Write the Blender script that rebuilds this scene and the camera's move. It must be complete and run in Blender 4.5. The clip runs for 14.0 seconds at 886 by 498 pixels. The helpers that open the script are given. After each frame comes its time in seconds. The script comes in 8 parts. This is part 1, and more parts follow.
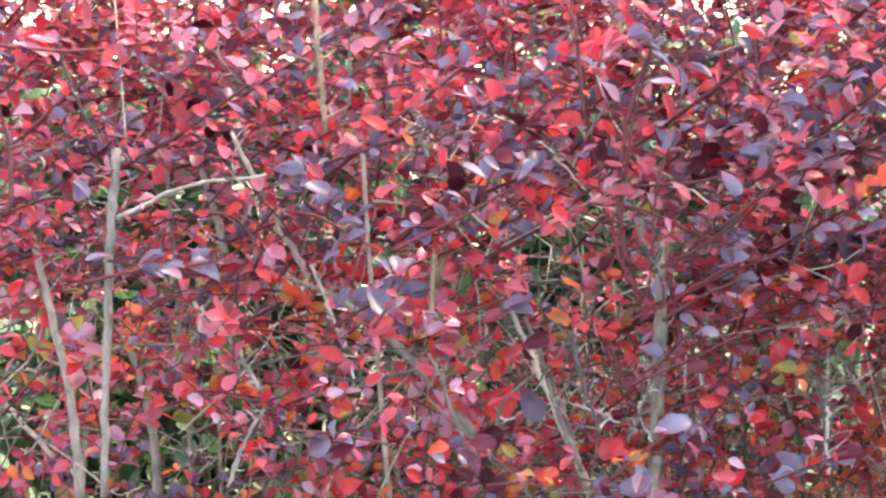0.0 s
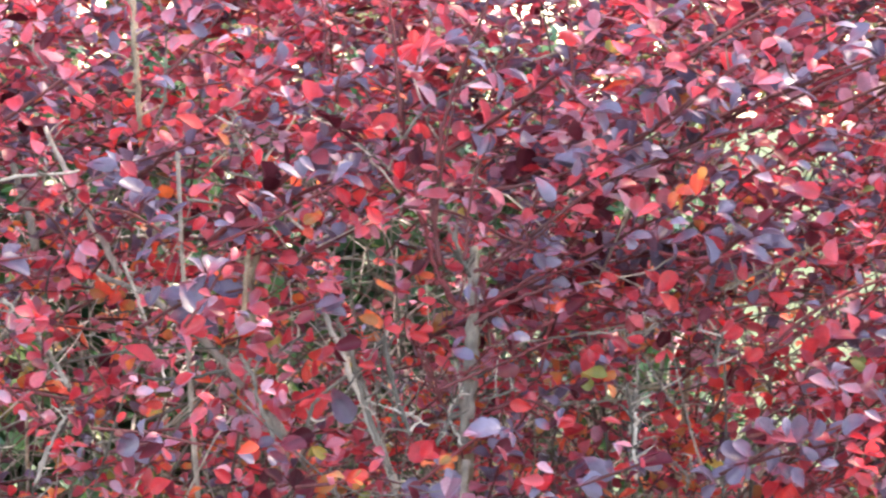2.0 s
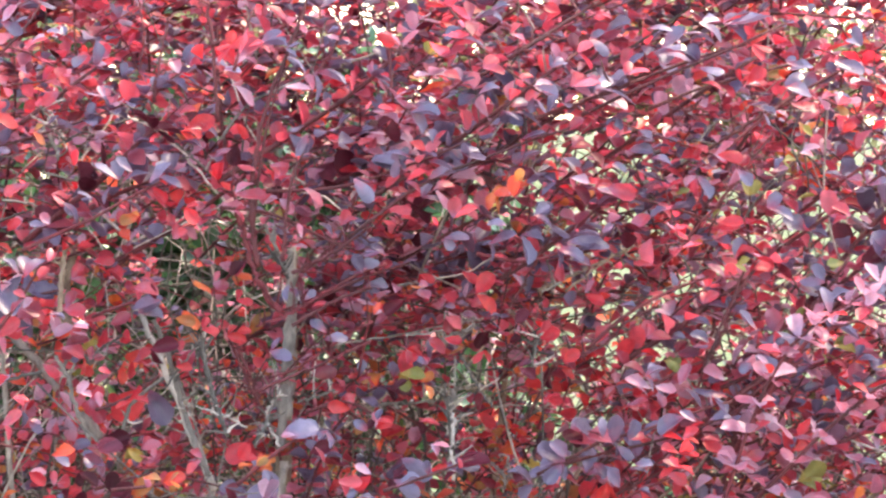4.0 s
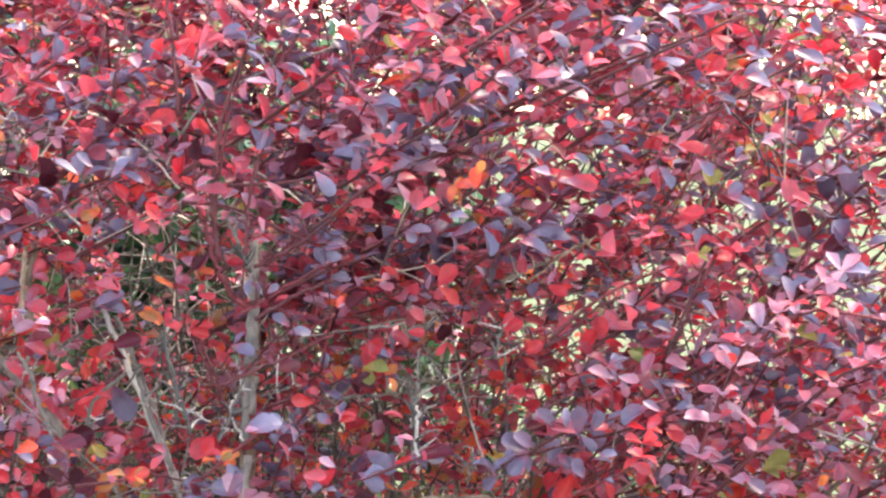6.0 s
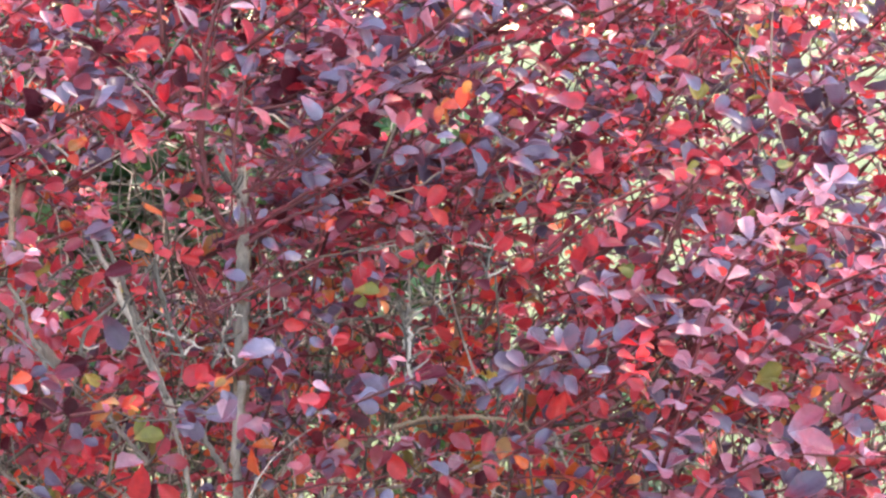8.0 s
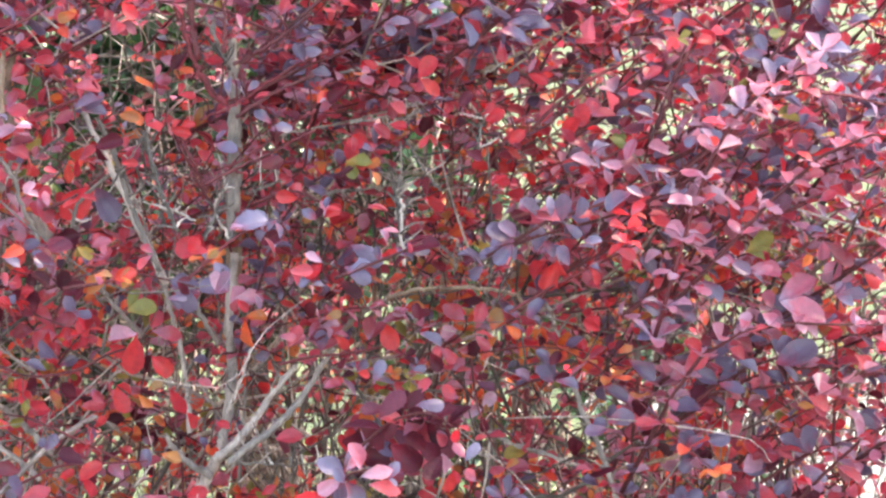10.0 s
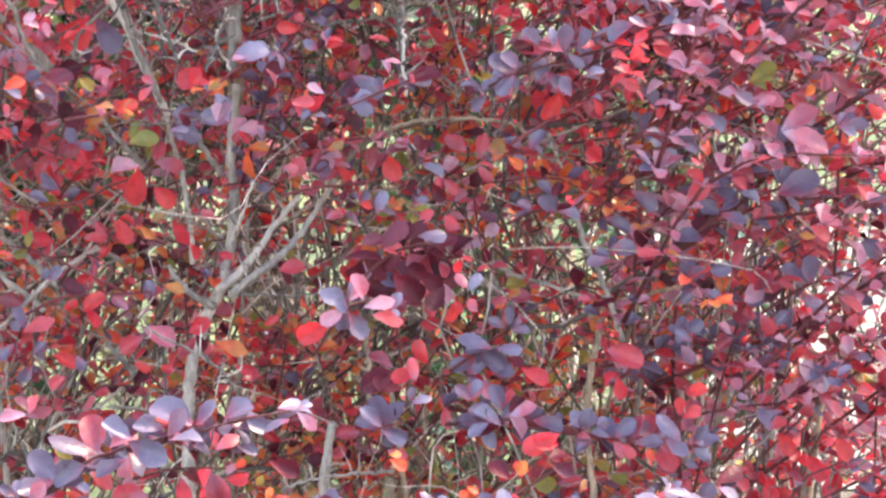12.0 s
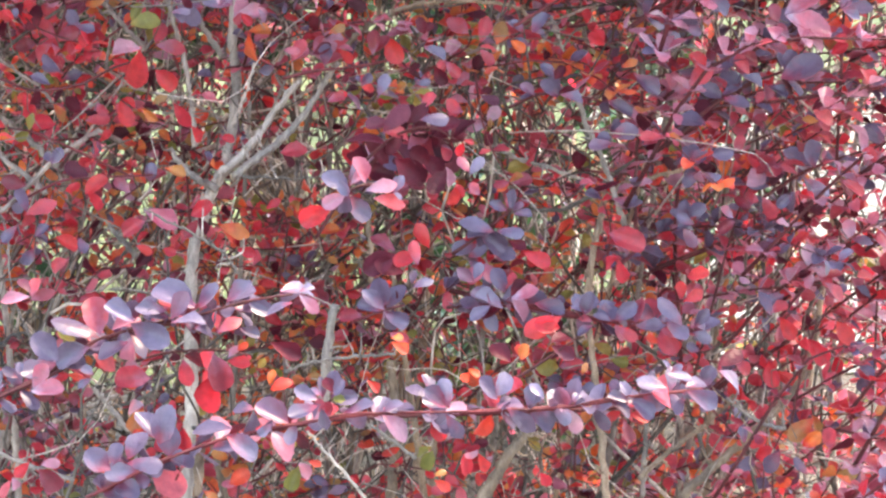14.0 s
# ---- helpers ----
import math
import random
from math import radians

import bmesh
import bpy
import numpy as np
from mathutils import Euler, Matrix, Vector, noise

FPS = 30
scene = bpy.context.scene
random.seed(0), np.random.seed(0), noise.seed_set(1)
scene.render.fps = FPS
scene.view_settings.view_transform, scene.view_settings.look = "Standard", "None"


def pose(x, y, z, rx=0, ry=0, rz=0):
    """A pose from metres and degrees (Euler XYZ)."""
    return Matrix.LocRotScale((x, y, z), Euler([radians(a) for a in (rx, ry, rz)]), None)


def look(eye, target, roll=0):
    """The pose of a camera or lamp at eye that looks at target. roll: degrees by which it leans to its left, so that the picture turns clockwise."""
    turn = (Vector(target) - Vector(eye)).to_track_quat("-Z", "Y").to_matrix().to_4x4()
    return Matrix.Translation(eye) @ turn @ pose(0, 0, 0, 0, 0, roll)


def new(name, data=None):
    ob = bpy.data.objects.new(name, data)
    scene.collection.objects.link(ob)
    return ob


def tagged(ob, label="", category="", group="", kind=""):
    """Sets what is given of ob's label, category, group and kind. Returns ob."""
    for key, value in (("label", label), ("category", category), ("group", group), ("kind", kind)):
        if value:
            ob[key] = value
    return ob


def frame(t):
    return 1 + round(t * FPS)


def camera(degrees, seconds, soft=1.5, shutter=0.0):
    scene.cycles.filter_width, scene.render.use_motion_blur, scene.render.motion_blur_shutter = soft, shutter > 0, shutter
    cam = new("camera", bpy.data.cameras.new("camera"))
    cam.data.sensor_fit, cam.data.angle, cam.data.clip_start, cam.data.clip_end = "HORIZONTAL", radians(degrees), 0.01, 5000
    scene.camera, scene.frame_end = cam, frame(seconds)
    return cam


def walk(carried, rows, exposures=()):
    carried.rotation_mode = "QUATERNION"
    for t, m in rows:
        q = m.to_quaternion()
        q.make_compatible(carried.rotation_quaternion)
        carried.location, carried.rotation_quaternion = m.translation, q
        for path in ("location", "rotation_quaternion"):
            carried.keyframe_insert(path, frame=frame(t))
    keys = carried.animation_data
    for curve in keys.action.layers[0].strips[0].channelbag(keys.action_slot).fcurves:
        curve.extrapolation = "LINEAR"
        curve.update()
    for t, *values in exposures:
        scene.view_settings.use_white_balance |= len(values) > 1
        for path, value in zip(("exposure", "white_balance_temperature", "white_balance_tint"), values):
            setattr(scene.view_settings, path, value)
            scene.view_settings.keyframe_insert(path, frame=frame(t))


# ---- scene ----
cam = camera(20.0, 14.0, soft=2.4, shutter=0.5)
EYE = (0.0, 0.0, 1.45)


def aim(turn, tilt, lean):
    """Pose of the camera at its one standing place: degrees to the right, downwards, and of lean."""
    return pose(*EYE, 90 - tilt, 0, -turn) @ pose(0, 0, 0, 0, 0, lean)


PATH = [
    (0, -8.399, 3.179, -0.34),
    (0.5, -7.563, 3.197, 0.29),
    (1, -6.396, 3.165, 0.58),
    (1.5, -5.314, 3.132, 0.77),
    (2, -4.151, 3.110, 1.01),
    (2.5, -3.032, 3.079, 1.25),
    (3, -1.850, 3.061, 1.44),
    (3.5, -0.820, 3.043, 1.45),
    (4, 0.000, 3.000, 1.29),
    (4.2, 0.261, 3.017, 0.98),
    (6.3, 1.065, 3.236, 0.62),
    (6.5, 1.082, 3.367, 0.22),
    (7, 1.058, 3.823, -0.22),
    (7.5, 1.069, 4.390, -0.47),
    (7.7, 1.069, 4.608, -0.57),
    (9.8, 1.269, 7.589, -0.72),
    (10, 1.264, 7.904, -0.90),
    (10.5, 1.249, 8.816, -0.98),
    (11, 1.227, 9.839, -0.97),
    (11.5, 1.215, 10.770, -1.01),
    (12, 1.150, 11.754, -1.00),
    (12.5, 1.120, 12.630, -0.96),
    (13, 1.092, 13.359, -0.97),
    (13.5, 1.083, 13.949, -0.95),
    (14, 1.057, 14.414, -0.91),
]
walk(cam, [(t, aim(a, b, c)) for t, a, b, c in PATH], exposures=[(0, 3.43, 8600, 12), (7, 3.42, 8600, 12), (10.5, 3.53, 8600, 12), (14, 3.49, 8600, 12)])

# ---- daylight: a bright thin overcast, the sun veiled, high in the north-east ----
SUN_EL, SUN_AZ = radians(62), radians(72)
world = bpy.data.worlds.new("world")
scene.world = world
world.use_nodes = True
wn = world.node_tree.nodes
sky = wn.new("ShaderNodeTexSky")
sky.sky_type = "NISHITA"
sky.sun_disc = False
sky.sun_elevation, sky.sun_rotation = SUN_EL, SUN_AZ
sky.dust_density, sky.air_density = 1.0, 1.0
world.node_tree.links.new(sky.outputs["Color"], wn["Background"].inputs["Color"])
wn["Background"].inputs["Strength"].default_value = 0.155
sun = new("sun", bpy.data.lights.new("sun", "SUN"))
sun.data.energy, sun.data.angle, sun.data.color = 1.3, radians(12), (1.0, 0.95, 0.87)
sun_dir = Vector((math.sin(SUN_AZ) * math.cos(SUN_EL), math.cos(SUN_AZ) * math.cos(SUN_EL), math.sin(SUN_EL)))
sun.matrix_world = look(sun_dir * 20, (0, 0, 0))


# ---- materials ----
def nodes_of(name):
    m = bpy.data.materials.new(name)
    m.use_nodes = True
    nt = m.node_tree
    return m, nt, nt.nodes["Principled BSDF"], nt.nodes["Material Output"]


def ramp(nt, stops, fac):
    r = nt.nodes.new("ShaderNodeValToRGB")
    e = r.color_ramp.elements
    while len(e) < len(stops):
        e.new(0.5)
    for el, (p, c) in zip(e, stops):
        el.position, el.color = p, (*c, 1)
    nt.links.new(fac, r.inputs["Fac"])
    return r.outputs["Color"]


def texture_of(nt, scale, detail=4, rough=0.6, space="Object", stretch=None):
    tc = nt.nodes.new("ShaderNodeTexCoord")
    src = tc.outputs[space]
    if stretch:
        mp = nt.nodes.new("ShaderNodeMapping")
        mp.inputs["Scale"].default_value = stretch
        nt.links.new(src, mp.inputs["Vector"])
        src = mp.outputs["Vector"]
    n = nt.nodes.new("ShaderNodeTexNoise")
    n.inputs["Scale"].default_value, n.inputs["Detail"].default_value, n.inputs["Roughness"].default_value = scale, detail, rough
    nt.links.new(src, n.inputs["Vector"])
    return n.outputs["Fac"]


def mixed(nt, kind, a, b, fac):
    m = nt.nodes.new("ShaderNodeMix")
    m.data_type, m.blend_type = "RGBA", kind
    for sock, v in ((m.inputs[0], fac), (m.inputs[6], a), (m.inputs[7], b)):
        if isinstance(v, (int, float)):
            sock.default_value = v
        elif isinstance(v, tuple):
            sock.default_value = (*v, 1)
        else:
            nt.links.new(v, sock)
    return m.outputs[2]


def bump(nt, height, strength, distance, bsdf):
    b = nt.nodes.new("ShaderNodeBump")
    b.inputs["Strength"].default_value, b.inputs["Distance"].default_value = strength, distance
    nt.links.new(height, b.inputs["Height"])
    nt.links.new(b.outputs["Normal"], bsdf.inputs["Normal"])


def world_noise(nt, scale, detail=3, rough=0.6):
    g = nt.nodes.new("ShaderNodeNewGeometry")
    n = nt.nodes.new("ShaderNodeTexNoise")
    n.inputs["Scale"].default_value, n.inputs["Detail"].default_value, n.inputs["Roughness"].default_value = scale, detail, rough
    nt.links.new(g.outputs["Position"], n.inputs["Vector"])
    return n.outputs["Fac"]


def sums(nt, kind, a, b):
    m = nt.nodes.new("ShaderNodeMath")
    m.operation = kind
    for sock, v in zip(m.inputs, (a, b)):
        if isinstance(v, (int, float)):
            sock.default_value = v
        elif v is not None:
            nt.links.new(v, sock)
    return m.outputs[0]


BLOOM = (0.18, 0.157, 0.228)


def leaf_material(name, stops, flush, amount=0.5, sheen=0.35, rough=0.44, thin=0.35, glow=1.6, wax=0.1, shine=0.06, gloss=0.32):
    """A thin leaf: each leaf its own shade, a second flush of colour that spreads in patches from the stalk, a waxy bloom, and light passing through."""
    m, nt, b, out = nodes_of(name)
    g = nt.nodes.new("ShaderNodeNewGeometry")
    oi = nt.nodes.new("ShaderNodeObjectInfo")
    own = sums(nt, "FRACT", sums(nt, "ADD", g.outputs["Random Per Island"], oi.outputs["Random"]), None)
    col = ramp(nt, stops, own)
    at = nt.nodes.new("ShaderNodeAttribute")
    at.attribute_name = "along"
    patch = sums(nt, "ADD", sums(nt, "MULTIPLY", world_noise(nt, 70, 2), 2.0), sums(nt, "MULTIPLY", at.outputs["Fac"], -1.3))
    patch = sums(nt, "ADD", patch, sums(nt, "MULTIPLY", sums(nt, "FRACT", sums(nt, "MULTIPLY", own, 7.3), None), 0.5))
    share = ramp(nt, [(0.0, (0, 0, 0)), (1.0, (1, 1, 1))], sums(nt, "ADD", patch, amount - 0.95))
    col = mixed(nt, "MIX", col, flush, share)
    tone = ramp(nt, [(0.28, (0.72, 0.7, 0.72)), (0.72, (1.2, 1.17, 1.17))], world_noise(nt, 130, 4, 0.7))
    col = mixed(nt, "MULTIPLY", col, tone, 1.0)
    film = sums(nt, "ADD", sums(nt, "MULTIPLY", at.outputs["Fac"], 0.7), sums(nt, "MULTIPLY", world_noise(nt, 95, 3), 1.1))
    col = mixed(nt, "MIX", col, BLOOM, ramp(nt, [(0.6, (0, 0, 0)), (1.0, (wax, wax, wax))], film))
    nt.links.new(col, b.inputs["Base Color"])
    b.inputs["Roughness"].default_value = rough
    b.inputs["Sheen Weight"].default_value = sheen
    b.inputs["Specular IOR Level"].default_value = gloss
    b.inputs["Coat Weight"].default_value, b.inputs["Coat Roughness"].default_value = shine, 0.28
    b.inputs["Sheen Roughness"].default_value = 0.4
    b.inputs["Sheen Tint"].default_value = (0.78, 0.76, 0.95, 1)
    bump(nt, world_noise(nt, 320, 2, 0.5), 0.35, 0.002, b)
    tr = nt.nodes.new("ShaderNodeBsdfTranslucent")
    lift = mixed(nt, "MULTIPLY", col, (glow, glow * 0.85, glow * 0.95), 1.0)
    nt.links.new(lift, tr.inputs["Color"])
    mx = nt.nodes.new("ShaderNodeMixShader")
    mx.inputs[0].default_value = thin
    nt.links.new(b.outputs[0], mx.inputs[1])
    nt.links.new(tr.outputs[0], mx.inputs[2])
    nt.links.new(mx.outputs[0], out.inputs["Surface"])
    return m


def bark_material(name, dark, mid, light, rough=0.8, own=(0.75, 1.25)):
    """Grained bark; own: the darkest and palest stem, as shares of the mean shade."""
    m, nt, b, out = nodes_of(name)
    fine = texture_of(nt, 240, 5, 0.75, stretch=(1, 1, 0.3))
    big = texture_of(nt, 28, 4, 0.6)
    c = ramp(nt, [(0.28, dark), (0.5, mid), (0.72, light)], fine)
    c = mixed(nt, "MULTIPLY", c, ramp(nt, [(0.32, (0.5, 0.5, 0.52)), (0.5, (1.0, 0.98, 0.95)), (0.68, (1.3, 1.25, 1.2))], big), 1.0)
    g = nt.nodes.new("ShaderNodeNewGeometry")
    oi = nt.nodes.new("ShaderNodeObjectInfo")
    each = sums(nt, "FRACT", sums(nt, "ADD", g.outputs["Random Per Island"], oi.outputs["Random"]), None)
    c = mixed(nt, "MULTIPLY", c, ramp(nt, [(0.0, (own[0],) * 3), (0.55, (0.45 * own[0] + 0.32,) * 3), (1.0, (own[1],) * 3)], each), 1.0)
    nt.links.new(c, b.inputs["Base Color"])
    b.inputs["Roughness"].default_value = rough
    bump(nt, fine, 0.8, 0.004, b)
    return m


CRIMSON = leaf_material("crimson_leaf", [(0.0, (0.15, 0.014, 0.024)), (0.3, (0.28, 0.022, 0.038)), (0.55, (0.39, 0.036, 0.055)), (0.8, (0.47, 0.055, 0.07)), (1.0, (0.42, 0.12, 0.165))], (0.25, 0.105, 0.17), 0.3, sheen=0.1, thin=0.47, glow=1.85, shine=0.22)
LILAC = leaf_material("bloomed_purple_leaf", [(0.0, (0.045, 0.018, 0.04)), (0.3, (0.065, 0.04, 0.082)), (0.65, (0.082, 0.063, 0.115)), (0.9, (0.12, 0.103, 0.17)), (1.0, (0.14, 0.034, 0.066))], (0.24, 0.028, 0.055), 0.32, sheen=0.06, rough=0.38, thin=0.25, glow=1.4, wax=0.28, shine=0.16)
EMBER = leaf_material("orange_red_leaf", [(0.0, (0.5, 0.04, 0.025)), (0.3, (0.62, 0.08, 0.03)), (0.5, (0.55, 0.14, 0.025)), (0.7, (0.36, 0.12, 0.03)), (0.88, (0.22, 0.12, 0.03)), (1.0, (0.42, 0.17, 0.04))], (0.5, 0.04, 0.03), 0.4, sheen=0.05, thin=0.4, wax=0.1)
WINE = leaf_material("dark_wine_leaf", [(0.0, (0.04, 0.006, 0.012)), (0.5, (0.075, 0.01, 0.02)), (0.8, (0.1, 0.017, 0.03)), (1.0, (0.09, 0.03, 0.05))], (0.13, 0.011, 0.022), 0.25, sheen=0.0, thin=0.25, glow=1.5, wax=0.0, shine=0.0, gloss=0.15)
LIME = leaf_material("yellow_green_leaf", [(0.0, (0.09, 0.11, 0.03)), (0.5, (0.16, 0.16, 0.045)), (1.0, (0.26, 0.2, 0.055))], (0.32, 0.17, 0.04), 0.2, sheen=0.1, thin=0.45, wax=0.0)
GREEN = leaf_material("dark_green_leaf", [(0.0, (0.012, 0.04, 0.02)), (0.5, (0.025, 0.08, 0.03)), (0.85, (0.035, 0.09, 0.028)), (1.0, (0.08, 0.13, 0.03))], (0.05, 0.11, 0.03), 0.1, sheen=0.0, rough=0.28, thin=0.2, wax=0.0)
PINK = leaf_material("pink_bloomed_leaf", [(0.0, (0.4, 0.06, 0.1)), (0.5, (0.42, 0.12, 0.17)), (1.0, (0.4, 0.21, 0.275))], (0.27, 0.2, 0.28), 0.5, sheen=0.15, rough=0.4, thin=0.35, glow=1.6, wax=0.25, shine=0.35)
SCARLET = leaf_material("scarlet_leaf", [(0.0, (0.34, 0.011, 0.022)), (0.5, (0.45, 0.017, 0.026)), (1.0, (0.48, 0.036, 0.03))], (0.38, 0.022, 0.04), 0.3, sheen=0.08, thin=0.48, glow=1.7, wax=0.1)
OLIVE = leaf_material("olive_leaf", [(0.0, (0.1, 0.12, 0.05)), (1.0, (0.24, 0.24, 0.12))], (0.2, 0.16, 0.08), 0.2, sheen=0.0, wax=0.0)
LEAFMATS = [CRIMSON, LILAC, EMBER, WINE, LIME, PINK, SCARLET]
BARK = bark_material("grey_bark", (0.17, 0.145, 0.138), (0.29, 0.25, 0.235), (0.42, 0.375, 0.35))
TANBARK = bark_material("tan_bark", (0.14, 0.095, 0.07), (0.28, 0.2, 0.15), (0.42, 0.33, 0.26))
TWIG = bark_material("dry_twig", (0.2, 0.16, 0.145), (0.32, 0.27, 0.25), (0.48, 0.43, 0.405), own=(0.12, 1.5))
REDBARK = bark_material("red_shoot_bark", (0.055, 0.006, 0.011), (0.11, 0.01, 0.018), (0.18, 0.026, 0.034), rough=0.6)


def ground_material(name, stops, scale, fine, rough=0.95):
    m, nt, b, out = nodes_of(name)
    c = ramp(nt, stops, texture_of(nt, scale, 6, 0.7))
    f = texture_of(nt, fine, 3, 0.6)
    c = mixed(nt, "MULTIPLY", c, ramp(nt, [(0.3, (0.6, 0.6, 0.6)), (0.7, (1.25, 1.25, 1.25))], f), 1.0)
    nt.links.new(c, b.inputs["Base Color"])
    b.inputs["Roughness"].default_value = rough
    bump(nt, f, 0.7, 0.02, b)
    return m


LAWN = ground_material("autumn_lawn", [(0.3, (0.026, 0.042, 0.011)), (0.5, (0.05, 0.07, 0.02)), (0.7, (0.09, 0.105, 0.036))], 1.2, 45)
GRAVEL = ground_material("pale_gravel", [(0.3, (0.1, 0.1, 0.09)), (0.7, (0.22, 0.215, 0.195))], 8, 70)
SOIL = ground_material("leaf_litter_soil", [(0.3, (0.025, 0.018, 0.014)), (0.5, (0.055, 0.042, 0.032)), (0.68, (0.11, 0.09, 0.07)), (0.8, (0.13, 0.035, 0.02))], 22, 80)
# grey of the unseen front sheet, set for how much light it bounces
FRONT_BOUNCE = ground_material("front_bounce_grey", [(0.3, (0.045, 0.043, 0.042)), (0.5, (0.07, 0.068, 0.066)), (0.72, (0.12, 0.115, 0.11))], 3, 120)


# ---- mesh tools ----
class Buf:
    """Gathers vertices and quads of many small pieces into one mesh."""

    def __init__(self):
        self.v, self.f, self.m, self.s, self.n = [], [], [], [], 0

    def add(self, v, f, mat=0, along=None):
        self.v.append(v)
        self.s.append(np.zeros(len(v)) if along is None else along)
        self.f.append(f + self.n)
        self.m.append(np.full(len(f), mat, np.int32))
        self.n += len(v)

    def mesh(self, name, mats):
        me = bpy.data.meshes.new(name)
        v, f, m = np.concatenate(self.v).astype(np.float32), np.concatenate(self.f).astype(np.int32), np.concatenate(self.m)
        me.vertices.add(len(v))
        me.vertices.foreach_set("co", v.ravel())
        me.loops.add(len(f) * 4)
        me.loops.foreach_set("vertex_index", f.ravel())
        me.polygons.add(len(f))
        me.polygons.foreach_set("loop_start", np.arange(0, len(f) * 4, 4, dtype=np.int32))
        me.polygons.foreach_set("material_index", m)
        me.polygons.foreach_set("use_smooth", np.ones(len(f), bool))
        for mat in mats:
            me.materials.append(mat)
        if any(a.any() for a in self.s):
            me.attributes.new("along", "FLOAT", "POINT").data.foreach_set("value", np.concatenate(self.s).astype(np.float32))
        me.update(calc_edges=True)
        me.validate()
        return me


def spline(points, n):
    """n + 1 points on a smooth line through the given ones."""
    p = np.array(points, float)
    p = np.vstack([2 * p[0] - p[1], p, 2 * p[-1] - p[-2]])
    out = []
    k = len(p) - 3
    for i in range(n + 1):
        u = i / n * k
        j = min(int(u), k - 1)
        t = u - j
        a, b, c, d = p[j], p[j + 1], p[j + 2], p[j + 3]
        out.append(0.5 * (2 * b + (c - a) * t + (2 * a - 5 * b + 4 * c - d) * t * t + (3 * b - a - 3 * c + d) * t ** 3))
    return np.array(out)


def tube(line, r0, r1, sides, rng, knobs=0.0):
    """Vertices and quads of a tapered stem along line, its ends closed to a point."""
    n = len(line)
    d = np.gradient(line, axis=0)
    d /= np.linalg.norm(d, axis=1)[:, None] + 1e-9
    ref = np.array([0.3, 0.9, 0.2]) if abs(d[0] @ np.array([0.3, 0.9, 0.2])) < 0.9 else np.array([1.0, 0, 0])
    s = np.cross(d, ref)
    s /= np.linalg.norm(s, axis=1)[:, None]
    t = np.cross(d, s)
    r = np.linspace(r0, r1, n) * (1 + knobs * rng.uniform(-1, 1, n))
    a = np.arange(sides) * 2 * np.pi / sides
    ring = np.cos(a)[None, :, None] * s[:, None] + np.sin(a)[None, :, None] * t[:, None]
    v = line[:, None] + ring * r[:, None, None]
    v = np.vstack([v.reshape(-1, 3), v[0] * 0.02 + line[0] * 0.98, v[-1] * 0.02 + line[-1] * 0.98])
    i, j = np.meshgrid(np.arange(n - 1), np.arange(sides), indexing="ij")
    q = [np.stack([i * sides + j, i * sides + (j + 1) % sides, (i + 1) * sides + (j + 1) % sides, (i + 1) * sides + j], -1).reshape(-1, 4)]
    k = np.arange(sides)
    e0, e1 = n * sides, n * sides + sides
    q.append(np.stack([k, e0 + k, e0 + (k + 1) % sides, (k + 1) % sides], -1))
    last = (n - 1) * sides
    q.append(np.stack([last + k, last + (k + 1) % sides, e1 + (k + 1) % sides, e1 + k], -1))
    return v, np.vstack(q)


def leaf_shape(columns, cup, droop, twist, fat, point, skew):
    """An obovate blade one unit long, stalk at the origin, tip towards +y, upper side +z."""
    s = np.array([0.0, 0.1, 0.26, 0.46, 0.66, 0.84, 0.95, 1.0] if columns > 4 else [0.0, 0.14, 0.36, 0.64, 0.88, 1.0] if columns > 3 else [0.0, 0.22, 0.6, 0.88, 1.0])
    w = np.interp(s, [0, 0.1, 0.26, 0.46, 0.66, 0.84, 0.95, 1.0], [0.015, 0.11, 0.275, 0.35, 0.365, 0.31, 0.2, 0.05])
    w = (w * (1 - point) + np.interp(s, [0, 0.1, 0.26, 0.46, 0.66, 0.84, 0.95, 1.0], [0.012, 0.05, 0.16, 0.28, 0.34, 0.25, 0.1, 0.015]) * point) * fat * 0.9
    u = np.linspace(-1, 1, columns)
    x = w[:, None] * u[None] * (1 + skew * 0.35 * np.sign(u)[None] + 0.06 * np.sin(11 * s[:, None] + 3 * u[None] + 9 * skew)) + skew * 0.16 * (s[:, None] ** 2)
    z = cup * 2.2 * x ** 2 - 0.05 * np.exp(-(x / 0.05) ** 2) * (s[:, None] < 0.8) * 0.3 + droop * (s[:, None] ** 2) + twist * x * s[:, None]
    v = np.stack([x, np.repeat(s[:, None], columns, 1), z], -1).reshape(-1, 3)
    i, j = np.meshgrid(np.arange(len(s) - 1), np.arange(columns - 1), indexing="ij")
    q = np.stack([i * columns + j, i * columns + j + 1, (i + 1) * columns + j + 1, (i + 1) * columns + j], -1).reshape(-1, 4)
    return v, q, v[:, 1].copy()


SHAPES = [(0.8, -0.2, 0.1, 1.06, 0.1, 0.1), (0.45, -0.4, 0.4, 1.14, 0.4, -0.2), (1.2, 0.12, -0.3, 1.0, 0.2, 0.3), (0.55, 0.25, 0.2, 1.1, 0.0, -0.1),
          (-0.5, -0.3, -0.25, 0.95, 0.6, 0.2), (0.9, -0.1, 0.15, 0.95, 0.7, -0.3), (0.3, -0.45, -0.3, 0.9, 0.8, 0.35), (0.7, 0.3, 0.35, 1.0, 0.4, -0.3)]
COARSE = [leaf_shape(4, *s) for s in SHAPES]
FINE = [leaf_shape(5, *s) for s in SHAPES]
PLAIN = [leaf_shape(3, *s) for s in SHAPES]
LEAF_MESH = {}
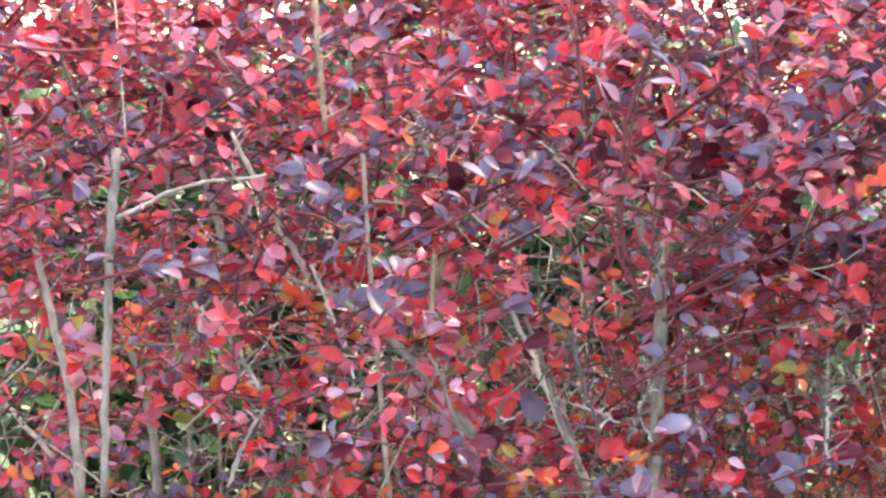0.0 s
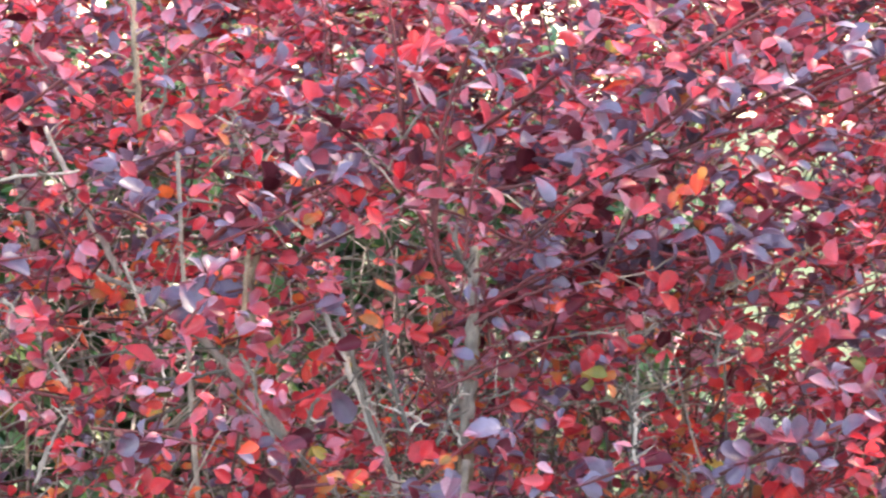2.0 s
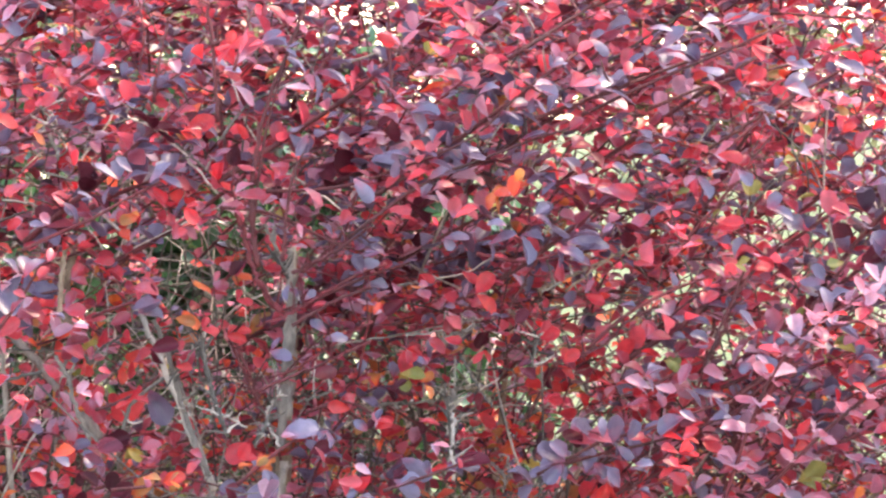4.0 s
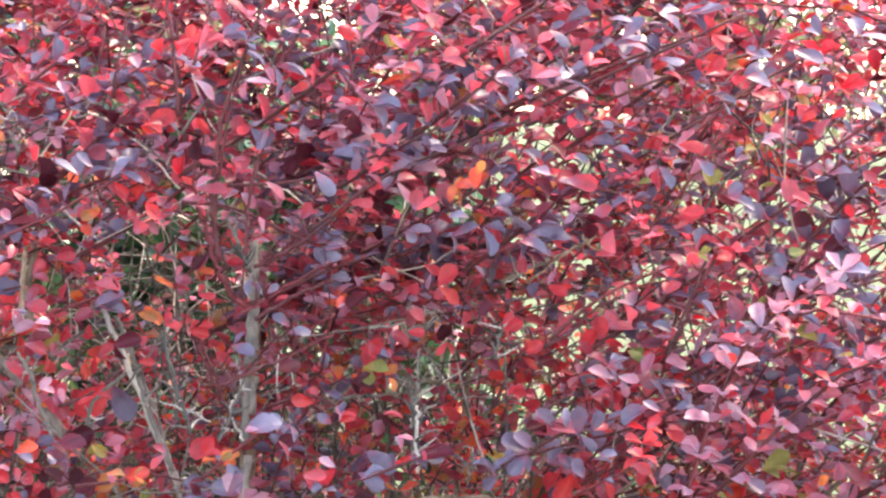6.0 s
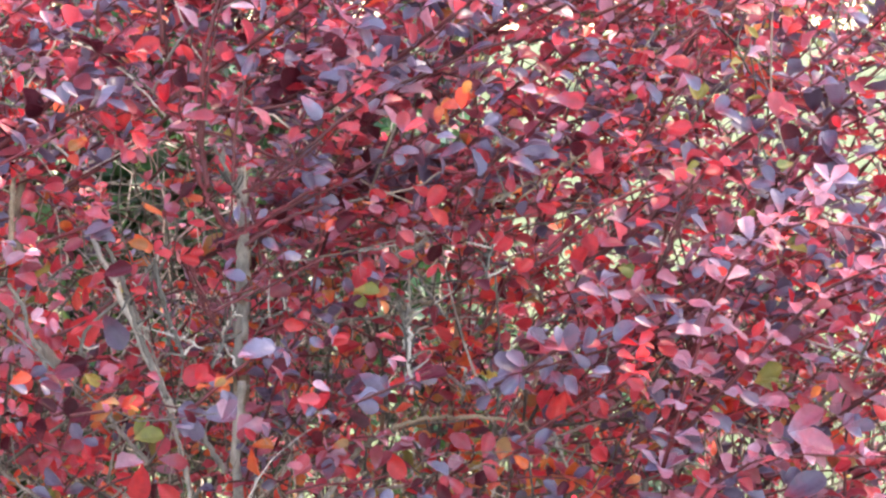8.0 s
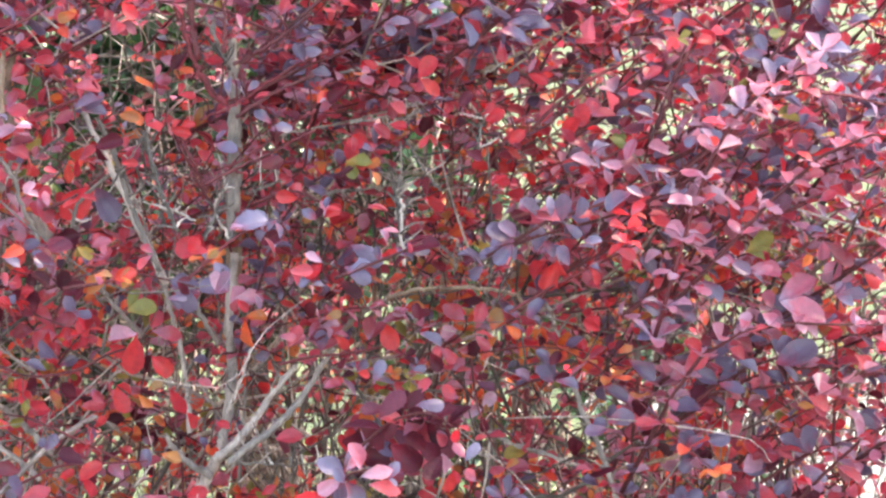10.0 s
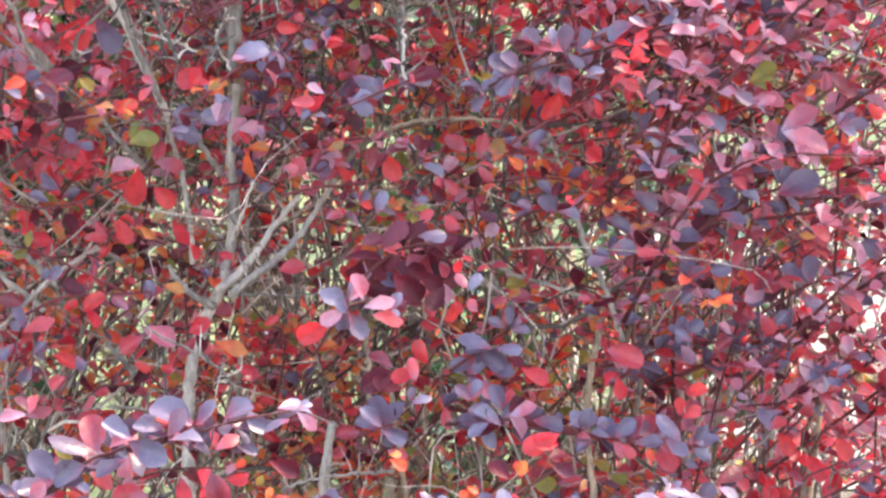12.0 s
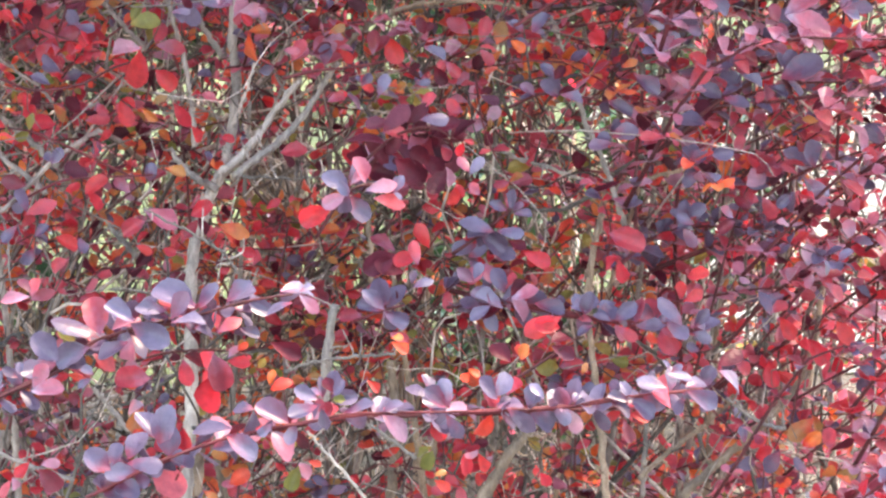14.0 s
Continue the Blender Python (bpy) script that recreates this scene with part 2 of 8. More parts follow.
for mi, mat in enumerate(LEAFMATS):
    for si, (v, q, a) in enumerate(FINE):
        buf = Buf()
        buf.add(v, q, 0, a)
        LEAF_MESH[mi, si] = buf.mesh("leaf", [mat])


def part(name, me, parent, label=""):
    ob = new(name, me)
    ob.parent = parent
    ob.matrix_parent_inverse = parent.matrix_world.inverted()
    return tagged(ob, label)


def unit(v):
    return v / (np.linalg.norm(v) + 1e-9)


def leaf_frame(where, along, normal, size):
    y = unit(along)
    z = unit(normal - y * (normal @ y))
    m = np.eye(4)
    m[:3, 0], m[:3, 1], m[:3, 2], m[:3, 3] = np.cross(y, z) * size, y * size, z * size, where
    return m


def shares(mats):
    """Shares of the seven leaf colours: crimson, bloomed purple, orange, wine, yellow-green, pink, scarlet."""
    p = np.zeros(7)
    p[:len(mats)] = mats
    return p / p.sum()


def rosette(where, axis, n, size, rng, face, loose=0.55, spread=1.0, flat=0.6):
    """Frames of n leaves round one node of a shoot; face: the way their upper sides turn."""
    axis = unit(axis)
    a = unit(np.cross(axis, np.array([0.31, 0.2, 0.93])))
    b = np.cross(axis, a)
    start = rng.uniform(0, 6.28)
    out = []
    for k in range(n):
        w = start + 6.28 * k / n + rng.normal(0, 0.3)
        along = spread * (np.cos(w) * a + np.sin(w) * b) + axis * rng.uniform(0.1, 0.7)
        along[2] = along[2] * flat + 0.15
        out.append(leaf_frame(where, along, face + rng.normal(0, loose, 3), size * rng.uniform(0.7, 1.15)))
    return out


# ---- the shrubs: a hedge of red barberry bushes grown into one another ----
class Shrub:
    def __init__(self, name, x, y, label):
        self.ob = tagged(new(name), label, "shrub", "barberry hedge")
        self.ob.location = (x, y, 0)
        self.ob.matrix_world = Matrix.Translation((x, y, 0))
        self.x, self.y = x, y
        self.leaves, self.twigs, self.stalks, self.loose_leaves = Buf(), Buf(), Buf(), 0


LABEL = "red barberry bush in autumn leaf"
SHRUBS = [Shrub("barberry_bush", x, y, LABEL + extra) for x, y, extra in (
    (-0.98, 2.62, ", thin and open at the edge"), (-0.62, 2.5, " with bare grey canes"), (-0.3, 2.5, " on a forked grey trunk"),
    (0.02, 2.48, " with purple bloomed leaves"), (0.3, 2.52, " with long arching shoots"), (0.62, 2.55, ", dense and crimson"))]
RNG = np.random.default_rng(7)


def owner(p):
    """The bush that a stem starting at p grows out of: the nearest foot, allowing for how far it leans forward."""
    return min(SHRUBS, key=lambda s: abs(s.x - p[0] * 2.5 / p[1]))


def cane(points, r0, r1, mat, name="cane"):
    """A woody stem of its own."""
    line = spline(points, 6 * (len(points) - 1) + 4)
    line[1:-1] += RNG.normal(0, 0.0006, (len(line) - 2, 3))
    buf = Buf()
    buf.add(*tube(line, r0, r1, 8, RNG, 0.12))
    for _ in range(int(len(line) * 0.4)):
        k = RNG.integers(1, len(line) - 1)
        way = unit(np.cross(line[k] - line[k - 1], RNG.normal(0, 1, 3))) + np.array([0, 0, 0.4])
        tip = line[k] + way * RNG.uniform(0.004, 0.022)
        buf.add(*tube(spline([line[k], (line[k] + tip) / 2 + RNG.normal(0, 0.002, 3), tip], 4), min(r0, 0.0013), 0.0005, 4, RNG))
    part(name, buf.mesh(name, [mat]), owner(points[0]).ob)


KINDS = {"crimson": 0, "purple": 1, "orange": 2, "wine": 3, "lime": 4, "pink": 5, "scarlet": 6}


def sprig(points, r):
    """A bare shoot that blade() sets leaves on."""
    line = spline(points, 4 * (len(points) - 1) + 2)
    buf = Buf()
    buf.add(*tube(line, r * 1.2, r * 0.7, 6, RNG, 0.1))
    near = sorted(SHRUBS, key=lambda s: abs(s.x - points[0][0] * 2.5 / points[0][1]))[:2]
    home = near[0] if near[0].loose_leaves < 270 else near[1]
    stem = part("shoot", buf.mesh("shoot", [REDBARK]), home.ob)
    return stem, home


def blade(on, x, y, z, heading, size, colour, lean=20):
    """One leaf on a shoot. heading: the way of its tip, degrees up from east; lean: how far its upper side turns from the south to the sky."""
    stem, home = on
    h, t = radians(heading), radians(min(84, lean + 12))
    along = np.array([math.cos(h), RNG.normal(-0.05, 0.18), math.sin(h)])
    m = leaf_frame(np.array([x, y, z]), along, np.array([RNG.normal(0, 0.3), -math.cos(t), math.sin(t) + RNG.normal(0.05, 0.15)]), size * 0.95)
    m[:3, 0] *= 0.93
    o = new("leaf", LEAF_MESH[KINDS[colour], RNG.integers(8)])
    o.parent = stem
    o.matrix_basis = Matrix(m.tolist())
    home.loose_leaves += 1
    if RNG.random() < 0.75:
        # a smaller leaf of the same whorl, half hidden behind it
        h += RNG.choice((-1, 1)) * RNG.uniform(0.5, 1.3)
        along = np.array([math.cos(h), 0.35, math.sin(h)])
        m = leaf_frame(np.array([x, y + 0.008, z]), along, np.array([RNG.normal(0, 0.4), -0.6, 0.8]), size * RNG.uniform(0.6, 0.9))
        v, q, a = FINE[RNG.integers(8)]
        home.leaves.add(v @ m[:3, :3].T + m[:3, 3], q, KINDS[colour] if RNG.random() < 0.5 else RNG.choice((0, 1, 3, 5)), a)


def shoot(points, leaf, mats, step=0.02, n=4, r=0.002, face=(0.0, -0.15, 1.0), loose=0.28, bark=None):
    """A leafy shoot: every leaf is an object under its stem. mats: shares of the five leaf colours."""
    pts = np.array(points, float)
    length = np.linalg.norm(np.diff(pts, axis=0), axis=1).sum()
    line = spline(points, max(6, int(length / 0.03)))
    buf = Buf()
    buf.add(*tube(line, r * 1.25, r * 0.7, 6, RNG, 0.1))
    home = owner(points[0])
    stem = part("shoot", buf.mesh("shoot", [bark or REDBARK]), home.ob)
    nodes = spline(points, max(2, int(length / step)))
    p = shares(mats)
    for i, w in enumerate(nodes):
        d = nodes[min(i + 1, len(nodes) - 1)] - nodes[max(i - 1, 0)]
        tone = RNG.choice(7, p=p)
        for m in rosette(w, d, max(2, n + RNG.integers(-1, 2)), leaf, RNG, np.array(face), loose):
            mi = tone if RNG.random() < 0.65 else RNG.choice(7, p=p)
            if home.loose_leaves < 300:
                o = new("leaf", LEAF_MESH[mi, RNG.integers(8)])
                o.parent = stem
                o.matrix_basis = Matrix(m.tolist())
                home.loose_leaves += 1
            else:
                v, q, a = FINE[RNG.integers(8)]
                home.leaves.add(v @ m[:3, :3].T + m[:3, 3], q, mi, a)


# grey canes of the open western end
cane([(-0.646, 2.03, 1.34), (-0.628, 2.03, 1.265), (-0.616, 2.03, 1.212), (-0.609, 2.03, 1.126)], 0.0030, 0.0043, BARK)
cane([(-0.56, 1.98, 1.42), (-0.565, 1.98, 1.348), (-0.57, 1.98, 1.256), (-0.574, 1.98, 1.135)], 0.0040, 0.0033, BARK)
cane([(-0.553, 1.96, 1.365), (-0.492, 1.94, 1.39), (-0.423, 1.92, 1.4)], 0.0020, 0.0011, TWIG, "twig")
cane([(-0.511, 2.18, 1.431), (-0.486, 2.18, 1.383), (-0.466, 2.18, 1.345), (-0.443, 2.18, 1.303)], 0.0020, 0.0034, BARK)
cane([(-0.453, 2.13, 1.307), (-0.406, 2.13, 1.287), (-0.361, 2.13, 1.253), (-0.317, 2.13, 1.204), (-0.288, 2.13, 1.17)], 0.0022, 0.0053, BARK)
cane([(-0.609, 2.18, 1.246), (-0.599, 2.18, 1.216), (-0.586, 2.18, 1.165), (-0.582, 2.18, 1.104)], 0.0034, 0.0044, BARK)
cane([(-0.728, 2.18, 1.194), (-0.697, 2.18, 1.158), (-0.66, 2.18, 1.123)], 0.0020, 0.0025, BARK)
cane([(-0.564, 2.28, 1.396), (-0.549, 2.28, 1.348), (-0.541, 2.28, 1.317)], 0.0031, 0.0041, BARK)
cane([(-0.518, 2.08, 1.283), (-0.48, 2.08, 1.237), (-0.463, 2.08, 1.213)], 0.0016, 0.0021, BARK)
cane([(-0.238, 1.98, 1.29), (-0.217, 1.98, 1.245), (-0.2, 1.98, 1.204), (-0.177, 1.98, 1.151)], 0.0020, 0.0033, BARK)
cane([(-0.131, 2.18, 1.324), (-0.13, 2.18, 1.27), (-0.133, 2.18, 1.191), (-0.136, 2.18, 1.101)], 0.0054, 0.0083, TANBARK)
cane([(-0.175, 1.98, 1.284), (-0.19, 1.98, 1.259), (-0.24, 1.98, 1.222), (-0.254, 1.98, 1.186)], 0.0013, 0.0018, TWIG, "twig")
cane([(-0.382, 1.93, 1.241), (-0.346, 1.93, 1.239), (-0.307, 1.93, 1.247)], 0.0015, 0.0015, TWIG, "twig")
cane([(-0.493, 2.08, 1.126), (-0.483, 2.08, 1.16), (-0.463, 2.08, 1.194)], 0.0019, 0.0014, TWIG, "twig")
cane([(-0.321, 2.18, 1.328), (-0.327, 2.18, 1.288), (-0.319, 2.18, 1.223)], 0.0034, 0.0049, TANBARK)
# red canes rising through the crown
cane([(-0.427, 2.18, 1.428), (-0.429, 2.18, 1.487), (-0.434, 2.18, 1.547)], 0.0025, 0.0022, TANBARK)
cane([(-0.189, 2.18, 1.402), (-0.197, 2.18, 1.466), (-0.199, 2.18, 1.525)], 0.0020, 0.0015, REDBARK)
cane([(-0.641, 1.93, 1.454), (-0.632, 1.93, 1.409), (-0.635, 1.93, 1.368)], 0.0015, 0.0020, REDBARK)
cane([(-0.603, 2.08, 1.425), (-0.62, 2.08, 1.454), (-0.635, 2.08, 1.5)], 0.0014, 0.0009, REDBARK, "twig")
shoot([(0.229, 2.1, 1.108), (0.252, 2.1, 1.189), (0.28, 2.1, 1.251), (0.332, 2.1, 1.299)], 0.0246, (5, 2.5, 0, 0.3, 0), step=0.022, n=4)
shoot([(0.152, 2.1, 1.232), (0.2, 2.1, 1.208), (0.238, 2.1, 1.204)], 0.0246, (5, 2.5, 0, 0.3, 0), step=0.022, n=4)
# shoots leaning over to the east
shoot([(-0.132, 2.1, 1.284), (-0.066, 2.1, 1.336), (0.028, 2.1, 1.41), (0.094, 2.1, 1.455), (0.179, 2.1, 1.497)], 0.0217, (4, 3, 0.3, 1.5, 0), step=0.022, n=4)
shoot([(0.299, 2.1, 1.285), (0.346, 2.1, 1.354), (0.411, 2.1, 1.418)], 0.0236, (3, 4, 0, 1, 0), step=0.022, n=4)
shoot([(0.218, 2.2, 1.351), (0.252, 2.2, 1.421), (0.296, 2.2, 1.49)], 0.0228, (4, 3, 0.3, 1.5, 0), step=0.024, n=4)
shoot([(-0.136, 2.15, 1.265), (-0.068, 2.15, 1.295), (-0, 2.15, 1.329), (0.071, 2.1, 1.346)], 0.0242, (2, 4, 0, 1, 0), step=0.022, n=4)
shoot([(-0.314, 2, 1.35), (-0.265, 2, 1.381), (-0.22, 2, 1.399)], 0.0270, (1, 5, 0, 1, 0), step=0.022, n=4)
shoot([(-0.066, 2.1, 1.44), (-0.029, 2.1, 1.412), (0.028, 2.1, 1.407)], 0.0260, (1.5, 3, 0, 2, 0), step=0.022, n=4)
shoot([(0.028, 2.1, 1.346), (0.071, 2.1, 1.332), (0.128, 2.1, 1.346)], 0.0260, (0.6, 5, 0, 0.6, 0), step=0.019, n=6)
shoot([(-0.326, 1.95, 1.345), (-0.28, 1.95, 1.385), (-0.227, 1.95, 1.436)], 0.0246, (3, 2, 0, 2, 0), step=0.022, n=4)
shoot([(-0.174, 2.05, 1.261), (-0.109, 2.05, 1.287), (-0.041, 2.05, 1.329), (0.058, 2.05, 1.386)], 0.0240, (4, 3, 0.3, 1.5, 0), step=0.022, n=4)
shoot([(-0.112, 2.1, 1.385), (-0.065, 2.1, 1.404), (0.028, 2.1, 1.441), (0.073, 2.1, 1.477)], 0.0265, (2, 4, 0, 2, 0), step=0.022, n=4)
shoot([(-0.136, 2.2, 1.256), (-0.092, 2.2, 1.282), (-0.028, 2.2, 1.309)], 0.0247, (4, 3, 0.3, 1.5, 0), step=0.022, n=4)
# the upper of the two nearest sprays
on = sprig([(-0.295, 1.72, 0.902), (-0.274, 1.72, 0.911), (-0.241, 1.72, 0.925), (-0.222, 1.72, 0.943), (-0.2, 1.72, 0.951), (-0.167, 1.72, 0.959), (-0.139, 1.72, 0.964), (-0.111, 1.72, 0.972), (-0.075, 1.72, 0.977)], 0.0012)
blade(on, -0.21, 1.689, 0.957, 146, 0.036, "purple", 50)
blade(on, -0.24, 1.696, 0.939, 135, 0.028, "purple", 35)
blade(on, -0.245, 1.723, 0.929, 199, 0.028, "purple", 30)
blade(on, -0.23, 1.712, 0.948, 142, 0.016, "lime", 20)
blade(on, -0.185, 1.689, 0.968, 158, 0.025, "purple", 55)
blade(on, -0.163, 1.705, 0.971, 166, 0.024, "purple", 30)
blade(on, -0.144, 1.708, 0.972, 152, 0.035, "purple", 58)
blade(on, -0.121, 1.693, 0.98, 38, 0.024, "purple", 40)
blade(on, -0.143, 1.72, 0.969, 35, 0.023, "purple", 40)
blade(on, -0.16, 1.69, 0.967, 0, 0.026, "purple", 68)
blade(on, -0.191, 1.703, 0.95, 200, 0.026, "purple", 25)
blade(on, -0.19, 1.709, 0.961, 330, 0.033, "purple", 30)
blade(on, -0.129, 1.705, 0.954, 39, 0.020, "crimson", 20)
blade(on, -0.145, 1.713, 0.956, 338, 0.019, "purple", 30)
blade(on, -0.114, 1.72, 0.953, 340, 0.017, "purple", 30)
blade(on, -0.085, 1.73, 0.977, 4, 0.027, "purple", 55)
blade(on, -0.074, 1.698, 0.977, 182, 0.020, "purple", 55)
blade(on, -0.071, 1.715, 0.978, 326, 0.020, "pink", 30)
blade(on, -0.221, 1.718, 0.942, 204, 0.029, "purple", 30)
blade(on, -0.261, 1.699, 0.916, 1, 0.025, "pink", 30)
blade(on, -0.256, 1.685, 0.989, 182, 0.021, "pink", 30)
blade(on, -0.263, 1.731, 0.974, 34, 0.019, "crimson", 20)
blade(on, -0.27, 1.699, 0.926, 148, 0.013, "purple", 30)
blade(on, -0.218, 1.7, 0.924, 208, 0.013, "purple", 20)
blade(on, -0.189, 1.727, 0.957, 102, 0.020, "purple", 30)
blade(on, -0.219, 1.713, 0.954, 140, 0.018, "purple", 45)
blade(on, -0.162, 1.707, 0.966, 174, 0.018, "purple", 40)
blade(on, -0.198, 1.721, 0.953, 107, 0.017, "purple", 50)
# red leaves hanging below it
on = sprig([(-0.193, 1.76, 0.918), (-0.168, 1.76, 0.924), (-0.135, 1.76, 0.925), (-0.111, 1.76, 0.921)], 0.0011)
blade(on, -0.179, 1.726, 0.915, 176, 0.027, "crimson", 15)
blade(on, -0.181, 1.758, 0.919, 163, 0.015, "scarlet", 15)
blade(on, -0.157, 1.743, 0.924, 281, 0.023, "crimson", 8)
blade(on, -0.124, 1.729, 0.926, 344, 0.017, "scarlet", 15)
blade(on, -0.136, 1.756, 0.923, 287, 0.031, "crimson", 8)
blade(on, -0.137, 1.769, 0.904, 249, 0.032, "scarlet", 5)
blade(on, -0.117, 1.735, 0.932, 33, 0.010, "orange", 10)
blade(on, -0.094, 1.755, 0.931, 328, 0.027, "wine", 20)
blade(on, -0.103, 1.739, 0.917, 45, 0.010, "lime", 10)
blade(on, -0.096, 1.76, 0.894, 27, 0.017, "orange", 12)
blade(on, -0.191, 1.759, 0.911, 229, 0.018, "orange", 10)
# the lower of the two nearest sprays
on = sprig([(-0.224, 1.68, 0.842), (-0.193, 1.68, 0.857), (-0.165, 1.68, 0.87), (-0.13, 1.68, 0.882), (-0.091, 1.68, 0.891), (-0.067, 1.68, 0.894), (-0.039, 1.68, 0.9), (-0.009, 1.68, 0.9), (0.036, 1.68, 0.9), (0.075, 1.68, 0.9), (0.116, 1.68, 0.902), (0.138, 1.68, 0.906), (0.176, 1.68, 0.91), (0.208, 1.68, 0.911)], 0.0011)
blade(on, -0.168, 1.655, 0.889, 76, 0.030, "purple", 5)
blade(on, -0.119, 1.684, 0.89, 171, 0.029, "purple", 40)
blade(on, -0.205, 1.676, 0.864, 140, 0.026, "purple", 15)
blade(on, -0.194, 1.677, 0.868, 13, 0.026, "purple", 40)
blade(on, -0.188, 1.684, 0.861, 195, 0.023, "purple", 20)
blade(on, -0.122, 1.665, 0.891, 325, 0.028, "purple", 20)
blade(on, -0.079, 1.681, 0.894, 144, 0.028, "purple", 35)
blade(on, -0.103, 1.686, 0.903, 163, 0.015, "purple", 50)
blade(on, -0.057, 1.65, 0.921, 156, 0.020, "purple", 20)
blade(on, -0.055, 1.685, 0.91, 91, 0.017, "purple", 15)
blade(on, -0.049, 1.664, 0.918, 5, 0.020, "purple", 15)
blade(on, -0.056, 1.668, 0.909, 281, 0.017, "purple", 10)
blade(on, -0.058, 1.652, 0.916, 203, 0.022, "purple", 25)
blade(on, -0.056, 1.678, 0.901, 99, 0.012, "crimson", 20)
blade(on, -0.038, 1.659, 0.915, 144, 0.010, "lime", 20)
blade(on, -0.075, 1.686, 0.893, 252, 0.017, "purple", 15)
blade(on, -0.04, 1.658, 0.909, 2, 0.023, "purple", 50)
blade(on, -0.013, 1.671, 0.904, 29, 0.016, "purple", 40)
blade(on, -0.013, 1.664, 0.904, 320, 0.025, "purple", 20)
blade(on, 0.021, 1.674, 0.912, 146, 0.020, "purple", 35)
blade(on, 0.033, 1.654, 0.911, 108, 0.022, "purple", 20)
blade(on, 0.031, 1.653, 0.912, 145, 0.022, "purple", 30)
blade(on, 0.068, 1.68, 0.908, 135, 0.024, "purple", 30)
blade(on, 0.067, 1.68, 0.903, 5, 0.020, "purple", 60)
blade(on, 0.074, 1.672, 0.904, 329, 0.026, "purple", 25)
blade(on, 0.101, 1.688, 0.905, 128, 0.016, "purple", 30)
blade(on, 0.115, 1.655, 0.911, 115, 0.020, "purple", 30)
blade(on, 0.119, 1.685, 0.902, 67, 0.020, "purple", 30)
blade(on, 0.119, 1.653, 0.912, 19, 0.010, "purple", 40)
blade(on, 0.112, 1.69, 0.897, 328, 0.026, "pink", 30)
blade(on, 0.031, 1.674, 0.9, 308, 0.023, "purple", 15)
blade(on, 0.16, 1.674, 0.906, 170, 0.017, "purple", 40)
blade(on, 0.163, 1.691, 0.903, 136, 0.014, "purple", 30)
blade(on, 0.162, 1.682, 0.907, 316, 0.022, "purple", 20)
blade(on, 0.188, 1.682, 0.912, 147, 0.023, "purple", 40)
blade(on, 0.183, 1.648, 0.935, 330, 0.019, "purple", 55)
blade(on, 0.185, 1.662, 0.92, 179, 0.024, "purple", 55)
blade(on, 0.197, 1.649, 0.922, 327, 0.027, "purple", 25)
blade(on, 0.195, 1.654, 0.916, 251, 0.015, "purple", 15)
blade(on, 0.22, 1.655, 0.934, 325, 0.026, "purple", 50)
blade(on, 0.19, 1.685, 0.923, 44, 0.010, "purple", 30)
blade(on, -0.047, 1.651, 0.923, 43, 0.015, "purple", 20)
blade(on, -0.09, 1.659, 0.901, 225, 0.013, "purple", 20)
# red and orange leaves under the lower spray
on = sprig([(-0.168, 1.73, 0.875), (-0.156, 1.73, 0.858), (-0.165, 1.73, 0.836)], 0.0012)
blade(on, -0.157, 1.718, 0.88, 273, 0.029, "scarlet", 0)
blade(on, -0.183, 1.735, 0.846, 319, 0.033, "crimson", 0)
blade(on, -0.187, 1.74, 0.888, 245, 0.020, "orange", 8)
blade(on, -0.184, 1.728, 0.872, 183, 0.014, "orange", 8)
blade(on, -0.163, 1.705, 0.881, 225, 0.019, "crimson", 5)
blade(on, -0.262, 1.721, 0.85, 316, 0.023, "crimson", 10)
blade(on, -0.27, 1.728, 0.853, 226, 0.015, "scarlet", 10)
blade(on, -0.279, 1.697, 0.85, 229, 0.016, "crimson", 15)
blade(on, -0.126, 1.727, 0.833, 26, 0.018, "orange", 10)
blade(on, -0.144, 1.712, 0.834, 331, 0.015, "orange", 10)
blade(on, -0.075, 1.723, 0.847, 253, 0.020, "lime", 8)
blade(on, -0.068, 1.726, 0.85, 330, 0.010, "orange", 10)
blade(on, 0.022, 1.726, 0.856, 248, 0.017, "lime", 8)
blade(on, 0.021, 1.72, 0.879, 308, 0.017, "scarlet", 8)
blade(on, 0.023, 1.721, 0.835, 324, 0.014, "orange", 10)
blade(on, -0.006, 1.704, 0.945, 322, 0.016, "orange", 10)
blade(on, -0.024, 1.718, 0.913, 308, 0.014, "orange", 15)
blade(on, 0.048, 1.701, 0.922, 244, 0.013, "orange", 10)
on = sprig([(0.07, 1.74, 0.896), (0.103, 1.74, 0.917), (0.127, 1.74, 0.934)], 0.0012)
blade(on, 0.116, 1.728, 0.954, 205, 0.030, "scarlet", 0)
blade(on, 0.115, 1.73, 0.945, 168, 0.021, "scarlet", 5)
blade(on, 0.16, 1.741, 0.878, 210, 0.013, "scarlet", 12)
blade(on, 0.164, 1.724, 0.882, 339, 0.017, "scarlet", 12)
blade(on, 0.159, 1.706, 0.882, 279, 0.017, "crimson", 8)
blade(on, 0.077, 1.73, 0.895, 82, 0.027, "crimson", 8)
blade(on, 0.086, 1.715, 0.926, 68, 0.013, "orange", 8)
blade(on, 0.109, 1.74, 0.929, 329, 0.021, "wine", 12)
blade(on, 0.13, 1.723, 0.911, 74, 0.010, "orange", 8)
blade(on, 0.065, 1.723, 0.883, 241, 0.022, "orange", 8)
blade(on, 0.045, 1.748, 0.845, 282, 0.017, "scarlet", 8)
blade(on, 0.055, 1.723, 0.854, 289, 0.017, "scarlet", 8)
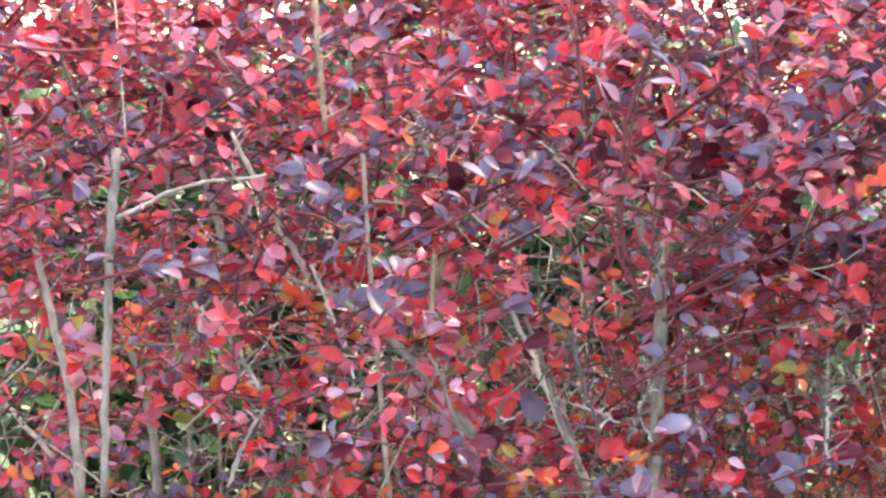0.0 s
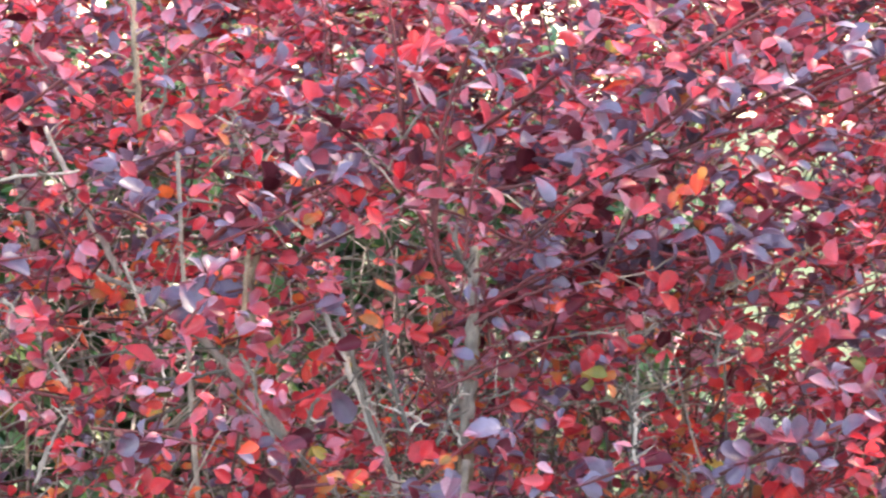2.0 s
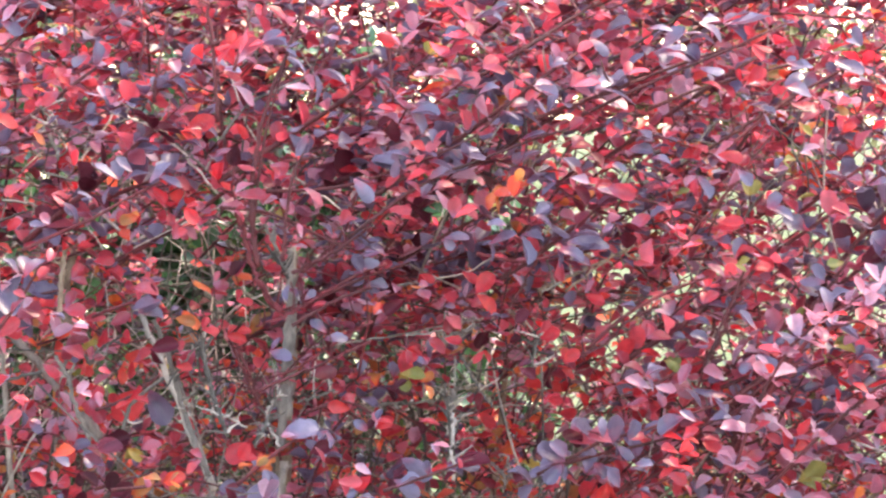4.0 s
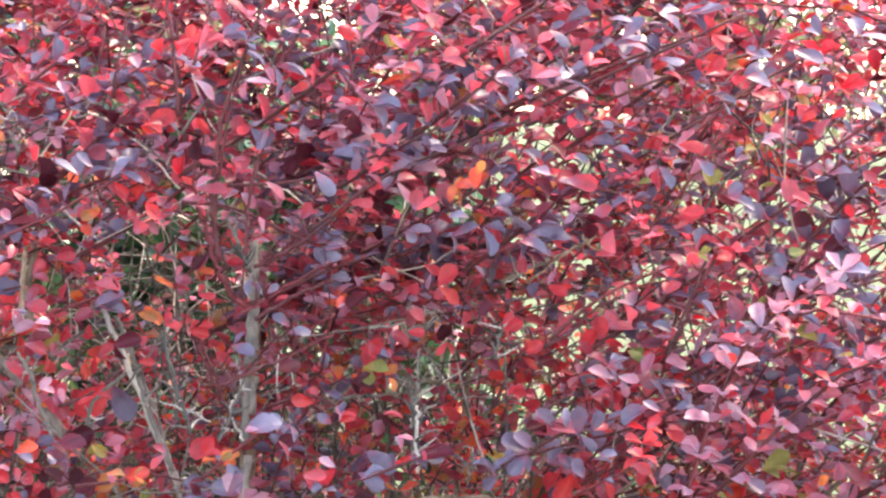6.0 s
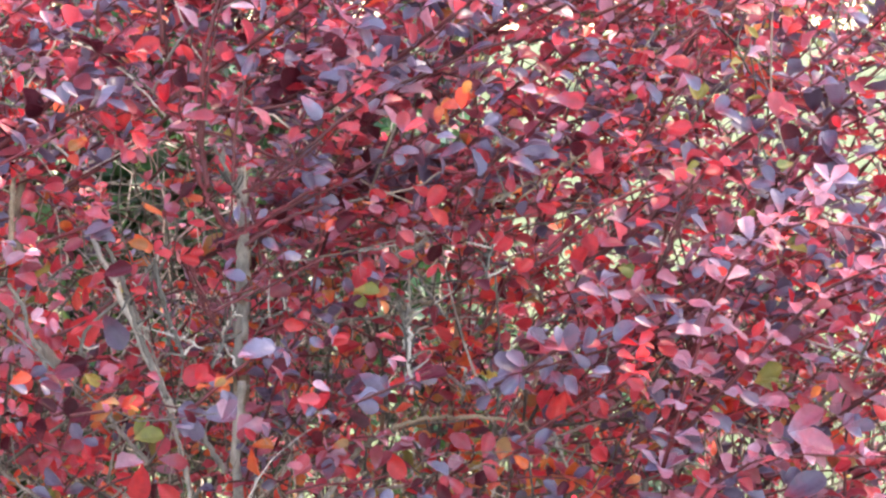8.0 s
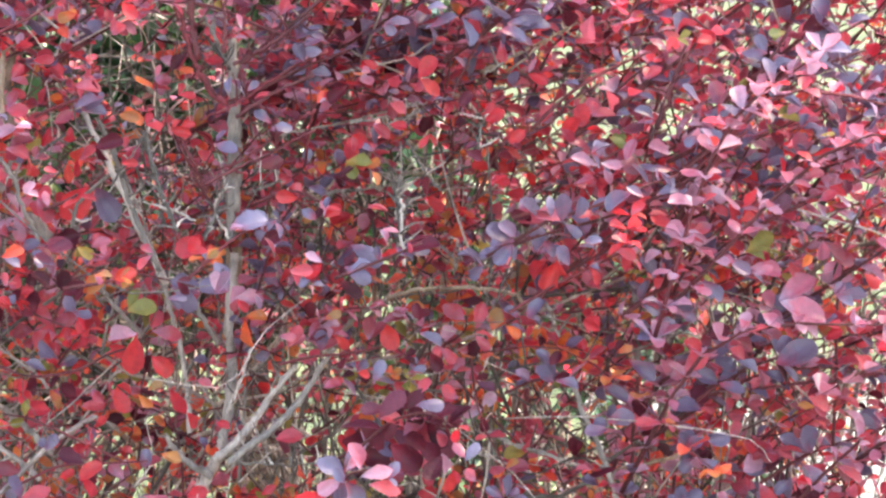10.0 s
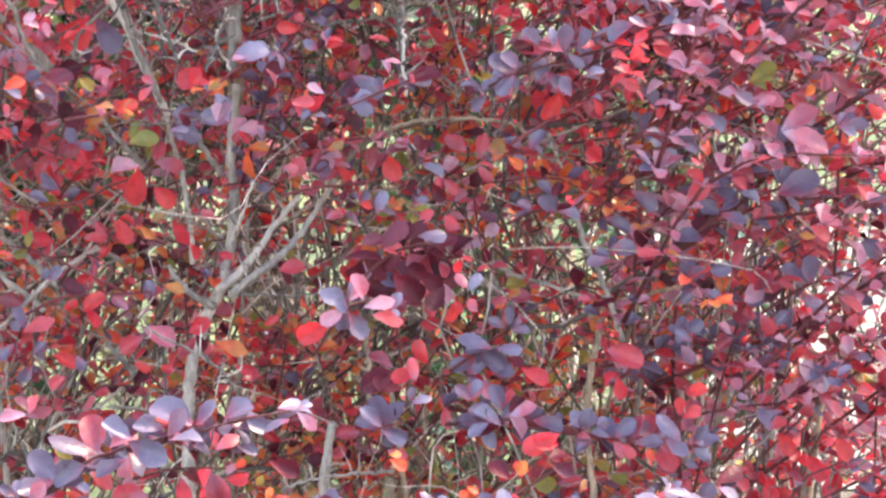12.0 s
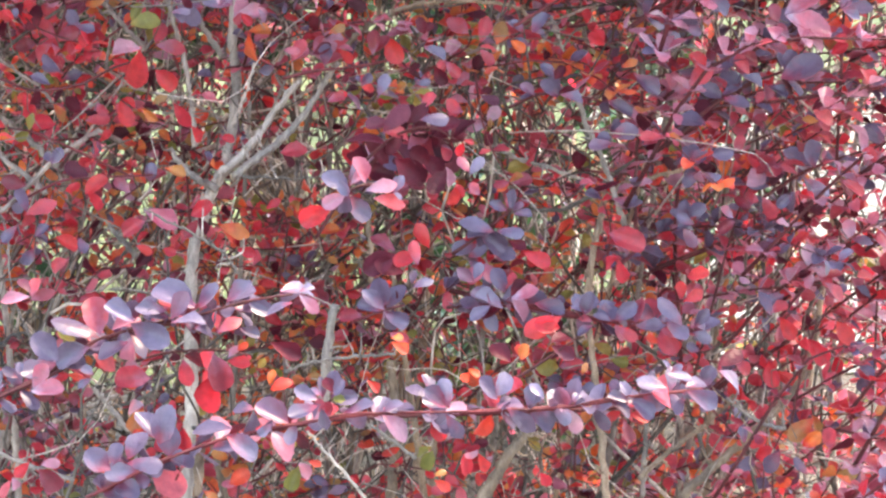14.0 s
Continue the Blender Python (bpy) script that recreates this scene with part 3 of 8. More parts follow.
blade(on, 0.1, 1.721, 0.839, 299, 0.013, "scarlet", 8)
blade(on, 0.079, 1.721, 0.923, 129, 0.020, "wine", 10)
blade(on, 0.061, 1.728, 0.901, 295, 0.017, "crimson", 8)
# a whorl of bloomed leaves between them
on = sprig([(-0.038, 1.86, 0.915), (-0.012, 1.86, 0.924), (0.004, 1.86, 0.928)], 0.0012)
blade(on, -0.011, 1.829, 0.933, 132, 0.024, "purple", 15)
blade(on, -0.013, 1.851, 0.929, 89, 0.026, "purple", 12)
blade(on, -0.01, 1.868, 0.924, 54, 0.022, "purple", 15)
blade(on, -0.012, 1.851, 0.925, 333, 0.023, "purple", 20)
blade(on, -0.013, 1.86, 0.924, 173, 0.021, "purple", 25)
blade(on, -0.01, 1.87, 0.92, 76, 0.020, "wine", 20)
blade(on, -0.012, 1.865, 0.922, 299, 0.019, "purple", 25)
blade(on, 0.004, 1.86, 0.954, 161, 0.026, "wine", 25)
blade(on, -0.029, 1.863, 0.919, 179, 0.018, "crimson", 20)
blade(on, -0.008, 1.864, 0.905, 324, 0.017, "crimson", 15)
blade(on, 0.01, 1.837, 0.948, 33, 0.017, "purple", 30)
blade(on, 0.015, 1.848, 0.971, 206, 0.020, "scarlet", 15)
# a row of bloomed leaves
on = sprig([(0.037, 1.9, 0.914), (0.086, 1.9, 0.917), (0.13, 1.9, 0.909), (0.168, 1.9, 0.9), (0.202, 1.9, 0.899), (0.231, 1.9, 0.892)], 0.0013)
blade(on, 0.081, 1.881, 0.918, 160, 0.026, "purple", 45)
blade(on, 0.066, 1.877, 0.916, 149, 0.024, "purple", 25)
blade(on, 0.088, 1.892, 0.923, 305, 0.025, "pink", 25)
blade(on, 0.087, 1.88, 0.926, 7, 0.023, "pink", 35)
blade(on, 0.083, 1.894, 0.927, 119, 0.023, "purple", 20)
blade(on, 0.106, 1.892, 0.919, 341, 0.027, "purple", 25)
blade(on, 0.143, 1.87, 0.914, 77, 0.020, "purple", 12)
blade(on, 0.166, 1.886, 0.904, 146, 0.015, "purple", 30)
blade(on, 0.169, 1.883, 0.906, 46, 0.023, "purple", 15)
blade(on, 0.201, 1.898, 0.902, 142, 0.023, "purple", 22)
blade(on, 0.183, 1.869, 0.905, 345, 0.022, "purple", 30)
blade(on, 0.22, 1.873, 0.903, 125, 0.029, "purple", 18)
blade(on, 0.209, 1.889, 0.902, 317, 0.023, "purple", 28)
blade(on, 0.23, 1.884, 0.898, 49, 0.020, "purple", 12)
blade(on, 0.23, 1.896, 0.891, 344, 0.019, "purple", 30)
blade(on, 0.221, 1.881, 0.92, 27, 0.021, "scarlet", 15)
blade(on, 0.223, 1.874, 0.942, 16, 0.021, "scarlet", 15)
blade(on, 0.173, 1.909, 0.948, 279, 0.021, "scarlet", 8)
blade(on, 0.097, 1.876, 0.964, 325, 0.023, "scarlet", 12)
blade(on, 0.071, 1.872, 0.923, 206, 0.021, "purple", 25)
blade(on, 0.151, 1.878, 0.904, 206, 0.016, "purple", 25)
blade(on, 0.169, 1.881, 0.9, 344, 0.019, "crimson", 20)
blade(on, 0.133, 1.876, 0.919, 5, 0.023, "purple", 30)
blade(on, 0.059, 1.89, 0.937, 133, 0.020, "purple", 25)
on = sprig([(0.316, 2, 0.872), (0.345, 2, 0.909), (0.361, 2, 0.93)], 0.0014)
blade(on, 0.347, 2.009, 0.907, 165, 0.021, "pink", 25)
blade(on, 0.338, 1.971, 0.916, 246, 0.014, "pink", 15)
blade(on, 0.344, 1.985, 0.916, 78, 0.017, "pink", 15)
blade(on, 0.347, 1.996, 0.911, 9, 0.020, "pink", 25)
blade(on, 0.348, 2.007, 0.907, 311, 0.017, "crimson", 15)
blade(on, 0.345, 2.012, 0.908, 123, 0.014, "purple", 20)
blade(on, 0.348, 1.972, 0.908, 332, 0.023, "crimson", 20)
blade(on, 0.318, 1.99, 0.894, 214, 0.018, "purple", 20)
blade(on, 0.317, 2.006, 0.87, 296, 0.023, "scarlet", 10)
blade(on, 0.304, 1.967, 0.882, 111, 0.022, "purple", 15)
blade(on, 0.362, 1.993, 0.869, 297, 0.023, "scarlet", 15)
blade(on, 0.335, 1.973, 0.86, 310, 0.027, "scarlet", 15)
blade(on, 0.307, 2.001, 0.833, 290, 0.023, "scarlet", 10)
blade(on, 0.28, 2.009, 0.831, 325, 0.019, "crimson", 15)
blade(on, 0.344, 1.99, 0.786, 219, 0.029, "orange", 8)
blade(on, 0.331, 1.965, 0.77, 46, 0.021, "orange", 12)
blade(on, 0.284, 1.968, 0.77, 30, 0.020, "scarlet", 12)
blade(on, 0.358, 1.985, 0.758, 55, 0.025, "wine", 15)
blade(on, 0.319, 2.005, 0.752, 226, 0.022, "purple", 15)
blade(on, 0.338, 1.976, 0.741, 123, 0.019, "purple", 20)
blade(on, 0.373, 1.996, 0.808, 314, 0.022, "crimson", 15)
# a pink whorl in front of the dark leaves
on = sprig([(-0.061, 1.82, 0.993), (-0.038, 1.82, 1.026), (-0.018, 1.82, 1.033), (0.005, 1.82, 1.035)], 0.0012)
blade(on, -0.035, 1.804, 1.034, 139, 0.022, "purple", 10)
blade(on, -0.038, 1.797, 1.031, 212, 0.020, "pink", 8)
blade(on, -0.034, 1.818, 1.025, 296, 0.023, "purple", 8)
blade(on, -0.023, 1.799, 1.033, 23, 0.023, "pink", 12)
blade(on, -0.023, 1.802, 1.038, 105, 0.022, "pink", 15)
blade(on, -0.018, 1.821, 1.022, 359, 0.025, "crimson", 20)
blade(on, -0.004, 1.808, 1.028, 53, 0.017, "purple", 20)
blade(on, -0.05, 1.822, 1.014, 203, 0.027, "scarlet", 15)
blade(on, -0.034, 1.809, 1.036, 38, 0.014, "pink", 15)
blade(on, -0.035, 1.793, 1.03, 125, 0.014, "purple", 10)
# the dark wine-red whorls
on = sprig([(-0.026, 1.87, 1.038), (-0, 1.87, 1.059), (0.026, 1.87, 1.065), (0.047, 1.87, 1.054)], 0.0012)
blade(on, -0.01, 1.856, 1.064, 57, 0.029, "wine", 15)
blade(on, -0.006, 1.876, 1.031, 113, 0.032, "wine", 10)
blade(on, -0.009, 1.862, 1.055, 159, 0.032, "wine", 60)
blade(on, 0.009, 1.88, 1.046, 42, 0.021, "crimson", 12)
blade(on, 0.018, 1.835, 1.078, 15, 0.022, "purple", 35)
blade(on, 0.051, 1.851, 1.057, 249, 0.014, "scarlet", 5)
blade(on, 0.045, 1.871, 1.018, 258, 0.017, "scarlet", 5)
blade(on, 0.017, 1.867, 1.046, 313, 0.028, "wine", 15)
blade(on, -0.001, 1.861, 1.043, 321, 0.032, "wine", 12)
blade(on, 0.006, 1.866, 1.06, 224, 0.022, "wine", 20)
blade(on, 0.03, 1.876, 1.062, 26, 0.021, "wine", 20)
blade(on, 0.025, 1.867, 1.037, 133, 0.022, "wine", 15)
blade(on, 0.038, 1.861, 1.034, 230, 0.025, "wine", 15)
blade(on, 0.009, 1.861, 1.069, 56, 0.022, "wine", 20)
blade(on, 0.034, 1.866, 1.05, 307, 0.015, "crimson", 15)
blade(on, 0.055, 1.85, 1.032, 56, 0.017, "purple", 20)
blade(on, 0.023, 1.866, 1.024, 302, 0.017, "crimson", 15)
blade(on, 0.019, 1.864, 1.082, 33, 0.016, "crimson", 20)
blade(on, -0.004, 1.872, 1.07, 198, 0.020, "wine", 30)
blade(on, 0.063, 1.858, 1.014, 127, 0.015, "crimson", 15)
blade(on, 0.015, 1.836, 0.966, 103, 0.019, "crimson", 8)
blade(on, -0.002, 1.86, 0.969, 206, 0.029, "wine", 15)
blade(on, 0.024, 1.875, 0.969, 120, 0.022, "scarlet", 8)
# bloomed leaves in the middle
on = sprig([(0.043, 1.95, 0.944), (0.066, 1.95, 0.96), (0.088, 1.95, 0.978), (0.098, 1.95, 0.99)], 0.0013)
blade(on, 0.09, 1.945, 0.981, 68, 0.018, "purple", 18)
blade(on, 0.088, 1.945, 0.98, 144, 0.018, "purple", 25)
blade(on, 0.092, 1.933, 0.981, 354, 0.016, "purple", 30)
blade(on, 0.077, 1.932, 0.966, 152, 0.029, "purple", 35)
blade(on, 0.066, 1.949, 0.965, 318, 0.029, "purple", 30)
blade(on, 0.079, 1.919, 0.969, 17, 0.021, "purple", 40)
blade(on, 0.063, 1.956, 0.95, 198, 0.021, "purple", 30)
blade(on, 0.075, 1.956, 0.947, 332, 0.022, "purple", 20)
blade(on, 0.057, 1.96, 0.937, 313, 0.021, "purple", 20)
blade(on, 0.087, 1.921, 0.962, 332, 0.016, "wine", 20)
blade(on, 0.069, 1.92, 0.942, 225, 0.020, "crimson", 15)
blade(on, 0.107, 1.957, 0.941, 328, 0.020, "scarlet", 15)
# the next tier of the middle
on = sprig([(0.09, 1.96, 1.061), (0.113, 1.96, 1.071), (0.131, 1.96, 1.071), (0.162, 1.96, 1.065), (0.189, 1.96, 1.05)], 0.0013)
blade(on, 0.129, 1.944, 1.072, 146, 0.021, "purple", 40)
blade(on, 0.129, 1.938, 1.075, 344, 0.021, "purple", 45)
blade(on, 0.11, 1.943, 1.074, 139, 0.015, "purple", 30)
blade(on, 0.129, 1.956, 1.084, 134, 0.019, "purple", 30)
blade(on, 0.125, 1.933, 1.088, 55, 0.014, "wine", 20)
blade(on, 0.102, 1.948, 1.123, 139, 0.015, "purple", 50)
blade(on, 0.068, 1.956, 1.114, 68, 0.023, "crimson", 8)
blade(on, 0.081, 1.959, 1.112, 69, 0.019, "orange", 8)
blade(on, 0.107, 1.926, 1.127, 41, 0.019, "purple", 18)
blade(on, 0.109, 1.963, 1.11, 161, 0.016, "purple", 25)
blade(on, 0.168, 1.945, 1.068, 328, 0.023, "purple", 30)
blade(on, 0.188, 1.945, 1.089, 322, 0.027, "purple", 25)
blade(on, 0.171, 1.951, 1.038, 15, 0.024, "purple", 22)
blade(on, 0.171, 1.938, 1.036, 198, 0.020, "purple", 30)
blade(on, 0.197, 1.967, 1.027, 27, 0.022, "crimson", 15)
blade(on, 0.177, 1.935, 1.004, 182, 0.023, "wine", 30)
blade(on, 0.169, 1.951, 0.959, 343, 0.033, "crimson", 12)
blade(on, 0.091, 1.933, 1.12, 320, 0.015, "orange", 12)
blade(on, 0.059, 1.954, 1.122, 134, 0.020, "crimson", 15)
blade(on, 0.073, 1.967, 1.104, 224, 0.017, "wine", 15)
blade(on, 0.041, 1.966, 1.098, 302, 0.017, "crimson", 12)
blade(on, 0.164, 1.931, 1.115, 145, 0.017, "scarlet", 15)
blade(on, 0.179, 1.954, 1.093, 30, 0.014, "orange", 12)
blade(on, 0.068, 1.967, 1.07, 325, 0.017, "wine", 30)
blade(on, 0.053, 1.934, 1.063, 145, 0.017, "crimson", 20)
# bloomed leaves of the eastern flank
on = sprig([(0.217, 1.97, 1.025), (0.247, 1.97, 1.052), (0.276, 1.97, 1.072), (0.307, 1.97, 1.083), (0.339, 1.97, 1.096)], 0.0014)
blade(on, 0.305, 1.954, 1.082, 12, 0.037, "purple", 20)
blade(on, 0.31, 1.969, 1.086, 61, 0.019, "purple", 25)
blade(on, 0.312, 1.97, 1.078, 339, 0.022, "purple", 40)
blade(on, 0.274, 1.956, 1.085, 333, 0.022, "purple", 45)
blade(on, 0.276, 1.965, 1.073, 132, 0.020, "purple", 30)
blade(on, 0.261, 1.966, 1.064, 138, 0.020, "purple", 30)
blade(on, 0.26, 1.952, 1.068, 327, 0.022, "purple", 30)
blade(on, 0.296, 1.966, 1.074, 334, 0.020, "purple", 40)
blade(on, 0.248, 1.962, 1.044, 154, 0.024, "purple", 30)
blade(on, 0.238, 1.968, 1.01, 116, 0.019, "purple", 18)
blade(on, 0.238, 1.959, 1.013, 47, 0.015, "purple", 18)
blade(on, 0.251, 1.951, 1.021, 18, 0.021, "purple", 18)
blade(on, 0.244, 1.955, 1.006, 318, 0.020, "purple", 20)
blade(on, 0.244, 1.978, 1.001, 222, 0.017, "purple", 20)
blade(on, 0.267, 1.944, 1.097, 336, 0.018, "crimson", 20)
blade(on, 0.249, 1.942, 1.107, 29, 0.019, "wine", 15)
blade(on, 0.319, 1.936, 1.12, 327, 0.023, "pink", 35)
blade(on, 0.307, 1.975, 1.123, 124, 0.018, "pink", 30)
blade(on, 0.35, 1.981, 1.096, 34, 0.017, "scarlet", 15)
blade(on, 0.331, 1.946, 1.055, 338, 0.021, "crimson", 20)
blade(on, 0.312, 1.948, 1.114, 146, 0.017, "pink", 40)
blade(on, 0.232, 1.944, 1.08, 37, 0.023, "crimson", 20)
blade(on, 0.274, 1.963, 1.1, 338, 0.021, "crimson", 15)
on = sprig([(0.3, 2, 0.974), (0.334, 2, 0.995), (0.364, 2, 1.006), (0.4, 2, 1.017)], 0.0014)
blade(on, 0.341, 1.988, 1.001, 111, 0.030, "purple", 18)
blade(on, 0.349, 2.004, 1.001, 29, 0.021, "purple", 25)
blade(on, 0.33, 1.975, 0.995, 342, 0.025, "purple", 55)
blade(on, 0.341, 2.006, 0.994, 152, 0.019, "purple", 35)
blade(on, 0.317, 1.987, 0.996, 144, 0.021, "purple", 50)
blade(on, 0.401, 2.003, 1.017, 167, 0.024, "purple", 40)
blade(on, 0.324, 2.003, 0.975, 219, 0.016, "purple", 25)
blade(on, 0.306, 2.008, 0.981, 160, 0.016, "purple", 30)
blade(on, 0.376, 1.988, 0.999, 148, 0.015, "purple", 25)
blade(on, 0.233, 1.994, 0.96, 40, 0.022, "purple", 18)
blade(on, 0.236, 1.991, 0.958, 100, 0.020, "purple", 18)
blade(on, 0.231, 1.974, 0.956, 313, 0.020, "purple", 18)
blade(on, 0.298, 1.989, 0.977, 305, 0.022, "crimson", 12)
blade(on, 0.292, 2.009, 0.962, 145, 0.018, "crimson", 15)
blade(on, 0.366, 2.008, 0.985, 332, 0.023, "crimson", 20)
blade(on, 0.24, 1.966, 0.96, 145, 0.018, "purple", 25)
blade(on, 0.332, 1.996, 0.969, 325, 0.018, "wine", 15)
blade(on, 0.365, 1.98, 1.038, 345, 0.020, "pink", 30)
blade(on, 0.273, 1.971, 0.962, 214, 0.017, "crimson", 15)
blade(on, 0.292, 1.972, 0.943, 329, 0.020, "wine", 15)
blade(on, 0.225, 2.002, 1.022, 160, 0.016, "crimson", 20)
# leaves in front of the grey fork
on = sprig([(-0.317, 2, 1.085), (-0.291, 2, 1.075), (-0.254, 2, 1.079), (-0.226, 2, 1.092), (-0.194, 2, 1.101)], 0.0013)
blade(on, -0.256, 2.01, 1.122, 109, 0.018, "purple", 15)
blade(on, -0.205, 1.989, 1.127, 24, 0.020, "lime", 12)
blade(on, -0.173, 1.983, 1.149, 325, 0.029, "purple", 30)
blade(on, -0.128, 1.989, 1.13, 9, 0.030, "pink", 25)
blade(on, -0.117, 2.004, 1.118, 278, 0.027, "orange", 8)
blade(on, -0.192, 2, 1.11, 359, 0.026, "crimson", 22)
blade(on, -0.201, 1.968, 1.112, 267, 0.035, "scarlet", 5)
blade(on, -0.19, 1.975, 1.094, 316, 0.024, "scarlet", 10)
blade(on, -0.227, 2.006, 1.098, 326, 0.018, "scarlet", 12)
blade(on, -0.273, 1.988, 1.049, 175, 0.022, "scarlet", 12)
blade(on, -0.253, 1.996, 1.057, 140, 0.019, "wine", 20)
blade(on, -0.251, 2.002, 1.049, 9, 0.020, "crimson", 12)
blade(on, -0.221, 1.995, 1.066, 283, 0.024, "scarlet", 10)
blade(on, -0.179, 1.999, 1.063, 307, 0.024, "scarlet", 10)
blade(on, -0.165, 1.991, 1.045, 312, 0.019, "scarlet", 12)
blade(on, -0.14, 1.976, 1.039, 344, 0.012, "scarlet", 15)
blade(on, -0.202, 1.974, 1.064, 313, 0.017, "orange", 10)
blade(on, -0.277, 2.012, 1.11, 212, 0.018, "crimson", 20)
blade(on, -0.243, 1.965, 1.126, 35, 0.012, "crimson", 20)
blade(on, -0.269, 1.997, 1.089, 113, 0.021, "purple", 20)
blade(on, -0.278, 2.006, 1.078, 148, 0.019, "purple", 35)
blade(on, -0.297, 1.976, 1.143, 318, 0.018, "scarlet", 15)
blade(on, -0.193, 1.967, 1.068, 44, 0.014, "orange", 10)
blade(on, -0.239, 1.984, 1.066, 312, 0.013, "crimson", 15)
blade(on, -0.303, 1.981, 1.134, 132, 0.013, "scarlet", 15)
on = sprig([(-0.324, 2, 0.982), (-0.303, 2, 0.986), (-0.271, 2, 1), (-0.237, 2, 1.002), (-0.198, 2, 1.003)], 0.0013)
blade(on, -0.187, 1.987, 1.012, 339, 0.019, "orange", 8)
blade(on, -0.3, 1.985, 0.999, 154, 0.020, "crimson", 15)
blade(on, -0.318, 2.009, 0.987, 319, 0.019, "purple", 40)
blade(on, -0.299, 1.971, 0.979, 33, 0.026, "crimson", 18)
blade(on, -0.251, 2.009, 1.002, 162, 0.023, "wine", 20)
blade(on, -0.25, 1.967, 0.996, 40, 0.023, "scarlet", 12)
blade(on, -0.202, 2.009, 0.995, 83, 0.017, "purple", 12)
blade(on, -0.205, 1.981, 0.979, 331, 0.033, "pink", 25)
blade(on, -0.206, 1.999, 0.965, 205, 0.023, "crimson", 20)
blade(on, -0.166, 1.965, 0.977, 22, 0.022, "scarlet", 15)
blade(on, -0.146, 1.986, 0.963, 352, 0.027, "orange", 15)
blade(on, -0.094, 1.997, 1.02, 12, 0.022, "crimson", 12)
blade(on, -0.27, 1.995, 0.992, 30, 0.014, "scarlet", 15)
blade(on, -0.28, 2.003, 0.952, 331, 0.022, "scarlet", 15)
blade(on, -0.307, 1.972, 0.97, 235, 0.018, "purple", 20)
blade(on, -0.295, 1.984, 0.957, 38, 0.016, "purple", 25)
blade(on, -0.214, 1.994, 0.946, 340, 0.015, "scarlet", 15)
blade(on, -0.189, 1.966, 0.95, 331, 0.012, "scarlet", 15)
blade(on, -0.218, 2.004, 0.988, 144, 0.018, "pink", 20)
blade(on, -0.296, 1.985, 0.947, 235, 0.018, "purple", 20)
blade(on, -0.106, 1.977, 0.978, 44, 0.014, "scarlet", 12)
blade(on, -0.258, 1.975, 0.958, 293, 0.016, "purple", 15)
blade(on, -0.163, 1.996, 0.966, 235, 0.018, "crimson", 15)
blade(on, -0.13, 1.967, 0.948, 342, 0.018, "scarlet", 15)
blade(on, -0.277, 1.976, 1.019, 61, 0.017, "purple", 15)
blade(on, -0.268, 1.979, 0.939, 213, 0.018, "crimson", 15)
on = sprig([(-0.089, 1.97, 1.086), (-0.062, 1.97, 1.092), (-0.035, 1.97, 1.094), (0.001, 1.97, 1.1)], 0.0013)
blade(on, -0.017, 1.947, 1.108, 75, 0.020, "crimson", 8)
blade(on, -0.006, 1.969, 1.118, 301, 0.024, "scarlet", 8)
blade(on, -0.055, 1.963, 1.097, 79, 0.020, "purple", 10)
blade(on, -0.082, 1.977, 1.098, 70, 0.021, "crimson", 12)
blade(on, -0.044, 1.968, 1.109, 324, 0.018, "scarlet", 12)
blade(on, -0.039, 1.949, 1.077, 334, 0.019, "purple", 45)
blade(on, -0.013, 1.95, 1.074, 75, 0.020, "purple", 12)
blade(on, 0.023, 1.941, 1.115, 325, 0.021, "purple", 45)
blade(on, -0.026, 1.946, 1.084, 58, 0.014, "purple", 18)
blade(on, -0.064, 1.963, 1.107, 15, 0.017, "wine", 20)
blade(on, -0.088, 1.969, 1.109, 8, 0.014, "crimson", 20)
blade(on, -0.035, 1.949, 1.093, 224, 0.013, "wine", 20)
blade(on, 0.01, 1.951, 1.092, 30, 0.014, "wine", 15)
blade(on, 0.016, 1.973, 1.079, 21, 0.013, "purple", 20)
blade(on, -0.004, 1.98, 1.078, 328, 0.014, "orange", 12)
blade(on, -0.026, 1.939, 1.084, 347, 0.012, "scarlet", 12)
blade(on, -0.053, 1.938, 1.073, 18, 0.015, "crimson", 30)
blade(on, -0.048, 1.971, 1.121, 44, 0.014, "orange", 15)
blade(on, 0.001, 1.958, 1.077, 36, 0.012, "orange", 12)
blade(on, 0.024, 1.955, 1.122, 107, 0.015, "wine", 15)
blade(on, 0.032, 1.965, 1.094, 302, 0.017, "wine", 20)
blade(on, -0.062, 1.971, 1.085, 140, 0.015, "crimson", 15)
# the grey fork, its branches and the canes of the foot
cane([(-0.127, 2.06, 1.164), (-0.133, 2.06, 1.109), (-0.132, 2.06, 1.071), (-0.137, 2.06, 1.025), (-0.147, 2.06, 0.989), (-0.156, 2.06, 0.974), (-0.167, 2.06, 0.945), (-0.175, 2.06, 0.911), (-0.178, 2.06, 0.866), (-0.179, 2.06, 0.795), (-0.186, 2.06, 0.734), (-0.192, 2.06, 0.662)], 0.0039, 0.0065, BARK, "trunk")
cane([(-0.077, 2.03, 1.074), (-0.102, 2.03, 1.044), (-0.121, 2.03, 1.018), (-0.145, 2.03, 0.996)], 0.0023, 0.0039, BARK)
cane([(-0.045, 2, 1.092), (-0.057, 2, 1.076), (-0.078, 2, 1.046), (-0.101, 2, 1.024), (-0.133, 2, 1)], 0.0020, 0.0036, BARK)
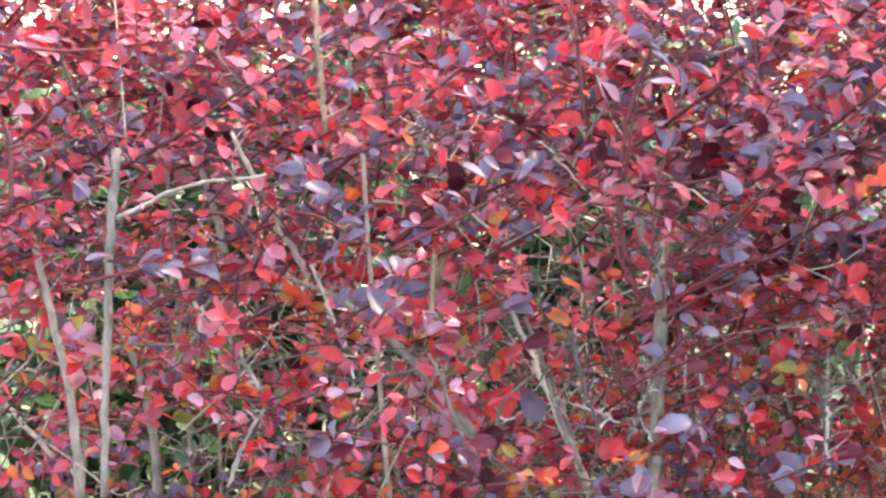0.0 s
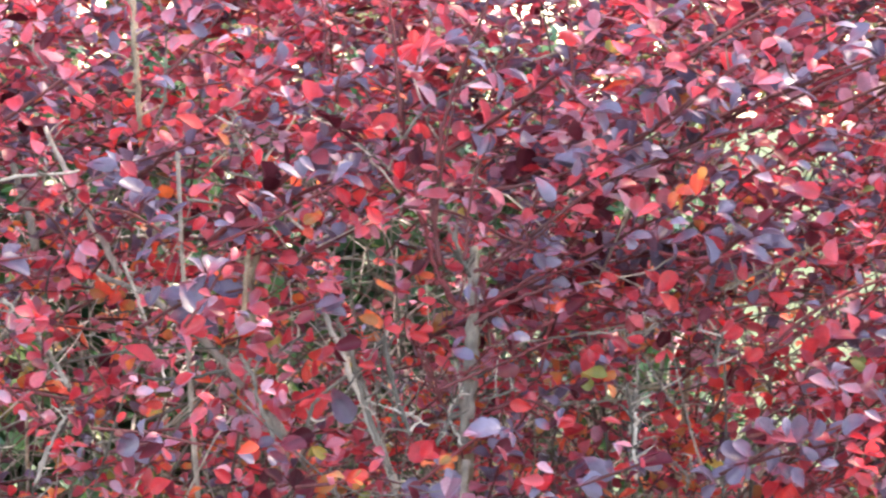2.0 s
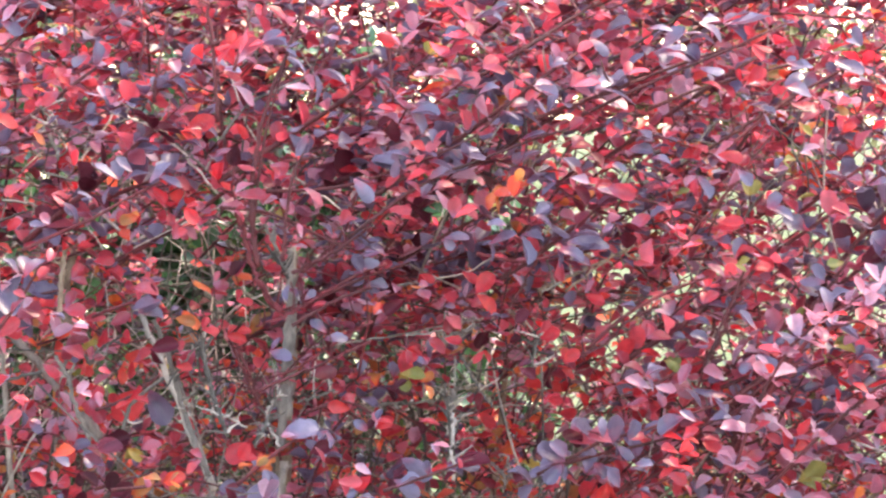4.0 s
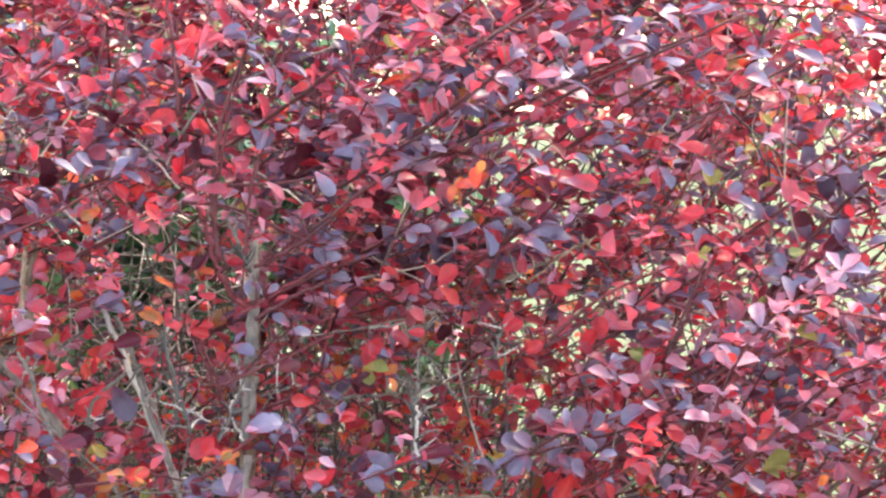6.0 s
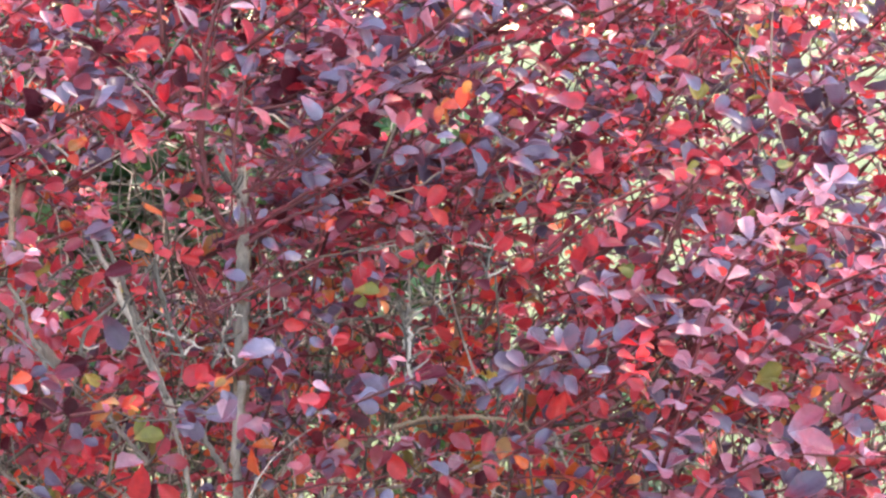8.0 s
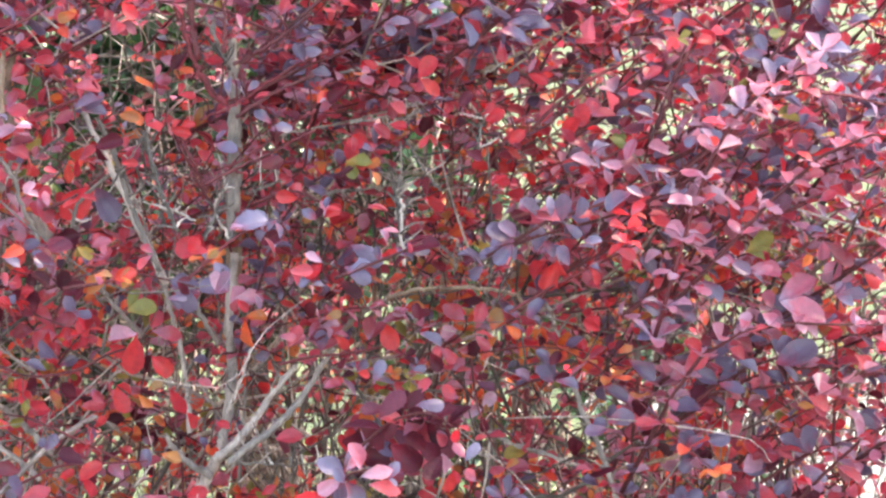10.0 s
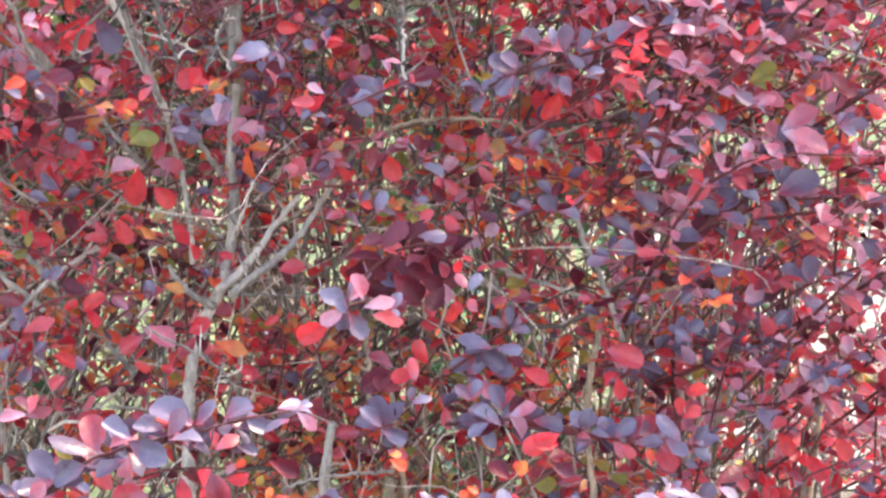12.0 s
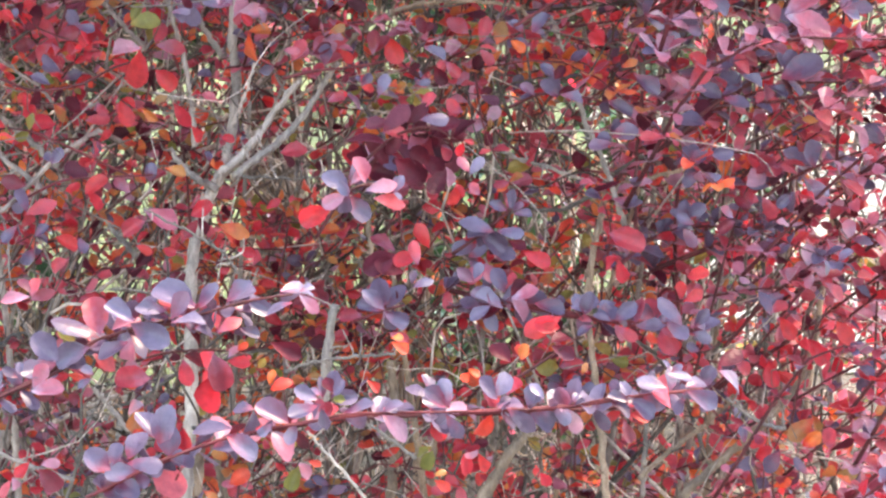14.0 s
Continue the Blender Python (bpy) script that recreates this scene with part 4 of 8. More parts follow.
cane([(-0.188, 2.05, 1.015), (-0.18, 2.05, 1.001), (-0.172, 2.05, 0.992), (-0.15, 2.05, 0.978)], 0.0018, 0.0035, BARK)
cane([(-0.115, 2.04, 1.087), (-0.12, 2.04, 1.069), (-0.128, 2.04, 1.05), (-0.135, 2.04, 1.033)], 0.0011, 0.0016, TWIG, "twig")
cane([(-0.05, 2.03, 1.084), (-0.036, 2.03, 1.104), (-0.017, 2.03, 1.12), (0.012, 2.03, 1.132), (0.048, 2.03, 1.136), (0.09, 2.03, 1.133), (0.109, 2.03, 1.124), (0.122, 2.03, 1.108)], 0.0023, 0.0014, TANBARK)
cane([(-0.34, 2.1, 1.038), (-0.322, 2.1, 1.023), (-0.301, 2.1, 1.003), (-0.285, 2.1, 0.987)], 0.0024, 0.0031, BARK)
cane([(-0.342, 2.1, 1.004), (-0.319, 2.1, 0.985), (-0.3, 2.1, 0.966)], 0.0021, 0.0026, BARK)
cane([(-0.246, 2.08, 0.942), (-0.236, 2.08, 0.93), (-0.224, 2.08, 0.914)], 0.0021, 0.0026, BARK)
cane([(-0.197, 1.9, 0.998), (-0.173, 1.9, 0.985), (-0.153, 1.9, 0.974), (-0.136, 1.9, 0.962), (-0.126, 1.9, 0.945)], 0.0009, 0.0013, TWIG, "twig")
cane([(-0.33, 2.06, 1.094), (-0.31, 2.06, 1.078), (-0.295, 2.06, 1.066), (-0.282, 2.06, 1.049)], 0.0012, 0.0014, BARK, "twig")
cane([(-0.239, 2.05, 1.14), (-0.223, 2.05, 1.12), (-0.204, 2.05, 1.097)], 0.0018, 0.0021, BARK)
cane([(-0.186, 2.06, 1.137), (-0.181, 2.06, 1.116), (-0.176, 2.06, 1.095), (-0.172, 2.06, 1.071), (-0.169, 2.06, 1.046), (-0.168, 2.06, 1.013)], 0.0016, 0.0028, BARK)
cane([(-0.161, 2.06, 1.123), (-0.155, 2.06, 1.109), (-0.142, 2.06, 1.088)], 0.0021, 0.0025, BARK)
cane([(-0.13, 2, 1.001), (-0.093, 2, 0.998), (-0.052, 2, 0.999)], 0.0011, 0.0007, TWIG, "twig")
cane([(0.146, 2, 1.062), (0.15, 2, 1.053), (0.161, 2, 1.025), (0.173, 2, 0.996), (0.186, 2, 0.953)], 0.0020, 0.0027, BARK)
cane([(0.178, 2.08, 0.963), (0.172, 2.08, 0.933), (0.167, 2.08, 0.91), (0.164, 2.08, 0.883), (0.165, 2.08, 0.832), (0.17, 2.08, 0.781), (0.175, 2.08, 0.734), (0.179, 2.08, 0.677)], 0.0028, 0.0035, TANBARK)
cane([(0.117, 2.12, 1.034), (0.115, 2.12, 1.01), (0.113, 2.12, 0.992)], 0.0021, 0.0024, REDBARK)
cane([(0.073, 2.04, 1.019), (0.089, 2.04, 1.007), (0.109, 2.04, 1), (0.133, 2.04, 0.992), (0.159, 2.04, 0.981)], 0.0009, 0.0014, TWIG, "twig")
cane([(0.246, 2.1, 0.975), (0.212, 2.1, 0.969), (0.191, 2.1, 0.963), (0.169, 2.1, 0.956)], 0.0019, 0.0026, TANBARK)
cane([(0.21, 2.12, 1.12), (0.212, 2.12, 1.096), (0.213, 2.12, 1.074), (0.212, 2.12, 1.052)], 0.0029, 0.0031, BARK)
cane([(-0.054, 2.02, 0.884), (-0.059, 2.02, 0.855), (-0.063, 2.02, 0.826), (-0.067, 2.02, 0.786)], 0.0039, 0.0045, BARK)
cane([(-0.177, 2.08, 0.743), (-0.18, 2.08, 0.717), (-0.184, 2.08, 0.675)], 0.0056, 0.0063, TANBARK)
cane([(-0.166, 2.12, 0.729), (-0.163, 2.12, 0.707), (-0.157, 2.12, 0.675)], 0.0036, 0.0041, TANBARK)
cane([(-0.077, 1.95, 0.798), (-0.061, 1.95, 0.777), (-0.043, 1.95, 0.755), (-0.025, 1.95, 0.73)], 0.0011, 0.0015, TWIG, "twig")
cane([(-0.033, 2, 0.789), (-0.024, 2, 0.784), (-0.005, 2, 0.769), (0.011, 2, 0.755)], 0.0011, 0.0018, BARK, "twig")
cane([(-0.097, 2, 0.833), (-0.07, 2, 0.842), (-0.041, 2, 0.845), (-0.004, 2, 0.847)], 0.0011, 0.0016, BARK, "twig")
cane([(-0.349, 2.05, 0.752), (-0.316, 2.05, 0.737), (-0.283, 2.05, 0.724)], 0.0016, 0.0021, BARK)
cane([(-0.266, 2.08, 0.798), (-0.252, 2.08, 0.779), (-0.237, 2.08, 0.758)], 0.0019, 0.0026, BARK)
cane([(-0.297, 2.05, 0.831), (-0.31, 2.05, 0.852), (-0.324, 2.05, 0.857), (-0.339, 2.05, 0.847)], 0.0012, 0.0014, TWIG, "twig")
cane([(0.064, 2.04, 0.694), (0.079, 2.04, 0.722), (0.093, 2.04, 0.745), (0.111, 2.04, 0.765)], 0.0062, 0.0041, TANBARK)
cane([(0.235, 2.02, 0.703), (0.248, 2.02, 0.719), (0.282, 2.02, 0.75), (0.314, 2.02, 0.78), (0.333, 2.02, 0.804), (0.346, 2.02, 0.834), (0.352, 2.02, 0.866)], 0.0045, 0.0018, TANBARK)
cane([(0.205, 2.06, 0.71), (0.219, 2.06, 0.725), (0.243, 2.06, 0.744), (0.276, 2.06, 0.771), (0.287, 2.06, 0.785)], 0.0028, 0.0019, TANBARK)
cane([(0.214, 2.12, 0.672), (0.216, 2.12, 0.715), (0.218, 2.12, 0.746)], 0.0024, 0.0024, BARK)
cane([(0.272, 2, 0.802), (0.284, 2, 0.792), (0.303, 2, 0.779), (0.322, 2, 0.775)], 0.0011, 0.0022, BARK, "twig")
cane([(-0.026, 2.1, 0.942), (-0.024, 2.1, 0.912), (-0.025, 2.1, 0.882)], 0.0021, 0.0024, TANBARK)
cane([(-0.005, 2, 1.004), (0.001, 2, 0.971), (0.005, 2, 0.937)], 0.0009, 0.0011, REDBARK, "twig")
cane([(-0.009, 2.15, 0.795), (-0.005, 2.15, 0.741), (-0.012, 2.15, 0.655)], 0.0044, 0.0048, TANBARK)
cane([(0.03, 2.15, 0.73), (0.027, 2.15, 0.692), (0.029, 2.15, 0.649)], 0.0034, 0.0039, TANBARK)
cane([(0.141, 2.05, 1.09), (0.134, 2.05, 1.104), (0.13, 2.05, 1.119)], 0.0014, 0.0016, BARK, "twig")
cane([(0.287, 1.99, 1.112), (0.31, 1.99, 1.107), (0.341, 1.99, 1.129)], 0.0009, 0.0007, REDBARK, "twig")
cane([(0.206, 1.99, 1.006), (0.229, 1.99, 1.036), (0.26, 1.99, 1.059), (0.288, 1.99, 1.07)], 0.0013, 0.0009, REDBARK)
cane([(0.219, 1.99, 1.099), (0.232, 1.99, 1.122), (0.246, 1.99, 1.144)], 0.0013, 0.0009, REDBARK)
cane([(0.199, 2.02, 0.928), (0.197, 2.02, 0.966), (0.199, 2.02, 1.019), (0.202, 2.02, 1.061)], 0.0018, 0.0014, REDBARK)
cane([(0.397, 2.04, 0.928), (0.355, 2.04, 0.91), (0.307, 2.04, 0.871), (0.274, 2.04, 0.832)], 0.0011, 0.0018, REDBARK)
cane([(0.327, 2, 0.773), (0.332, 2, 0.808), (0.34, 2, 0.847), (0.358, 2, 0.881)], 0.0011, 0.0009, REDBARK)
# leaves over the grey twigs
on = sprig([(-0.275, 1.97, 1.287), (-0.244, 1.97, 1.299), (-0.217, 1.97, 1.303)], 0.0013)
blade(on, -0.217, 1.938, 1.304, 184, 0.022, "purple", 20)
blade(on, -0.22, 1.98, 1.317, 169, 0.020, "purple", 45)
blade(on, -0.231, 1.98, 1.229, 217, 0.036, "scarlet", 10)
blade(on, -0.273, 1.955, 1.223, 300, 0.021, "crimson", 12)
blade(on, -0.192, 1.957, 1.265, 236, 0.021, "crimson", 12)
blade(on, -0.293, 1.948, 1.265, 25, 0.021, "crimson", 25)
blade(on, -0.28, 1.963, 1.358, 152, 0.015, "scarlet", 15)
blade(on, -0.267, 1.945, 1.236, 205, 0.012, "scarlet", 12)
blade(on, -0.195, 1.96, 1.286, 125, 0.012, "orange", 10)
blade(on, -0.198, 1.978, 1.291, 287, 0.015, "orange", 12)
blade(on, -0.154, 1.959, 1.334, 205, 0.016, "wine", 20)
blade(on, -0.277, 1.974, 1.253, 25, 0.012, "crimson", 15)
blade(on, -0.243, 1.943, 1.349, 119, 0.013, "orange", 12)
blade(on, -0.293, 1.977, 1.309, 337, 0.013, "scarlet", 15)
blade(on, -0.18, 1.941, 1.287, 313, 0.012, "crimson", 15)
blade(on, -0.159, 1.945, 1.28, 10, 0.012, "scarlet", 15)
blade(on, -0.148, 1.969, 1.258, 320, 0.015, "scarlet", 12)
blade(on, -0.263, 1.949, 1.178, 169, 0.014, "purple", 20)
blade(on, -0.244, 1.941, 1.185, 152, 0.012, "wine", 20)
blade(on, -0.227, 1.939, 1.174, 36, 0.012, "crimson", 20)
# leaves under the red fork
on = sprig([(-0.124, 1.96, 1.293), (-0.097, 1.96, 1.306), (-0.062, 1.96, 1.323), (-0.026, 1.96, 1.336)], 0.0014)
blade(on, -0.121, 1.962, 1.314, 331, 0.018, "purple", 45)
blade(on, -0.043, 1.926, 1.344, 166, 0.022, "purple", 60)
blade(on, -0.061, 1.928, 1.329, 124, 0.017, "purple", 55)
blade(on, -0.126, 1.969, 1.328, 179, 0.012, "scarlet", 12)
blade(on, -0.062, 1.962, 1.298, 18, 0.020, "orange", 15)
blade(on, -0.069, 1.942, 1.222, 169, 0.019, "scarlet", 5)
blade(on, -0.049, 1.934, 1.208, 32, 0.017, "scarlet", 10)
blade(on, -0.102, 1.966, 1.245, 20, 0.022, "crimson", 15)
blade(on, -0.115, 1.962, 1.211, 336, 0.016, "purple", 15)
blade(on, -0.148, 1.956, 1.193, 226, 0.025, "scarlet", 8)
blade(on, -0.141, 1.95, 1.181, 313, 0.016, "orange", 8)
blade(on, -0.027, 1.95, 1.269, 265, 0.019, "scarlet", 8)
blade(on, -0.03, 1.971, 1.249, 263, 0.018, "wine", 10)
blade(on, 0.006, 1.95, 1.18, 12, 0.027, "purple", 20)
blade(on, -0.055, 1.929, 1.207, 134, 0.013, "purple", 15)
blade(on, -0.088, 1.929, 1.282, 139, 0.018, "purple", 25)
blade(on, -0.08, 1.953, 1.289, 332, 0.016, "wine", 25)
blade(on, -0.04, 1.959, 1.314, 197, 0.015, "pink", 35)
blade(on, -0.105, 1.955, 1.346, 157, 0.012, "pink", 45)
blade(on, -0.018, 1.96, 1.338, 170, 0.014, "purple", 55)
blade(on, -0.01, 1.939, 1.258, 142, 0.012, "purple", 20)
blade(on, 0.003, 1.942, 1.279, 340, 0.015, "scarlet", 15)
blade(on, -0.015, 1.937, 1.245, 44, 0.013, "orange", 12)
blade(on, 0.035, 1.943, 1.314, 213, 0.017, "crimson", 15)
blade(on, -0.095, 1.938, 1.198, 17, 0.015, "purple", 20)
blade(on, -0.018, 1.964, 1.327, 350, 0.014, "scarlet", 25)
# the big bloomed leaves of the middle
on = sprig([(0.075, 1.9, 1.18), (0.097, 1.9, 1.191), (0.124, 1.9, 1.207), (0.15, 1.9, 1.214), (0.187, 1.9, 1.228), (0.222, 1.9, 1.24)], 0.0013)
blade(on, 0.131, 1.872, 1.209, 86, 0.023, "purple", 12)
blade(on, 0.123, 1.875, 1.212, 93, 0.016, "purple", 12)
blade(on, 0.124, 1.899, 1.207, 158, 0.030, "purple", 40)
blade(on, 0.096, 1.884, 1.193, 159, 0.025, "purple", 20)
blade(on, 0.097, 1.881, 1.197, 135, 0.018, "purple", 30)
blade(on, 0.092, 1.911, 1.181, 176, 0.029, "purple", 45)
blade(on, 0.068, 1.907, 1.179, 167, 0.016, "purple", 60)
blade(on, 0.148, 1.875, 1.193, 12, 0.014, "purple", 25)
blade(on, 0.137, 1.872, 1.176, 127, 0.020, "purple", 18)
blade(on, 0.185, 1.888, 1.228, 206, 0.024, "purple", 40)
blade(on, 0.204, 1.892, 1.226, 9, 0.019, "purple", 35)
blade(on, 0.143, 1.881, 1.21, 82, 0.018, "purple", 12)
blade(on, 0.135, 1.893, 1.204, 336, 0.017, "purple", 25)
blade(on, 0.109, 1.897, 1.213, 200, 0.019, "wine", 20)
blade(on, 0.17, 1.903, 1.224, 206, 0.020, "purple", 35)
blade(on, 0.093, 1.876, 1.192, 234, 0.020, "purple", 20)
blade(on, 0.118, 1.895, 1.191, 314, 0.016, "purple", 20)
blade(on, 0.193, 1.868, 1.227, 145, 0.016, "purple", 30)
# pale pink leaves beside them
on = sprig([(0.148, 1.95, 1.227), (0.166, 1.95, 1.244), (0.188, 1.95, 1.258), (0.219, 1.95, 1.27)], 0.0013)
blade(on, 0.163, 1.918, 1.252, 84, 0.014, "purple", 12)
blade(on, 0.162, 1.918, 1.246, 154, 0.023, "pink", 40)
blade(on, 0.165, 1.92, 1.248, 337, 0.017, "pink", 30)
blade(on, 0.17, 1.952, 1.24, 290, 0.014, "pink", 20)
blade(on, 0.223, 1.932, 1.239, 155, 0.028, "purple", 50)
blade(on, 0.221, 1.938, 1.252, 165, 0.020, "pink", 30)
blade(on, 0.245, 1.936, 1.273, 314, 0.021, "purple", 60)
blade(on, 0.243, 1.925, 1.292, 147, 0.021, "purple", 50)
blade(on, 0.237, 1.917, 1.232, 325, 0.017, "pink", 30)
blade(on, 0.247, 1.924, 1.229, 332, 0.021, "pink", 25)
blade(on, 0.235, 1.955, 1.225, 293, 0.018, "pink", 20)
blade(on, 0.265, 1.931, 1.214, 303, 0.017, "scarlet", 15)
blade(on, 0.252, 1.935, 1.21, 341, 0.015, "crimson", 20)
blade(on, 0.16, 1.927, 1.23, 134, 0.013, "crimson", 20)
blade(on, 0.082, 1.95, 1.233, 340, 0.015, "scarlet", 15)
blade(on, 0.184, 1.948, 1.271, 352, 0.019, "wine", 40)
blade(on, 0.204, 1.933, 1.211, 325, 0.017, "crimson", 20)
on = sprig([(0.221, 1.97, 1.242), (0.253, 1.97, 1.257), (0.28, 1.97, 1.272), (0.311, 1.97, 1.294), (0.342, 1.97, 1.311), (0.382, 1.97, 1.324)], 0.0015)
blade(on, 0.278, 1.959, 1.292, 302, 0.019, "purple", 25)
blade(on, 0.299, 1.954, 1.328, 170, 0.021, "purple", 10)
blade(on, 0.337, 1.962, 1.339, 308, 0.029, "purple", 40)
blade(on, 0.239, 1.963, 1.332, 31, 0.024, "scarlet", 20)
blade(on, 0.332, 1.962, 1.312, 157, 0.015, "pink", 45)
blade(on, 0.312, 1.977, 1.313, 350, 0.014, "crimson", 25)
blade(on, 0.357, 1.98, 1.301, 339, 0.020, "purple", 40)
blade(on, 0.358, 1.937, 1.33, 161, 0.015, "scarlet", 25)
blade(on, 0.308, 1.953, 1.282, 333, 0.016, "purple", 40)
blade(on, 0.323, 1.937, 1.27, 15, 0.017, "purple", 40)
blade(on, 0.29, 1.953, 1.264, 213, 0.017, "purple", 35)
blade(on, 0.271, 1.973, 1.254, 339, 0.020, "purple", 35)
blade(on, 0.355, 1.967, 1.249, 20, 0.020, "pink", 35)
blade(on, 0.38, 1.962, 1.306, 35, 0.016, "purple", 40)
blade(on, 0.385, 1.939, 1.277, 161, 0.015, "purple", 45)
blade(on, 0.293, 1.973, 1.222, 123, 0.017, "scarlet", 15)
blade(on, 0.319, 1.964, 1.227, 326, 0.017, "scarlet", 20)
blade(on, 0.361, 1.949, 1.215, 146, 0.017, "scarlet", 20)
blade(on, 0.298, 1.972, 1.24, 352, 0.019, "purple", 30)
blade(on, 0.385, 1.937, 1.224, 206, 0.016, "purple", 30)
blade(on, 0.325, 1.944, 1.189, 7, 0.017, "purple", 40)
blade(on, 0.28, 1.972, 1.191, 314, 0.021, "pink", 30)
blade(on, 0.341, 1.937, 1.181, 332, 0.021, "crimson", 20)
# the red fork over the grey trunk and the shoots beside it
cane([(-0.158, 1.96, 1.373), (-0.151, 1.96, 1.338), (-0.143, 1.96, 1.318), (-0.133, 1.96, 1.302), (-0.125, 1.96, 1.296)], 0.0020, 0.0029, REDBARK)
cane([(-0.144, 1.95, 1.284), (-0.119, 1.95, 1.294), (-0.092, 1.95, 1.311), (-0.066, 1.95, 1.326), (-0.044, 1.95, 1.336)], 0.0009, 0.0015, REDBARK)
cane([(-0.134, 1.95, 1.244), (-0.112, 1.95, 1.252), (-0.08, 1.95, 1.274), (-0.054, 1.95, 1.291)], 0.0009, 0.0013, REDBARK)
cane([(-0.169, 1.97, 1.28), (-0.157, 1.97, 1.253), (-0.144, 1.97, 1.226), (-0.132, 1.97, 1.199)], 0.0011, 0.0016, REDBARK)
cane([(-0.109, 1.95, 1.327), (-0.092, 1.95, 1.342), (-0.078, 1.95, 1.359)], 0.0018, 0.0013, REDBARK)
cane([(-0.225, 1.96, 1.287), (-0.213, 1.96, 1.26), (-0.203, 1.96, 1.224), (-0.193, 1.96, 1.197), (-0.181, 1.96, 1.165)], 0.0018, 0.0024, TWIG)
cane([(-0.187, 1.96, 1.273), (-0.184, 1.96, 1.25), (-0.177, 1.96, 1.228), (-0.171, 1.96, 1.206)], 0.0015, 0.0018, TWIG)
cane([(-0.214, 1.94, 1.235), (-0.198, 1.94, 1.257), (-0.184, 1.94, 1.279)], 0.0009, 0.0007, TWIG, "twig")
cane([(-0.14, 1.96, 1.364), (-0.131, 1.96, 1.346), (-0.123, 1.96, 1.329)], 0.0013, 0.0018, BARK)
cane([(-0.122, 2.02, 1.343), (-0.122, 2.02, 1.307), (-0.123, 2.02, 1.27), (-0.126, 2.02, 1.225), (-0.129, 2.02, 1.179)], 0.0039, 0.0045, BARK)
cane([(-0.304, 1.98, 1.255), (-0.294, 1.98, 1.237), (-0.288, 1.98, 1.214), (-0.276, 1.98, 1.187)], 0.0018, 0.0018, BARK)
cane([(0.016, 1.97, 1.263), (0.029, 1.97, 1.241), (0.042, 1.97, 1.223)], 0.0009, 0.0009, TWIG, "twig")
cane([(0.004, 1.98, 1.24), (0.008, 1.98, 1.213), (0.009, 1.98, 1.181)], 0.0011, 0.0016, TWIG, "twig")
cane([(-0.028, 1.97, 1.278), (-0.001, 1.97, 1.282), (0.026, 1.97, 1.294)], 0.0011, 0.0007, BARK, "twig")
cane([(-0.125, 1.96, 1.189), (-0.135, 1.96, 1.214), (-0.128, 1.96, 1.227), (-0.125, 1.96, 1.236)], 0.0011, 0.0007, TWIG, "twig")
cane([(0.206, 1.95, 1.262), (0.219, 1.95, 1.288), (0.228, 1.95, 1.314), (0.246, 1.95, 1.345)], 0.0020, 0.0013, REDBARK)
cane([(0.227, 1.94, 1.236), (0.253, 1.94, 1.255), (0.284, 1.94, 1.279), (0.315, 1.94, 1.305), (0.337, 1.94, 1.317), (0.372, 1.94, 1.33)], 0.0015, 0.0011, REDBARK)
cane([(0.281, 1.95, 1.3), (0.299, 1.95, 1.322), (0.316, 1.95, 1.348)], 0.0018, 0.0013, REDBARK)
cane([(0.087, 1.95, 1.26), (0.122, 1.95, 1.272), (0.144, 1.95, 1.294), (0.166, 1.95, 1.307)], 0.0013, 0.0011, REDBARK)
cane([(0.147, 1.94, 1.162), (0.182, 1.94, 1.197), (0.209, 1.94, 1.219), (0.236, 1.94, 1.245)], 0.0009, 0.0007, REDBARK)
cane([(0.235, 1.97, 1.206), (0.248, 1.97, 1.228), (0.266, 1.97, 1.245)], 0.0020, 0.0011, REDBARK)
cane([(0.226, 1.97, 1.161), (0.23, 1.97, 1.192), (0.237, 1.97, 1.219)], 0.0013, 0.0011, REDBARK)
cane([(0.052, 1.95, 1.304), (0.07, 1.95, 1.335), (0.084, 1.95, 1.361)], 0.0011, 0.0009, REDBARK)
cane([(0.098, 1.99, 1.314), (0.125, 1.99, 1.336), (0.148, 1.99, 1.349)], 0.0009, 0.0007, TANBARK, "twig")
# the crown over the western canes
on = sprig([(-0.64, 1.93, 1.503), (-0.584, 1.93, 1.498), (-0.529, 1.93, 1.502), (-0.483, 1.93, 1.506), (-0.442, 1.93, 1.497)], 0.0013)
blade(on, -0.599, 1.942, 1.505, 180, 0.022, "pink", 77)
blade(on, -0.59, 1.923, 1.507, 0, 0.015, "crimson", 67)
blade(on, -0.503, 1.925, 1.52, 10, 0.014, "pink", 77)
blade(on, -0.496, 1.93, 1.509, 330, 0.019, "pink", 68)
blade(on, -0.509, 1.931, 1.504, 180, 0.012, "purple", 75)
blade(on, -0.462, 1.92, 1.515, 270, 0.018, "crimson", 51)
blade(on, -0.453, 1.908, 1.492, 0, 0.021, "crimson", 57)
blade(on, -0.545, 1.916, 1.5, 60, 0.015, "purple", 66)
blade(on, -0.525, 1.93, 1.506, 200, 0.012, "crimson", 63)
blade(on, -0.621, 1.895, 1.526, 20, 0.015, "crimson", 67)
blade(on, -0.564, 1.916, 1.516, 100, 0.017, "crimson", 55)
blade(on, -0.603, 1.937, 1.488, 200, 0.015, "crimson", 74)
blade(on, -0.549, 1.894, 1.486, 0, 0.015, "crimson", 77)
on = sprig([(-0.144, 1.7, 1.478), (-0.138, 1.7, 1.5), (-0.132, 1.7, 1.519)], 0.0011)
blade(on, -0.139, 1.684, 1.488, 90, 0.021, "crimson", 60)
